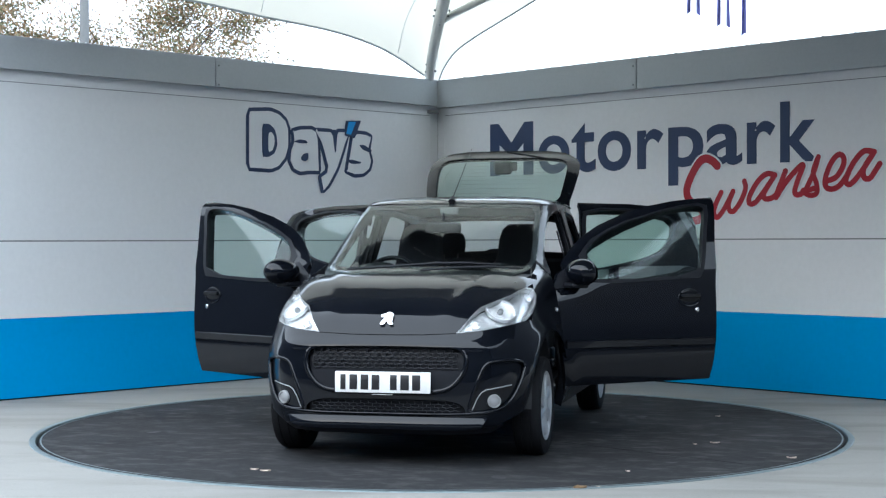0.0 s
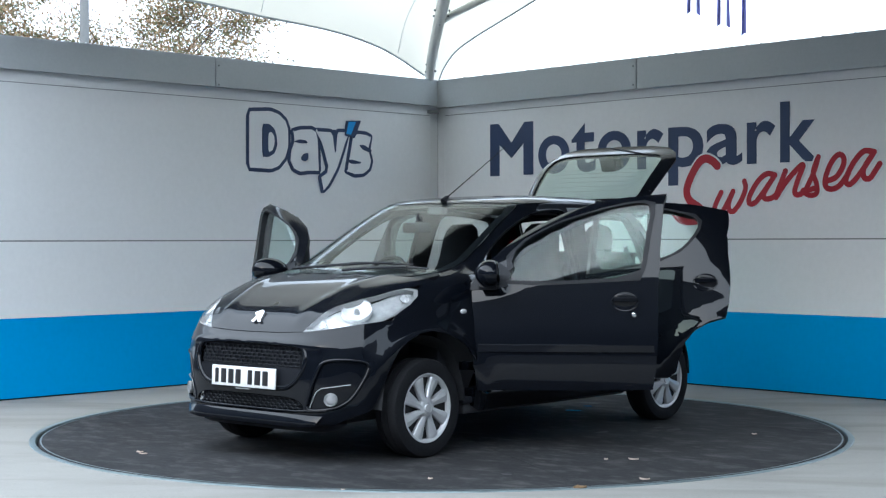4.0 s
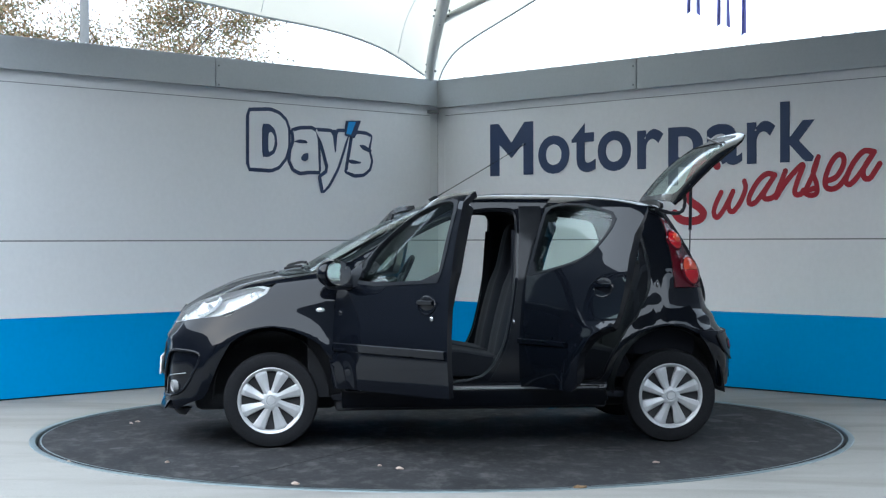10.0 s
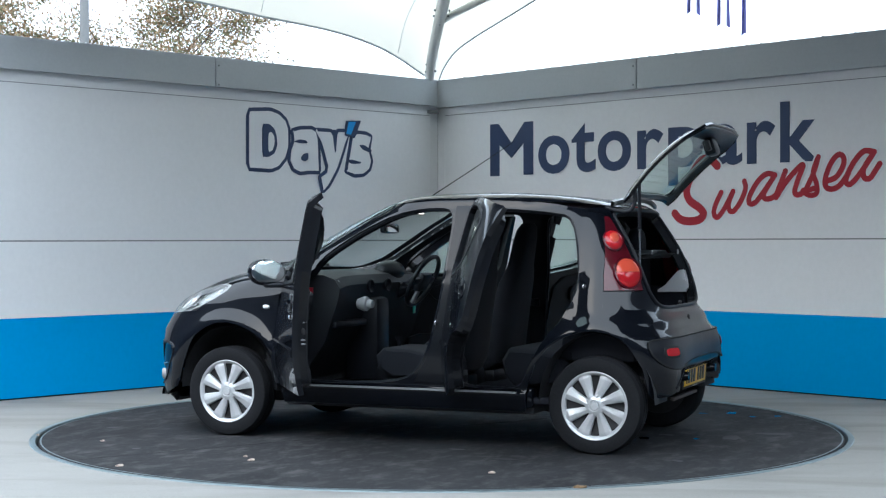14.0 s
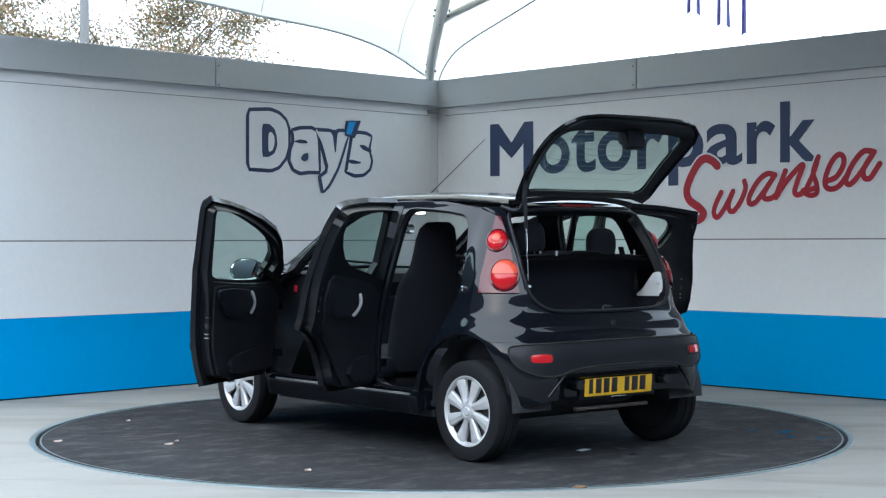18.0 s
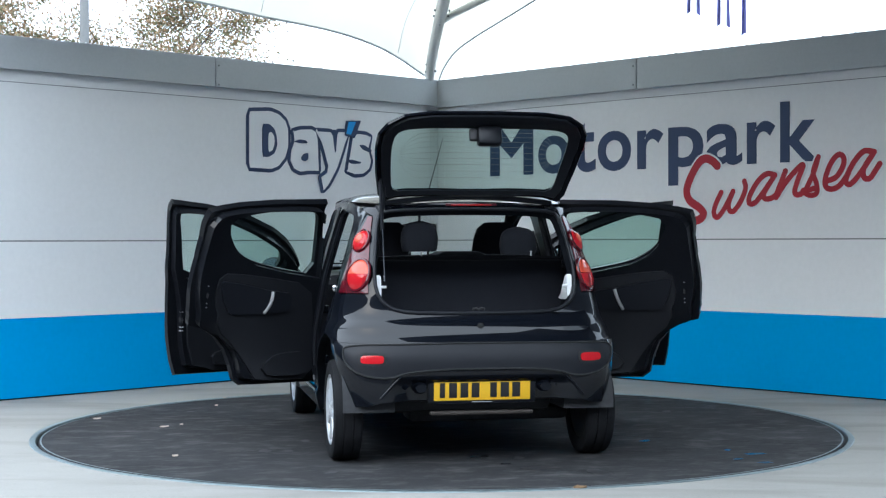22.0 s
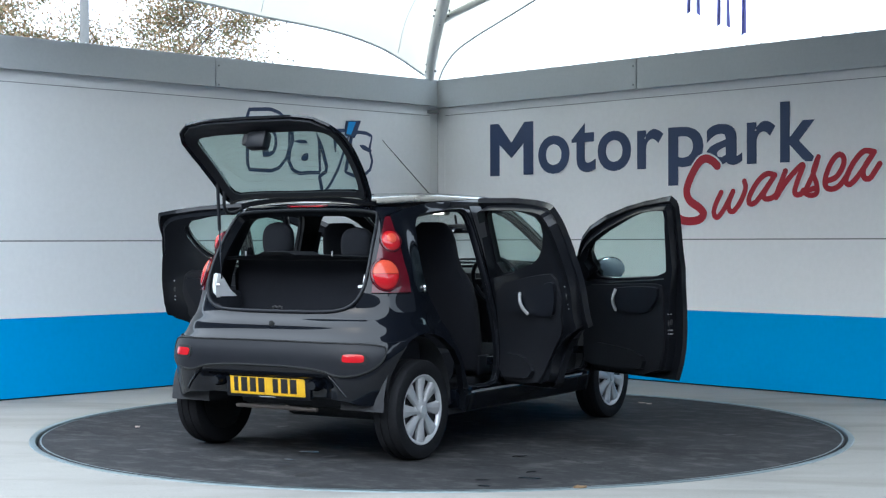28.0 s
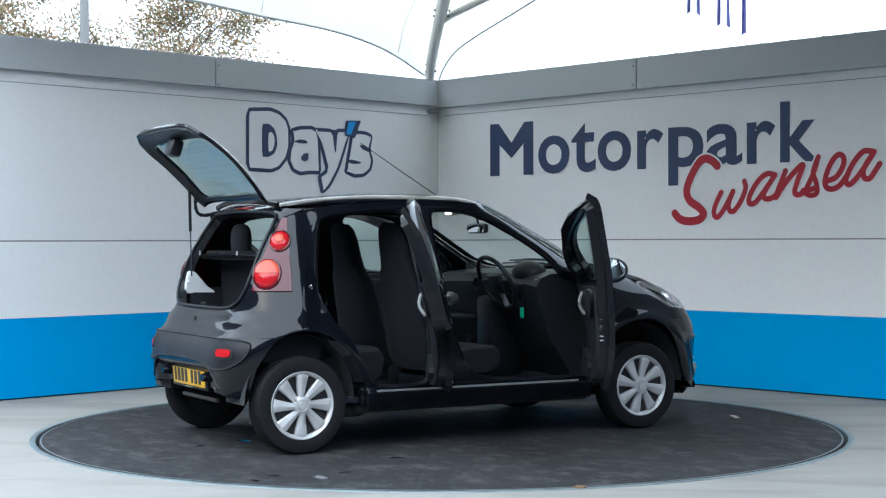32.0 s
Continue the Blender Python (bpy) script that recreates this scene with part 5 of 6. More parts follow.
for mir in (False, True):
    outline = [rr(0.585, 0.908), rr(0.577, 1.03), rr(0.558, 1.18), rr(0.532, 1.318), sd(1.165, 1.320), sd(1.190, 1.17), sd(1.203, 1.0), sd(1.210, 0.908)]
    tail = panel("tail_lamp", car, M_MAROON, outline, arc="tail", cell=0.03, off=0.006, thick=0.03, mirror=mir, label="tall maroon and red tail lamp cluster")
    for nm, x, z, rx, rz, mt in (("indicator_lamp", 0.624, 1.004, 0.076, 0.086, M_ORANGE), ("stop_lamp", 0.596, 1.186, 0.056, 0.062, M_REDLAMP)):
        ph, zz = rr(x, z)
        p, n = shell(ph, zz), Vector(shell_normal(np.array([ph]), np.array([zz]))[0])
        bm = bmesh.new()
        bmesh.ops.create_uvsphere(bm, u_segments=28, v_segments=14, radius=1.0)
        q = n.to_track_quat("Z", "Y").to_matrix().to_4x4()
        bmesh.ops.transform(bm, matrix=Matrix.Translation(Vector(p) + n * 0.004) @ q @ Matrix.Diagonal((rx, rz, 0.030, 1)), verts=bm.verts)
        if nm == "indicator_lamp":
            low = bm.copy()
            mid = Vector(p) + n * 0.004 + Vector((0, 0, 0.008))
            bmesh.ops.bisect_plane(bm, geom=bm.verts[:] + bm.edges[:] + bm.faces[:], plane_co=mid, plane_no=(0, 0, 1), clear_inner=True)
            bmesh.ops.bisect_plane(low, geom=low.verts[:] + low.edges[:] + low.faces[:], plane_co=mid - Vector((0, 0, 0.002)), plane_no=(0, 0, 1), clear_outer=True)
            part("fog_tail_lens", placed(low, None, mir), M_REDLAMP, tail, "red lower lens")
        part(nm, placed(bm, None, mir), mt, tail)
        bm = bmesh.new()
        v, f = revolve([(0.0, rx * 1.12), (0.010, rx * 1.08), (0.012, rx * 0.98), (0.0, rx * 0.92)], 28, "z", True)
        o = [bm.verts.new(w) for w in v]
        for w in f:
            bm.faces.new([o[t] for t in w])
        bmesh.ops.transform(bm, matrix=Matrix.Translation(Vector(p) + n * 0.004) @ q @ Matrix.Diagonal((1, rz / rx, 1, 1)), verts=bm.verts)
        bmesh.ops.recalc_face_normals(bm, faces=bm.faces[:])
        part("lamp_bezel", placed(bm, None, mir), M_MAROON, tail)
        if nm == "stop_lamp":
            bm = bmesh.new()
            bmesh.ops.create_uvsphere(bm, u_segments=20, v_segments=10, radius=1.0)
            bmesh.ops.transform(bm, matrix=Matrix.Translation(Vector(p) + n * 0.026 + Vector((0, 0, rz * 0.1))) @ q @ Matrix.Diagonal((rx * 0.5, rz * 0.5, 0.010, 1)), verts=bm.verts)
            part("lamp_core", placed(bm, None, mir), M_ORANGE, tail)

# ---- doors ----
F_HINGE, R_HINGE = (0.770, -0.800), (0.765, 0.300)
F_DOOR = [(-0.772, 0.345), (0.206, 0.354), (0.222, 0.45), (0.233, 0.60), (0.237, 0.80), (0.239, 0.97), (0.246, 1.15), (0.257, 1.30), (0.272, 1.449), (0.16, 1.440), (0.0, 1.424), (-0.15, 1.394), (-0.30, 1.345), (-0.45, 1.278), (-0.56, 1.212), (-0.66, 1.130),
          (-0.735, 1.050), (-0.800, 0.965), (-0.834, 0.900), (-0.818, 0.75), (-0.800, 0.62), (-0.784, 0.46)]
F_WINDOW = [(-0.650, 0.966), (-0.40, 0.955), (0.115, 0.982), (0.162, 1.146), (0.190, 1.33), (0.188, 1.385), (0.134, 1.398), (0.03, 1.385), (-0.09, 1.358), (-0.292, 1.298), (-0.40, 1.250), (-0.50, 1.195), (-0.590, 1.105)]
R_DOOR = [(0.285, 0.345), (0.800, 0.350), (0.850, 0.388), (0.868, 0.47), (0.905, 0.57), (0.965, 0.645), (1.05, 0.700), (1.145, 0.725), (1.163, 0.80), (1.165, 0.985), (1.150, 1.10), (1.140, 1.22), (1.136, 1.368), (0.90, 1.410), (0.67, 1.428), (0.32, 1.436),
          (0.318, 1.30), (0.300, 1.15), (0.290, 1.0), (0.278, 0.80), (0.272, 0.60), (0.275, 0.45)]
R_WINDOW = [(0.335, 0.995), (0.55, 1.030), (0.75, 1.075), (0.85, 1.122), (0.91, 1.178), (0.960, 1.250), (0.970, 1.300), (0.93, 1.338), (0.72, 1.382), (0.48, 1.390), (0.365, 1.368), (0.348, 1.28)]


def shrunk(poly, d):
    cy, cz = sum(p[0] for p in poly) / len(poly), sum(p[1] for p in poly) / len(poly)
    return [(cy + (y - cy) * (1 - d), cz + (z - cz) * (1 - d)) for y, z in poly]


def on_flank(y, z, off):
    ph, zz = sd(y, z)
    p, n = shell(ph, zz), shell_normal(np.array([ph]), np.array([zz]))[0]
    return Vector(p + n * off), Vector(n)


def blob(y, z, off, sy, sz, sx, place, mir, segs=20):
    """A rounded lump on the flank, breadth sy, height sz, standing out by sx."""
    p, n = on_flank(y, z, off)
    bm = bmesh.new()
    bmesh.ops.create_uvsphere(bm, u_segments=segs, v_segments=12, radius=1.0, matrix=Matrix.Translation(p) @ Matrix.Diagonal((sx, sy, sz, 1)))
    return placed(bm, place, mir)


def strip_box(y0, y1, z0, z1, off0, off1, place, mir, bevel=0.006, steps=6):
    """A bar that follows the flank from y0 to y1."""
    vs, fs = [], []
    for i in range(steps + 1):
        y = y0 + (y1 - y0) * i / steps
        a, n = on_flank(y, (z0 + z1) / 2, 0)
        for o, z in ((off0, z0), (off1, z0 + 0.005), (off1, z1 - 0.005), (off0, z1)):
            vs.append((a[0] + n[0] * o, a[1] + n[1] * o, z))
    for i in range(steps):
        for k in range(4):
            q = (k + 1) % 4
            fs.append((i * 4 + k, (i + 1) * 4 + k, (i + 1) * 4 + q, i * 4 + q))
    fs += [(0, 1, 2, 3), (steps * 4 + 3, steps * 4 + 2, steps * 4 + 1, steps * 4)]
    v = np.array(vs)
    v = place(v) if place else v
    if mir:
        v = v * np.array([-1, 1, 1])
        fs = [f[::-1] for f in fs]
    return v, fs


def door(front, mir):
    hx, hy = F_HINGE if front else R_HINGE
    ang = (60.2 if mir else 56.4) if front else (64.0 if mir else 63.6)
    pl = swing(hx, hy, ang, 4.4 if front else 0.0)
    outline, window = (F_DOOR, F_WINDOW) if front else (R_DOOR, R_WINDOW)
    win = rounded([sd(*q) for q in window], 0.25, 1)
    d = panel("front_door" if front else "rear_door", car, M_PAINT, [sd(*q) for q in outline], holes=[win], cell=0.028, thick=0.032, rim=M_BOWL, place=pl, mirror=mir, label="black car door swung wide open")
    # inner frame, set back from the outline, and the trim card below the window
    edge, run = (0.0, 0.05) if front else (0.80, 0.03)
    ring_in = [sd(y - run * min(1.0, max(0.0, (y - edge) / 0.15)) * min(1.0, max(0.0, (1.0 - z) / 0.1)), z) for y, z in shrunk(outline, 0.035)]
    panel("inner_frame", d, M_BOWL, rounded(ring_in, 0.25, 2), holes=[[sd(*q) for q in shrunk(window, -0.06)]], cell=0.05, off=-0.030, thick=0.052, place=pl, mirror=mir)
    seal = [sd(*q) for q in shrunk(window, -0.075)]
    panel("window_seal", d, M_TRIM, seal, holes=[win], cell=0.05, off=0.0035, thick=0.012, place=pl, mirror=mir, label="black rubber window surround")
    panel("window_glass", d, M_GLASS, [sd(*q) for q in shrunk(window, -0.03)], cell=0.06, off=-0.014, thick=0.004, place=pl, mirror=mir, label="green-tinted side window")
    if front:
        card = [(-0.74, 0.36), (0.10, 0.36), (0.135, 0.60), (0.135, 0.93), (0.05, 0.945), (-0.40, 0.930), (-0.66, 0.925), (-0.76, 0.86), (-0.75, 0.60)]
        arm = [(-0.43, 0.785), (-0.25, 0.768), (-0.06, 0.763), (0.02, 0.785), (0.095, 0.865), (0.105, 0.925), (-0.10, 0.928), (-0.34, 0.912), (-0.53, 0.875)]
        pocket = [(-0.68, 0.385), (-0.05, 0.385), (-0.03, 0.47), (-0.20, 0.52), (-0.66, 0.55)]
        hand = [(-0.335, 0.772), (-0.315, 0.908)]
    else:
        card = [(0.345, 0.36), (0.70, 0.36), (0.76, 0.46), (0.86, 0.62), (0.98, 0.72), (1.03, 0.86), (1.00, 1.03), (0.80, 1.015), (0.38, 0.945), (0.345, 0.70)]
        arm = [(0.52, 0.795), (0.74, 0.785), (0.935, 0.785), (0.985, 0.88), (1.005, 0.988), (0.85, 0.962), (0.68, 0.922), (0.52, 0.900)]
        pocket = [(0.40, 0.385), (0.66, 0.385), (0.70, 0.46), (0.60, 0.53), (0.41, 0.54)]
        hand = [(0.700, 0.790), (0.652, 0.912)]
    panel("door_card", d, M_DARK, rounded([sd(*q) for q in card], 0.2, 1), cell=0.05, off=-0.080, thick=0.016, place=pl, mirror=mir, label="black moulded door trim")
    panel("arm_rest", d, M_TRIM, rounded([sd(*q) for q in arm], 0.14, 2), cell=0.04, off=-0.092, thick=0.022, place=pl, mirror=mir)
    panel("door_pocket", d, M_DARK, rounded([sd(*q) for q in pocket], 0.2, 1), cell=0.05, off=-0.092, thick=0.030, place=pl, mirror=mir)
    pts = []
    for t in np.linspace(0, 1, 7):
        y = hand[0][0] + (hand[1][0] - hand[0][0]) * t
        z = hand[0][1] + (hand[1][1] - hand[0][1]) * t
        pts.append(on_flank(y, z, -0.116 - 0.024 * math.sin(math.pi * t))[0])
    v, f = tube(pts, 0.010, 8)
    v = pl(np.array([tuple(q) for q in v])) * (np.array([-1, 1, 1]) if mir else 1)
    part("pull_handle", mesh_of("pull_handle", v, f, M_GREYTRIM, True), parent=d, label="curved silver-grey pull handle")
    # outside: handle, lock, rubbing strip
    hy0, hz0 = (0.055, 0.845) if front else (1.018, 0.930)
    part("handle_bowl", blob(hy0, hz0, -0.004, 0.074, 0.052, 0.010, pl, mir, 28), M_BOWL, d, "dark oval handle recess")
    rim = []
    for k in range(29):
        a = 2 * math.pi * k / 28
        rim.append(on_flank(hy0 + 0.072 * math.cos(a), hz0 + 0.050 * math.sin(a), 0.001)[0])
    v, f = tube(rim, 0.0045, 8)
    v = pl(np.array([tuple(q) for q in v])) * (np.array([-1, 1, 1]) if mir else 1)
    part("bowl_rim", mesh_of("bowl_rim", v, f, M_PAINT, True), parent=d)
    v, f = strip_box(hy0 - 0.062, hy0 + 0.064, hz0 - 0.002, hz0 + 0.026, 0.004, 0.024, pl, mir)
    part("door_handle", mesh_of("door_handle", v, f, M_PAINT, True), parent=d, label="black door handle")
    if front:
        part("lock", blob(0.104, 0.771, 0.004, 0.013, 0.015, 0.006, pl, mir, 12), M_CHROME, d, "round metal lock")
    v, f = strip_box(*((-0.765, 0.215) if front else (0.30, 0.760)), 0.560 if front else 0.590, 0.608 if front else 0.622, 0.0, 0.012, pl, mir)
    part("rubbing_strip", mesh_of("rubbing_strip", v, f, M_PAINT, True), parent=d)
    # latch and check strap at the shut face
    ly, lz = (0.158, 0.711) if front else (1.078, 0.903)
    for dz, s in ((0.0, 0.030), (-0.052, 0.006), (-0.075, 0.006), (0.048, 0.006)):
        part("latch", blob(ly, lz + dz, -0.068, 0.012, s, 0.018, pl, mir, 10), M_STEEL if s > 0.02 else M_GREYTRIM, d)
    if not front:
        part("window_catch", blob(0.942, 1.168, -0.055, 0.030, 0.013, 0.016, pl, mir, 10), M_TRIM, d, "black catch of the hinged rear window")
    if front:
        # triangular sail and the mirror on its foot
        panel("mirror_sail", d, M_TRIM, [sd(*q) for q in ((-0.795, 0.962), (-0.830, 0.905), (-0.70, 0.915), (-0.60, 0.930), (-0.585, 0.985), (-0.66, 1.060), (-0.73, 1.015))], cell=0.05, off=0.006, thick=0.02, place=pl, mirror=mir)
        p, n = on_flank(-0.70, 0.98, 0.0)
        bm = bmesh.new()
        bmesh.ops.create_uvsphere(bm, u_segments=28, v_segments=18, radius=1.0)
        for vtx in bm.verts:        # full behind, cut flat towards the glass
            x, y, z = vtx.co
            y = max(-1.0, min(y, 0.35))
            vtx.co = (x * 0.116, y * 0.085, z * 0.078 * (1 + 0.12 * x))
        bmesh.ops.transform(bm, matrix=Matrix.Translation((0.850, -0.690, 1.004)) @ pose(0, 0, 0, 0, 0, 12), verts=bm.verts)
        part("mirror_housing", placed(bm, pl, mir), M_PAINT, d, "black rounded door mirror housing")
        bm = bmesh.new()
        bmesh.ops.create_uvsphere(bm, u_segments=28, v_segments=20, radius=1.0)
        for vtx in bm.verts:        # a shallow dome
            x, y, z = vtx.co
            vtx.co = (x, 1.0 - 0.9 * (x * x + z * z) if y > 0 else -0.5, z)
        bmesh.ops.transform(bm, matrix=Matrix.Translation((0.843, -0.6490, 1.005)) @ pose(0, 0, 0, 4, 0, 14) @ Matrix.Diagonal((0.101, 0.004, 0.069, 1)), verts=bm.verts)
        part("mirror_glass", placed(bm, pl, mir), M_MIRROR, d, "oval mirror glass")
        bm = box((0.730, -0.755, 0.912), (0.870, -0.645, 0.945), 0.016)
        part("mirror_foot", placed(bm, pl, mir), M_TRIM, d)
    # bare hinge arms to the pillar
    for z in (0.48, 0.78):
        yy = hy - 0.005
        bm = box((hx - 0.085, yy - 0.02, z - 0.025), (hx - 0.020, yy + 0.05, z + 0.025), 0.006)
        part("hinge", placed(bm, None, mir), M_PAINT, d)
    return d


for mir in (False, True):
    door(True, mir)
    door(False, mir)

# ---- glass tailgate, raised on its struts ----
up = lift(1.205, 1.408, 107)
HATCH = [rr(0, 0.776), rr(0.30, 0.780), rr(0.44, 0.794), rr(0.520, 0.845), rr(0.560, 0.92), rr(0.563, 1.03), rr(0.545, 1.18), rr(0.518, 1.31), rr(0.49, 1.355), rr(0.3, 1.370), rr(0, 1.374)]
CLEAR = [rr(0, 0.908), rr(0.30, 0.908), rr(0.425, 0.914), rr(0.470, 0.950), rr(0.480, 1.05), rr(0.470, 1.18), rr(0.454, 1.30), rr(0.40, 1.334), rr(0, 1.342)]
gate = panel("tailgate", car, M_PAINT, both_rear(HATCH), holes=[rounded(both_rear(CLEAR), 0.2, 1)], arc="tail", cell=0.04, off=0.004, thick=0.014, place=up, label="raised glass tailgate in a black frame")
panel("tailgate_lining", gate, M_TRIM, [(math.pi + (p - math.pi) * 0.955, 1.07 + (z - 1.07) * 0.955) for p, z in both_rear(HATCH)], holes=[rounded(both_rear(CLEAR), 0.2, 1)], arc="tail", cell=0.05, off=-0.010, thick=0.012, place=up)
panel("tailgate_glass", gate, M_GLASS, both_rear([(math.pi + (p - math.pi) * 1.05, 1.13 + (z - 1.13) * 1.06) for p, z in CLEAR]), arc="tail", cell=0.06, off=-0.002, thick=0.004, place=up, label="green-tinted rear window with heater wires")
for i in range(9):
    z = 0.965 + i * 0.038
    pts = []
    for x in np.linspace(-0.42, 0.42, 21):
        zz = z + (1.115 - z) * max(0.0, (abs(x) - 0.30) / 0.12) ** 2 * 0.75
        ph = rr(abs(x), zz)[0]
        pts.append(shell(ph if x >= 0 else 2 * math.pi - ph, zz) - np.array([0, 0.012, 0]))
    v, f = tube(up(np.array(pts)), 0.0008, 4)
    part("heater_wire", mesh_of("heater_wire", v, f, M_WIRE), parent=gate)
bm = box((-0.085, 1.335, 0.855), (0.045, 1.435, 0.925), 0.018)
part("wiper_motor", placed(bm, up), M_TRIM, gate, "black wiper motor cover")
bm = box((0.035, 1.36, 0.875), (0.085, 1.425, 0.905), 0.008)
part("gate_latch", placed(bm, up), M_STEEL, gate)
pts = up(np.array([(0.02, 1.505, 0.905), (0.10, 1.495, 0.92), (0.24, 1.475, 0.935), (0.40, 1.445, 0.94)]))
v, f = tube(pts, 0.007, 6)
part("rear_wiper", mesh_of("rear_wiper", v, f, M_TRIM, True), parent=gate)
a = up(np.array([(0.515, 1.275, 1.225)]))[0]
strut_low = np.array([0.490, 1.356, 0.972])
m = a + (strut_low - a) * 0.5
v, f = tube([a, m], 0.010, 8)
part("gas_strut_body", mesh_of("gas_strut_body", v, f, M_TRIM, True), parent=gate, label="black gas strut")
v, f = tube([m, strut_low], 0.0045, 8)
part("gas_strut_rod", mesh_of("gas_strut_rod", v, f, M_CHROME, True), parent=gate)
v, f = [], []
for i in range(25):
    x = -0.475 + 0.95 * i / 24
    v += [(x, 1.206 + dy - 0.16 * x * x, z0 - k * x * x) for dy, z0, k in ((0.0, 1.346, 0.06), (0.006, 1.370, 0.075), (-0.004, 1.402, 0.10), (-0.020, 1.408, 0.11), (-0.05, 1.402, 0.10), (-0.05, 1.346, 0.06))]
for i in range(24):
    f += [(i * 6 + k, i * 6 + (k + 1) % 6, i * 6 + 6 + (k + 1) % 6, i * 6 + 6 + k) for k in range(6)]
head = part("hatch_header", mesh_of("hatch_header", v, f, M_PAINT, True), parent=car, label="glossy black header over the hatch opening")
lamp_bar = part("high_brake_lamp", box((-0.158, 1.190, 1.376), (0.130, 1.2125, 1.394), 0.005), M_MAROON, head, "narrow red high-level brake lamp")
part("lamp_strip", box((-0.128, 1.195, 1.379), (0.100, 1.2145, 1.388), 0.003), M_REDLAMP, lamp_bar)
for sx in (1, -1):
    v, f = tube([(sx * 0.42 - 0.026, 1.182, 1.366), (sx * 0.42 + 0.026, 1.182, 1.364)], 0.012, 12)
    hinge = part("hatch_hinge", mesh_of("hatch_hinge", v, f, M_DARK, True), parent=head)
    v, f = revolve([(0.0, 0.0), (0.003, 0.008), (0.0, 0.011), (-0.01, 0.011)], 12, "y")
    part("hinge_bolt", mesh_of("hinge_bolt", [(sx * 0.425 + a, 1.196 - b, 1.364 + c) for a, b, c in v], [q[::-1] for q in f], M_STEEL, True), parent=hinge)
v, f = [], []
for i in range(25):     # lower edge of the raised gate, over the header
    x = -0.472 + 0.944 * i / 24
    v += [(x, 1.226 + dy - 0.16 * x * x, z - 0.15 * x * x) for dy, z in ((0.0, 1.412), (0.010, 1.419), (0.010, 1.440), (-0.008, 1.446), (-0.012, 1.415))]
for i in range(24):
    f += [(i * 5 + k, i * 5 + (k + 1) % 5, i * 5 + 5 + (k + 1) % 5, i * 5 + 5 + k) for k in range(5)]
part("gate_edge", mesh_of("gate_edge", v, f, M_BOWL, True), parent=gate)
# corrugated cable sleeve beside the near strut
pts = [np.array((0.50, 1.16, 1.375)) + (up(np.array([(0.49, 1.24, 1.27)]))[0] - np.array((0.50, 1.16, 1.375))) * t + np.array((0, 0.06, -0.07)) * math.sin(math.pi * t) for t in np.linspace(0, 1, 15)]
v, f = tube(pts, 0.01, 8, [0.0095 if i % 2 else 0.0125 for i in range(15)])
part("cable_sleeve", mesh_of("cable_sleeve", v, f, M_TRIM, True), parent=gate)

# ---- wheels ----
tyre_profile = [(-0.070, 0.185), (-0.076, 0.205), (-0.079, 0.235), (-0.072, 0.262), (-0.058, 0.2705), (-0.03, 0.2725), (-0.028, 0.267), (-0.022, 0.267), (-0.020, 0.2727), (0.020, 0.2727), (0.022, 0.267), (0.028, 0.267), (0.03, 0.2725), (0.058, 0.2705), (0.072, 0.262),
                (0.079, 0.235), (0.076, 0.205), (0.070, 0.185)]
tv, tf = revolve(tyre_profile, 64, "x", True)
tyre_me = mesh_of("tyre", tv, [f[::-1] for f in tf], M_TYRE, True)
dv, df = revolve([(-0.06, 0.0), (-0.06, 0.187), (0.030, 0.187), (0.040, 0.180), (0.032, 0.12), (0.032, 0.0)], 40, "x")
drum_me = mesh_of("wheel", dv, df, M_STEEL, True)
rv, rf = revolve([(0.050, 0.168), (0.060, 0.170), (0.069, 0.178), (0.073, 0.188), (0.070, 0.195), (0.055, 0.197), (0.04, 0.190)], 72, "x", True)
ring_me = mesh_of("trim_ring", rv, rf, M_WHEEL, True)
cv, cf = revolve([(0.078, 0.0), (0.078, 0.022), (0.072, 0.027), (0.075, 0.031), (0.074, 0.040), (0.066, 0.056), (0.050, 0.058)], 36, "x")
centre_me = mesh_of("trim_centre", cv, cf, M_WHEEL, True)
# a blade: radius, trailing and leading half breadth, height of its two facets
sv, sf = [], []
stations = [(0.040, 0.0155, 0.0150, 0.070), (0.056, 0.0200, 0.0190, 0.0685), (0.068, 0.0215, 0.0210, 0.0665), (0.090, 0.0245, 0.0250, 0.0655), (0.125, 0.0300, 0.0315, 0.066), (0.158, 0.0350, 0.0375, 0.068), (0.166, 0.0365, 0.0390, 0.0665), (0.186, 0.0410, 0.0430, 0.064)]
for r, h0, h1, x in stations:
    lean = 0.007 * (r - 0.10) / 0.10
    for y, dx in ((-h0, -0.024), (-h0, -0.007), (-h0 * 0.80, 0.0), (-h0 * 0.10, 0.003), (h1 * 0.45, -0.001), (h1 * 0.85, -0.004), (h1, -0.009), (h1, -0.024)):
        sv.append((x + dx, y + lean, r))
for i in range(len(stations) - 1):
    b, c = i * 8, (i + 1) * 8
    sf += [(b + k, b + k + 1, c + k + 1, c + k) for k in range(7)]
spoke_me = mesh_of("trim_spoke", sv, sf, M_WHEEL)
SPOKES = 8
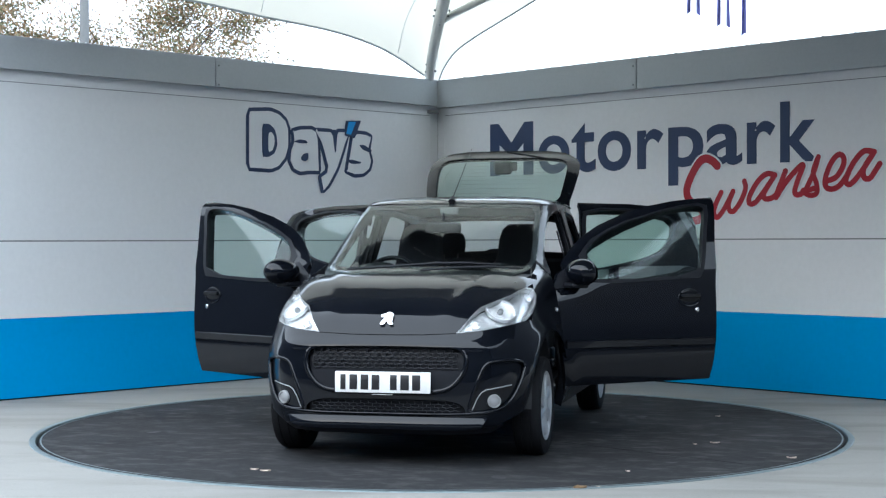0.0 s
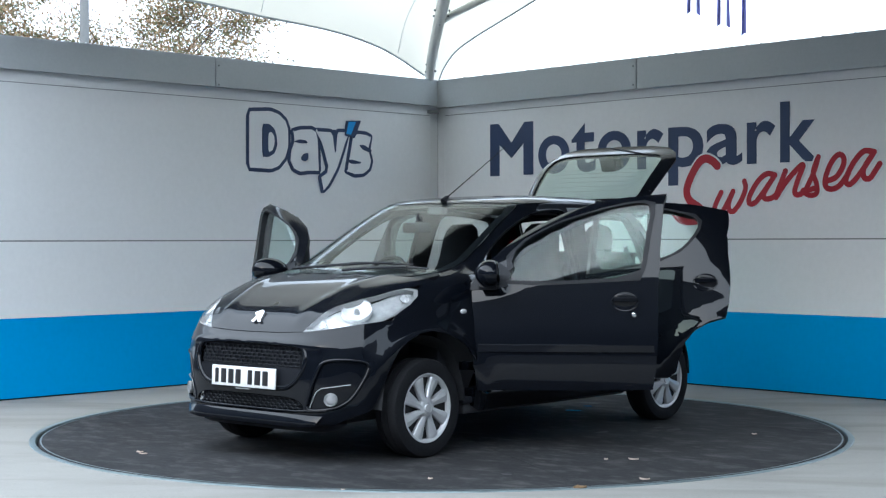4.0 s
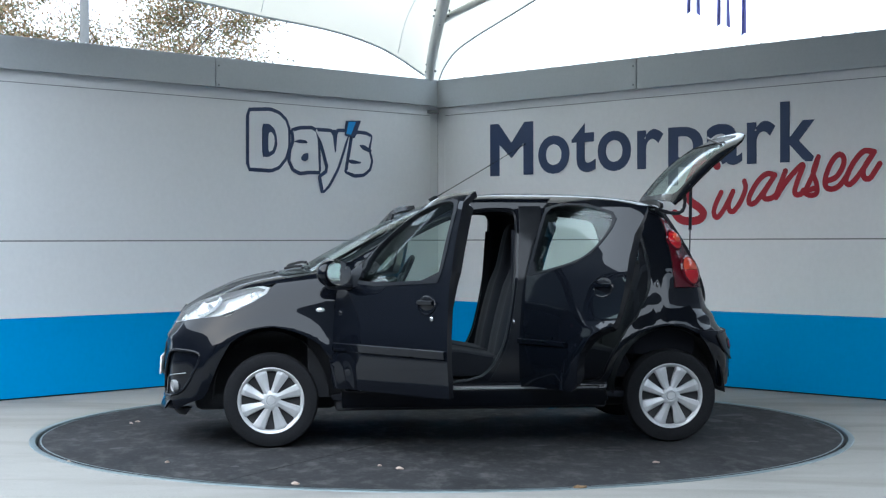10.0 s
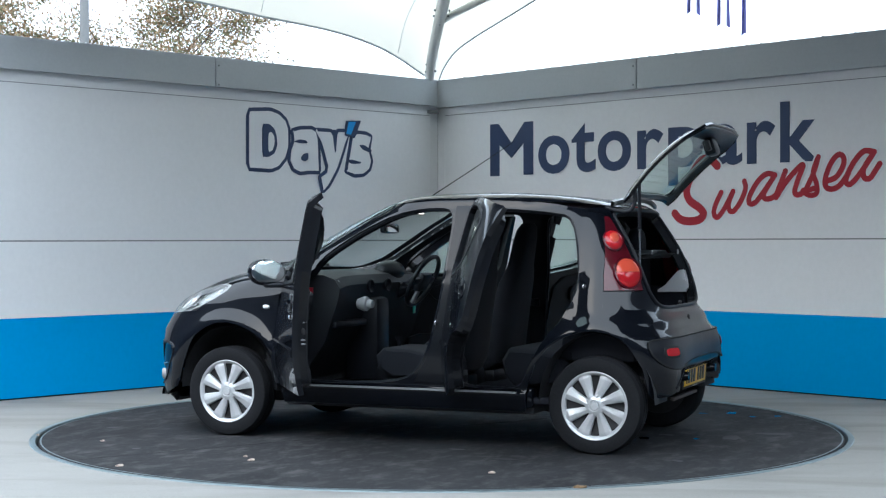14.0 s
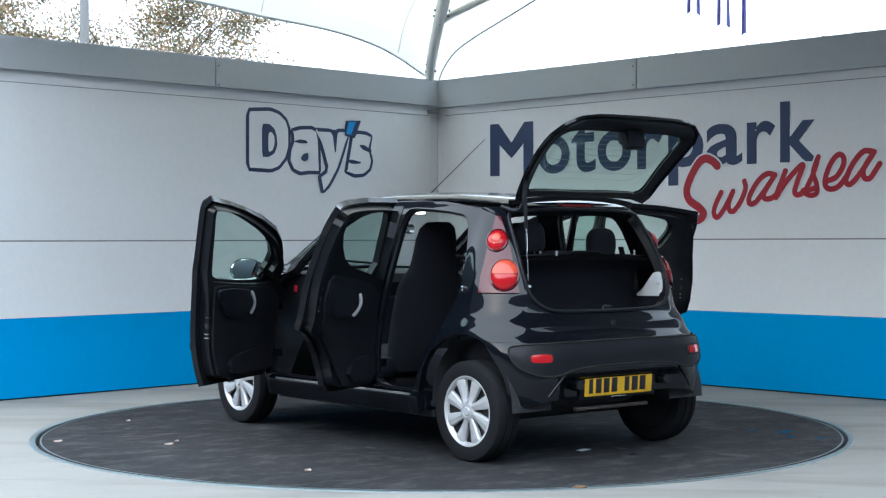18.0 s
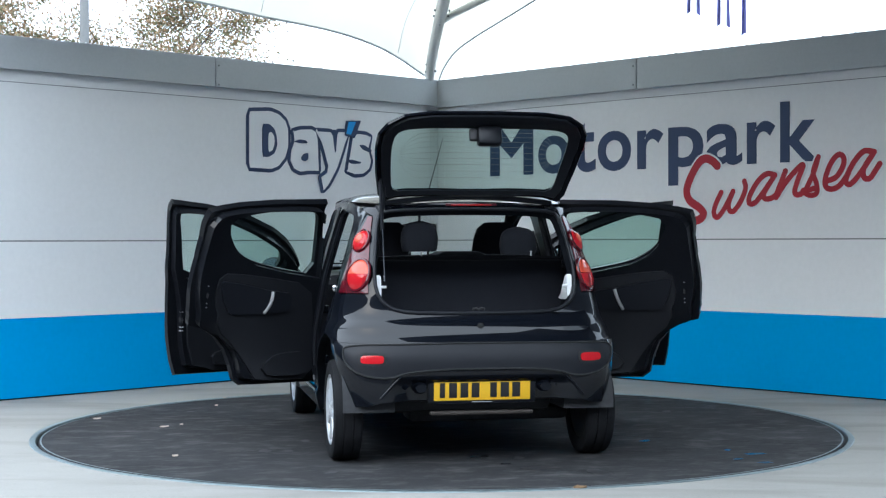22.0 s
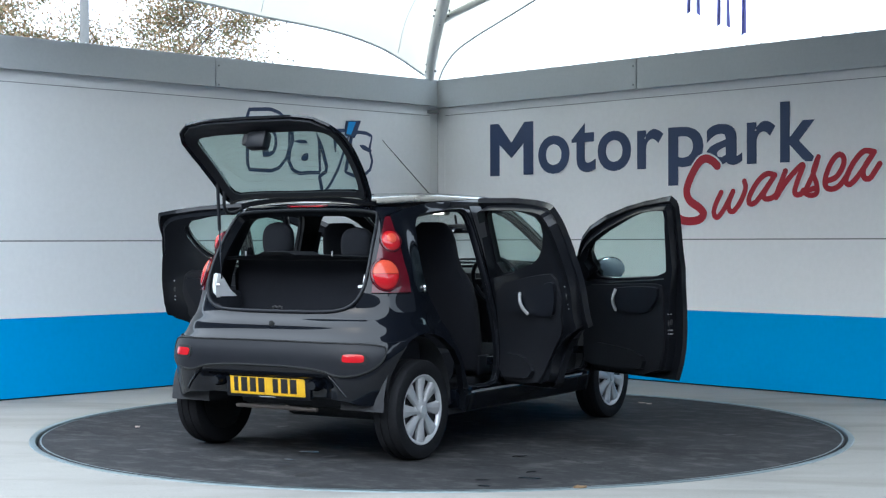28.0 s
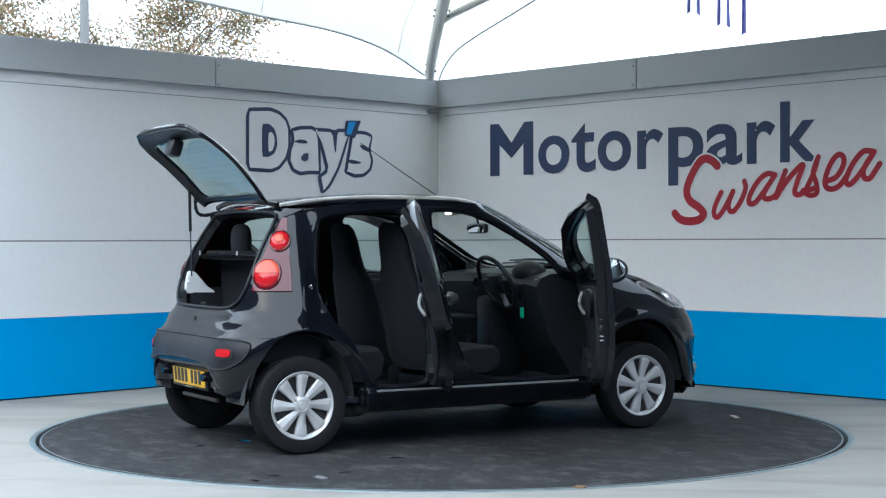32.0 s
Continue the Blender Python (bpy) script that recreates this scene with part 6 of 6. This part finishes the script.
for x, y, turn in ((0.688, -1.17, 22.5), (-0.688, -1.17, 12), (0.694, 1.17, 23.5), (-0.694, 1.17, 0)):
    wm = Matrix.Translation((x, y, 0.272)) @ pose(0, 0, 0, turn, 0, 0) @ (Matrix.Identity(4) if x > 0 else pose(0, 0, 0, 0, 0, 180))
    w = part("wheel", drum_me, parent=car, label="road wheel with a silver eight-spoke trim")
    w.matrix_local = wm
    part("tyre", tyre_me, parent=w, label="black road tyre")
    part("trim_ring", ring_me, parent=w)
    part("trim_centre", centre_me, parent=w)
    for i in range(SPOKES):
        s = part("trim_spoke", spoke_me, parent=w)
        s.matrix_local = pose(0, 0, 0, 360 / SPOKES * i, 0, 0)
# wheel housings and underside
for x0 in (0.46, -0.46):
    for y in (-1.17, 1.17):
        v, f = [], []
        for i in range(17):
            a = math.pi * (i / 16)
            for xx in (x0, math.copysign(0.735, x0)):
                v.append((xx, y + 0.335 * math.cos(a), 0.285 + 0.385 * math.sin(a)))
        for i in range(16):
            f.append((i * 2, i * 2 + 1, i * 2 + 3, i * 2 + 2))
        f.append(tuple(range(0, 34, 2)))
        part("wheel_housing", mesh_of("wheel_housing", v, f, M_UNDER, True), parent=car)
bm = box((-0.70, -0.80, 0.20), (0.70, 0.80, 0.265), 0.02)
add_box(bm, (-0.46, -1.62, 0.19), (0.46, -0.78, 0.66), 0.04)
add_box(bm, (-0.46, 0.78, 0.25), (0.46, 1.24, 0.36), 0.04)
add_box(bm, (-0.60, 1.22, 0.33), (0.60, 1.46, 0.42), 0.04)
add_box(bm, (-0.62, 0.70, 0.17), (0.30, 1.0, 0.25), 0.03)
part("underbody", bm, M_UNDER, car)

# ---- cabin ----
part("cabin_floor", box((-0.715, -0.82, 0.262), (0.715, 1.0, 0.300), 0.01), M_CARPET, car)
for sx in (1, -1):
    part("sill_inner", box((sx * 0.70 - 0.05, -0.74, 0.24), (sx * 0.70 + 0.05, 0.80, 0.352), 0.015), M_PAINT, car)
    part("boot_side", box((sx * 0.575 - 0.06, 0.98, 0.50), (sx * 0.575 + 0.035, 1.36, 0.90), 0.03), M_CARPET, car)
    prof = [(1.392, 0.865), (1.388, 0.92), (1.365, 1.005), (1.325, 1.00), (1.235, 0.90), (1.19, 0.875), (1.19, 0.862)]
    k = len(prof)
    bm = bmesh.new()
    o = [bm.verts.new((sx * (0.530 + dx), y, z)) for dx in (-0.018, 0.018) for y, z in prof]
    for q in [tuple(range(k)), tuple(range(k, 2 * k))[::-1]] + [(i, i + k, (i + 1) % k + k, (i + 1) % k) for i in range(k)]:
        bm.faces.new([o[t] for t in q])
    bmesh.ops.recalc_face_normals(bm, faces=bm.faces[:])
    bmesh.ops.bevel(bm, geom=bm.edges[:], offset=0.006, segments=2, affect="EDGES")
    add_box(bm, (sx * 0.500 - 0.016, 1.366, 0.934), (sx * 0.500 + 0.016, 1.380, 0.948), 0.004)
    part("boot_side_trim", bm, M_PALE, car, "pale grey boot corner trim with a peg")
part("boot_backboard", box((-0.545, 1.128, 0.62), (0.545, 1.142, 1.098), 0.006), M_CARPET, car, "black carpeted back of the bench")
v, f = tube([(-0.034, 1.462, 0.796), (-0.031, 1.464, 0.824), (-0.012, 1.464, 0.828), (0.000, 1.464, 0.818), (0.012, 1.464, 0.828), (0.028, 1.464, 0.824), (0.031, 1.462, 0.796)], 0.006, 8)
part("hatch_striker", mesh_of("hatch_striker", v, f, M_STEEL, True), parent=car, label="bright latch loop on the boot sill")
part("boot_floor", box((-0.55, 0.95, 0.60), (0.55, 1.44, 0.64), 0.01), M_CARPET, car)
top = [(-0.525, 1.098), (-0.30, 1.108), (-0.06, 1.113), (-0.02, 1.130), (0.17, 1.131), (0.21, 1.113), (0.32, 1.109), (0.525, 1.100), (0.525, 1.078), (-0.525, 1.078)]
bm = bmesh.new()
rows = [[bm.verts.new((x, y - 0.10 * (x / 0.53) ** 4 * (y > 1.3), z)) for x, z in top] for y in (1.146, 1.376)]
bm.faces.new(rows[0])
bm.faces.new(rows[1][::-1])
for i in range(len(top)):
    q = (i + 1) % len(top)
    bm.faces.new((rows[0][i], rows[0][q], rows[1][q], rows[1][i]))
bmesh.ops.recalc_face_normals(bm, faces=bm.faces[:])
bmesh.ops.bevel(bm, geom=bm.edges[:], offset=0.004, segments=2, affect="EDGES")
shelf = part("parcel_shelf", bm, M_DARK, car, "black parcel shelf behind the bench")
for x in (0.294, -0.310):
    part("shelf_pin", box((x - 0.004, 1.370, 1.104), (x + 0.004, 1.379, 1.132), 0.002), M_GREYTRIM, shelf)
prof = [(-1.02, 0.985), (-0.80, 1.005), (-0.62, 1.0), (-0.535, 0.975), (-0.500, 0.92), (-0.515, 0.84), (-0.56, 0.72), (-0.60, 0.60), (-0.70, 0.46), (-0.80, 0.30), (-1.0, 0.30)]
v, f = [], []
xs = np.linspace(-0.655, 0.655, 9)
for x in xs:
    for y, z in prof:
        k = (abs(x) / 0.655) ** 4
        v.append((x * (0.96 if z > 0.98 else 1.0), y + 0.05 * k - 0.0, z - 0.02 * k))
m = len(prof)
for i in range(8):
    for k in range(m):
        q = (k + 1) % m
        f.append((i * m + k, i * m + q, (i + 1) * m + q, (i + 1) * m + k))
f += [tuple(range(m)), tuple(range(8 * m, 9 * m))[::-1]]
dash = part("dashboard", mesh_of("dashboard", v, f, M_DARK, True), parent=car, label="black moulded dashboard")
bm = bmesh.new()
bmesh.ops.create_uvsphere(bm, u_segments=20, v_segments=12, radius=1.0, matrix=Matrix.Translation((-0.36, -0.585, 0.985)) @ Matrix.Diagonal((0.15, 0.09, 0.075, 1)))
part("instrument_pod", bm, M_DARK, dash)
for x in (0.60, -0.60, 0.13, -0.13):
    v, f = revolve([(0.0, 0.038), (0.012, 0.046), (0.016, 0.040), (0.004, 0.030), (-0.01, 0.0)], 24, "y")
    part("air_vent", mesh_of("air_vent", [(x + p, -0.502 + q, 0.905 + r) for p, q, r in v], f, M_GREYTRIM if abs(x) > 0.3 else M_TRIM, True), parent=dash, label="round air vent with a silver ring")
part("centre_console", box((-0.10, -0.70, 0.30), (0.10, -0.46, 0.83), 0.035), M_TRIM, dash)
part("gear_tunnel", box((-0.10, -0.50, 0.28), (0.10, 0.20, 0.40), 0.03), M_DARK, car)
v, f = tube([(0, -0.33, 0.38), (0, -0.35, 0.52), (0, -0.36, 0.58)], 0.02, 10, [0.035, 0.010, 0.024])
part("gear_lever", mesh_of("gear_lever", v, f, M_TRIM, True), parent=car)
v, f = revolve([(-0.05, 0.0), (-0.05, 0.030), (-0.01, 0.046), (0.012, 0.044), (0.02, 0.030), (0.05, 0.024), (0.056, 0.0)], 20, "y")
part("heater_knob", mesh_of("heater_knob", [(0.36 + a, -0.42 + b, 0.80 + c) for a, b, c in v], f, M_GREYTRIM, True), parent=dash, label="pale grey round control")
part("glovebox_shelf", box((0.16, -0.60, 0.66), (0.60, -0.50, 0.70), 0.015), M_TRIM, dash)
part("dash_label", box((0.655, -0.66, 0.868), (0.662, -0.628, 0.908), 0.002), M_CRIMSON, dash, "small red warning label")
# steering wheel, tilted
sw = Matrix.Translation((-0.36, -0.345, 0.925)) @ pose(0, 0, 0, -28, 0, 0)
v, f = [], []
for i in range(40):
    a = 2 * math.pi * i / 40
    for k in range(10):
        w = 2 * math.pi * k / 10
        r = 0.178 + 0.015 * math.cos(w)
        v.append(sw @ Vector((r * math.cos(a), 0.015 * math.sin(w), r * math.sin(a))))
for i in range(40):
    for k in range(10):
        f.append((i * 10 + k, ((i + 1) % 40) * 10 + k, ((i + 1) % 40) * 10 + (k + 1) % 10, i * 10 + (k + 1) % 10))
steer = part("steering_wheel", mesh_of("steering_wheel", v, f, M_TRIM, True), parent=car, label="black three-spoke steering wheel")
part("airbag_boss", box((-0.075, -0.02, -0.075), (0.075, 0.025, 0.06), 0.03, sw), M_TRIM, steer)
for ang in (0, 180, 270):
    part("wheel_spoke", box((0.05, -0.012, -0.022), (0.172, 0.010, 0.022), 0.008, sw @ pose(0, 0, 0, 0, -ang, 0)), M_TRIM if ang != 270 else M_GREYTRIM, steer)
v, f = tube([sw @ Vector((0, -0.02, 0)), (-0.36, -0.60, 0.80)], 0.035, 10)
part("steering_column", mesh_of("steering_column", v, f, M_TRIM, True), parent=steer)
for sx in (-1, 1):
    v, f = tube([(-0.36, -0.44, 0.885), (-0.36 + sx * 0.17, -0.425, 0.915)], 0.008, 8)
    part("column_stalk", mesh_of("column_stalk", v, f, M_TRIM, True), parent=steer)
v, f = tube([(-0.47, -0.47, 0.845), (-0.475, -0.46, 0.80), (-0.475, -0.455, 0.765)], 0.002, 6)
part("key_ring", mesh_of("key_ring", v, f, M_CHROME, True), parent=steer)
part("key_tag", box((-0.493, -0.462, 0.705), (-0.455, -0.456, 0.770), 0.004), M_GREENTAG, steer, "green plastic key tag")


def cushion(profile, x0, x1, crown, parent, name, label=""):
    """A padded block: a side profile of (y, z), drawn across from x0 to x1, fuller in the middle."""
    v, f = [], []
    cy, cz = sum(p[0] for p in profile) / len(profile), sum(p[1] for p in profile) / len(profile)
    n = len(profile)
    st = (0.0, 0.03, 0.10, 0.25, 0.5, 0.75, 0.90, 0.97, 1.0)
    for t in st:
        k = {0.0: 0.80, 1.0: 0.80, 0.03: 0.93, 0.97: 0.93}.get(t, 1.0)
        g = 1.0 - crown * (math.cos(2 * math.pi * (t - 0.5)) * 0.5 + 0.5) * 0.35
        for y, z in profile:
            v.append((x0 + (x1 - x0) * t, cy + (y - cy) * k * g, cz + (z - cz) * k * (1 if crown < 0.5 else 1)))
    for i in range(len(st) - 1):
        for q in range(n):
            w = (q + 1) % n
            f.append((i * n + q, i * n + w, (i + 1) * n + w, (i + 1) * n + q))
    f += [tuple(range(n)), tuple(range((len(st) - 1) * n, len(st) * n))[::-1]]
    return part(name, mesh_of(name, v, f, M_CLOTH, True), parent=parent, label=label)


def tapered_back(cx, parent):
    """A tall seat back with the head restraint moulded in."""
    v, f = [], []
    st = [(0.40, 0.20, 0.225, 0.09), (0.48, 0.235, 0.235, 0.095), (0.62, 0.255, 0.240, 0.090), (0.78, 0.285, 0.238, 0.080), (0.92, 0.315, 0.225, 0.070), (0.985, 0.335, 0.195, 0.062), (1.03, 0.345, 0.165, 0.056), (1.10, 0.360, 0.150, 0.055),
          (1.20, 0.378, 0.140, 0.052), (1.262, 0.390, 0.122, 0.045), (1.295, 0.396, 0.082, 0.028)]
    K = 20
    for z, y, hw, th in st:
        for k in range(K):
            a = 2 * math.pi * k / K
            c, s = math.cos(a), math.sin(a)
            q = (abs(c) ** 3.2 + abs(s) ** 3.2) ** (-1 / 3.2)
            front = th * q * s
            if s < 0:
                front *= 1 - 0.35 * math.exp(-(c * q / 0.45) ** 2)
            v.append((cx + hw * q * c, y + front, z + 0.15 * front))
    n = len(st)
    for i in range(n - 1):
        for k in range(K):
            w = (k + 1) % K
            f.append((i * K + k, i * K + w, (i + 1) * K + w, (i + 1) * K + k))
    f += [tuple(range(K))[::-1], tuple(range((n - 1) * K, n * K))]
    return part("backrest", mesh_of("backrest", v, f, M_CLOTH, True), parent=parent)


for cx in (0.338, -0.338):
    seat = cushion([(-0.26, 0.42), (-0.27, 0.50), (-0.22, 0.545), (-0.05, 0.540), (0.18, 0.500), (0.26, 0.50), (0.28, 0.42), (0.20, 0.37), (-0.18, 0.37)], cx - 0.235, cx + 0.235, 0.2, car, "front_seat", "black cloth front seat with a built-in headrest")
    tapered_back(cx, seat)
    part("seat_rail", box((cx - 0.20, -0.22, 0.295), (cx + 0.20, 0.24, 0.375), 0.02), M_DARK, seat)
    part("recliner_cover", box((cx + math.copysign(0.235, cx) - 0.012, 0.14, 0.38), (cx + math.copysign(0.235, cx) + 0.012, 0.27, 0.50), 0.012), M_TRIM, seat)
bench = cushion([(0.56, 0.40), (0.54, 0.50), (0.58, 0.565), (0.75, 0.56), (0.95, 0.52), (1.0, 0.42), (0.95, 0.36), (0.62, 0.34)], -0.60, 0.60, 0.1, car, "rear_bench", "black cloth rear bench")
for x0, x1 in ((-0.60, -0.005), (0.005, 0.60)):
    cushion([(0.90, 0.50), (0.93, 0.70), (1.005, 0.95), (1.04, 1.04), (1.085, 1.062), (1.125, 1.04), (1.11, 0.85), (1.05, 0.60), (1.00, 0.48)], x0, x1, 0.15, bench, "bench_back")
for cx, low, high in ((0.262, 1.128, 1.300), (-0.298, 1.104, 1.266)):     # one pulled up, one pushed down
    vs, fs = [], []
    for i in range(13):
        t = i / 12
        z = low + (high - low) * t
        w = max(0.012, (1 - t ** 5) ** 0.5 * (1 - 0.12 * (1 - t) ** 8))
        for k in range(20):
            a = 2 * math.pi * k / 20
            q = (abs(math.cos(a)) ** 3 + abs(math.sin(a)) ** 3) ** (-1 / 3)
            vs.append((cx + 0.104 * w * q * math.cos(a), 1.118 + 0.048 * (0.5 + 0.5 * w) * (w ** 0.5) * q * math.sin(a), z))
    fs = [(i * 20 + k, i * 20 + (k + 1) % 20, (i + 1) * 20 + (k + 1) % 20, (i + 1) * 20 + k) for i in range(12) for k in range(20)] + [tuple(range(20))[::-1], tuple(range(240, 260))]
    hr = part("head_restraint", mesh_of("head_restraint", vs, fs, M_CLOTH, True), parent=bench)
    for dx in (-0.05, 0.05):
        v, f = tube([(cx + dx, 1.095, 1.04), (cx + dx, 1.116, low + 0.03)], 0.006, 8)
        part("restraint_post", mesh_of("restraint_post", v, f, M_CHROME, True), parent=hr)
# inside mirror, sun visors, lamp, pillar trims, belts
part("inside_mirror", box((-0.115, -0.44, 1.235), (0.115, -0.405, 1.300), 0.02), M_TRIM, car)
part("inside_mirror_glass", box((-0.105, -0.404, 1.242), (0.105, -0.402, 1.293), 0.001), M_MIRROR, car)
v, f = tube([(0, -0.425, 1.30), (0, -0.41, 1.355)], 0.008, 8)
part("mirror_stalk", mesh_of("mirror_stalk", v, f, M_TRIM, True), parent=car)
cabin_lamp = part("cabin_lamp", box((-0.060, -0.255, 1.352), (0.060, -0.205, 1.395), 0.008), M_LINING, car, "roof lamp housing by the mirror")
part("lamp_lens", box((-0.040, -0.2055, 1.356), (0.040, -0.198, 1.384), 0.003), M_LIT, cabin_lamp, "lit roof lamp lens")
for mir in (False, True):
    panel("pillar_trim", car, M_LINING, SCREEN_EDGE + [sd(0.02, 1.400), sd(-0.12, 1.365), sd(-0.32, 1.280), sd(-0.47, 1.190), sd(-0.61, 1.085), sd(-0.78, 0.975)], off=-0.054, thick=0.012, cell=0.05, mirror=mir, label="grey windscreen pillar trim")
    for nm, y0, z0, y1, z1 in (("front_belt", 0.27, 1.27, 0.24, 0.45), ("rear_belt", 1.09, 1.20, 1.02, 0.62)):
        pts = [on_flank(y0 + (y1 - y0) * t, z0 + (z1 - z0) * t, -0.075 if "front" in nm else -0.14)[0] for t in np.linspace(0, 1, 6)]
        bm = bmesh.new()
        row = [(bm.verts.new(p + Vector((0, -0.022, 0))), bm.verts.new(p + Vector((0, 0.022, 0))), bm.verts.new(p + Vector((-0.003, 0.022, 0))), bm.verts.new(p + Vector((-0.003, -0.022, 0)))) for p in pts]
        for a, b in zip(row, row[1:]):
            for k in range(4):
                bm.faces.new((a[k], a[(k + 1) % 4], b[(k + 1) % 4], b[k]))
        bmesh.ops.recalc_face_normals(bm, faces=bm.faces[:])
        part(nm, placed(bm, None, mir), M_CLOTH, car)
    ph, z = sd(0.155, 0.77)
    part("striker", blob(0.232, 0.715, -0.006, 0.006, 0.020, 0.016, None, mir, 10), M_CHROME, car)
    part("rear_striker", blob(1.10, 0.93, -0.006, 0.006, 0.018, 0.014, None, mir, 10), M_CHROME, car)

# wipers, aerial, badge, fog lamps
for pts in ([(-0.42, -1.055, 1.012), (-0.15, -1.03, 1.028), (0.10, -0.97, 1.045), (0.30, -0.945, 1.045)], [(0.02, -1.07, 1.005), (0.22, -1.02, 1.02), (0.44, -0.975, 1.025)]):
    v, f = tube([Vector(q) + Vector((0, -0.016, 0.014)) for q in pts], 0.009, 6)
    wp = part("wiper_arm", mesh_of("wiper_arm", v, f, M_TRIM, True), parent=car)
    v, f = tube([Vector(q) + Vector((-0.06, -0.012, 0.012)) for q in pts[1:]] + [Vector(pts[-1]) + Vector((0.16, -0.008, 0.006))], 0.006, 6)
    part("wiper_blade", mesh_of("wiper_blade", v, f, M_TRIM, True), parent=wp)
v, f = tube([(0, -0.175, 1.432), (0, -0.145, 1.460), (0, -0.13, 1.468)], 0.016, 10, [0.024, 0.014, 0.006])
ab = part("aerial_base", mesh_of("aerial_base", v, f, M_TRIM, True), parent=car)
v, f = tube([(0, -0.14, 1.462), (0, 0.12, 1.615), (0, 0.43, 1.800)], 0.003, 6, [0.0035, 0.0028, 0.0018])
part("aerial_rod", mesh_of("aerial_rod", v, f, M_TRIM, True), parent=ab, label="thin black roof aerial")
# plain bright emblem on the bonnet's nose
emblem = rounded([(-0.044, 0.0), (-0.016, 0.0), (-0.004, 0.030), (0.012, 0.002), (0.042, 0.0), (0.030, 0.020), (0.032, 0.052), (0.034, 0.082), (0.006, 0.095), (-0.018, 0.080), (-0.044, 0.072), (-0.040, 0.056), (-0.016, 0.054), (-0.034, 0.026)], 0.2, 1)
em = Matrix.Translation((-0.004, -1.724, 0.735)) @ pose(0, 0, 0, -34, 0, 0) @ Matrix.Diagonal((0.9, 1, 0.84, 1))
v, f = flat_plate(emblem, lambda u, w, d: em @ Vector((u, -0.016 - d * 0.0 + (0.012 if d == 0 else 0), w)), 0.01)
part("emblem", mesh_of("emblem", v, f, M_CHROME), parent=car, label="bright plain metal emblem")
for mir in (False, True):
    fo = FOG
    fb = panel("fog_housing", car, M_PAINT, fo, arc="nose", cell=0.03, off=-0.014, thick=0.012, mirror=mir, label="black fog lamp housing")
    sx = -1 if mir else 1
    ph, zz = fr(0.580, 0.348)
    n = Vector(shell_normal(np.array([ph]), np.array([zz]))[0])
    aim = (n + Vector((0, -0.5, 0))).normalized()
    m = Matrix.Translation(Vector(shell(ph, zz)) - n * 0.002) @ aim.to_track_quat("Z", "Y").to_matrix().to_4x4()
    v, f = revolve([(0.006, 0.0), (0.005, 0.012), (0.001, 0.022), (-0.003, 0.028), (0.006, 0.031), (0.004, 0.035), (-0.02, 0.036)], 24, "z")
    v = np.array([(m @ Vector(q))[:] for q in v]) * np.array([sx, 1, 1])
    part("fog_lamp", mesh_of("fog_lamp", v, f if sx > 0 else [q[::-1] for q in f], M_GREYTRIM, True), parent=fb, label="round clear fog lamp")
    pts = []
    for x, z in ((0.470, 0.303), (0.494, 0.358), (0.515, 0.392), (0.540, 0.408), (0.60, 0.418), (0.660, 0.428)):
        ph, zz = fr(x, z)
        q = shell(ph, zz) + shell_normal(np.array([ph]), np.array([zz]))[0] * -0.007
        pts.append(q * np.array([sx, 1, 1]))
    v, f = tube(pts, 0.003, 6)
    part("fog_trim", mesh_of("fog_trim", v, f, M_GREYTRIM, True), parent=fb, label="thin bright trim line")


# ---- what turns ----
TURN_START, TURN_RATE = -13.163, -7.1079     # degrees, degrees a second


def motions():
    stops = [i * 0.5 for i in range(65)]
    walk(turntable, [(t, pose(0, 0, 0, 0, 0, TURN_START + TURN_RATE * t)) for t in stops])
    walk(car, [(t, pose(0, 0, 0, 0, 0, TURN_START + TURN_RATE * t) @ Matrix.Translation((*CAR_AT, 0.0))) for t in stops])
    for bit in litter:
        at = bit.matrix_basis.copy()
        walk(bit, [(t, pose(0, 0, 0, 0, 0, TURN_RATE * t) @ at) for t in stops])


motions()
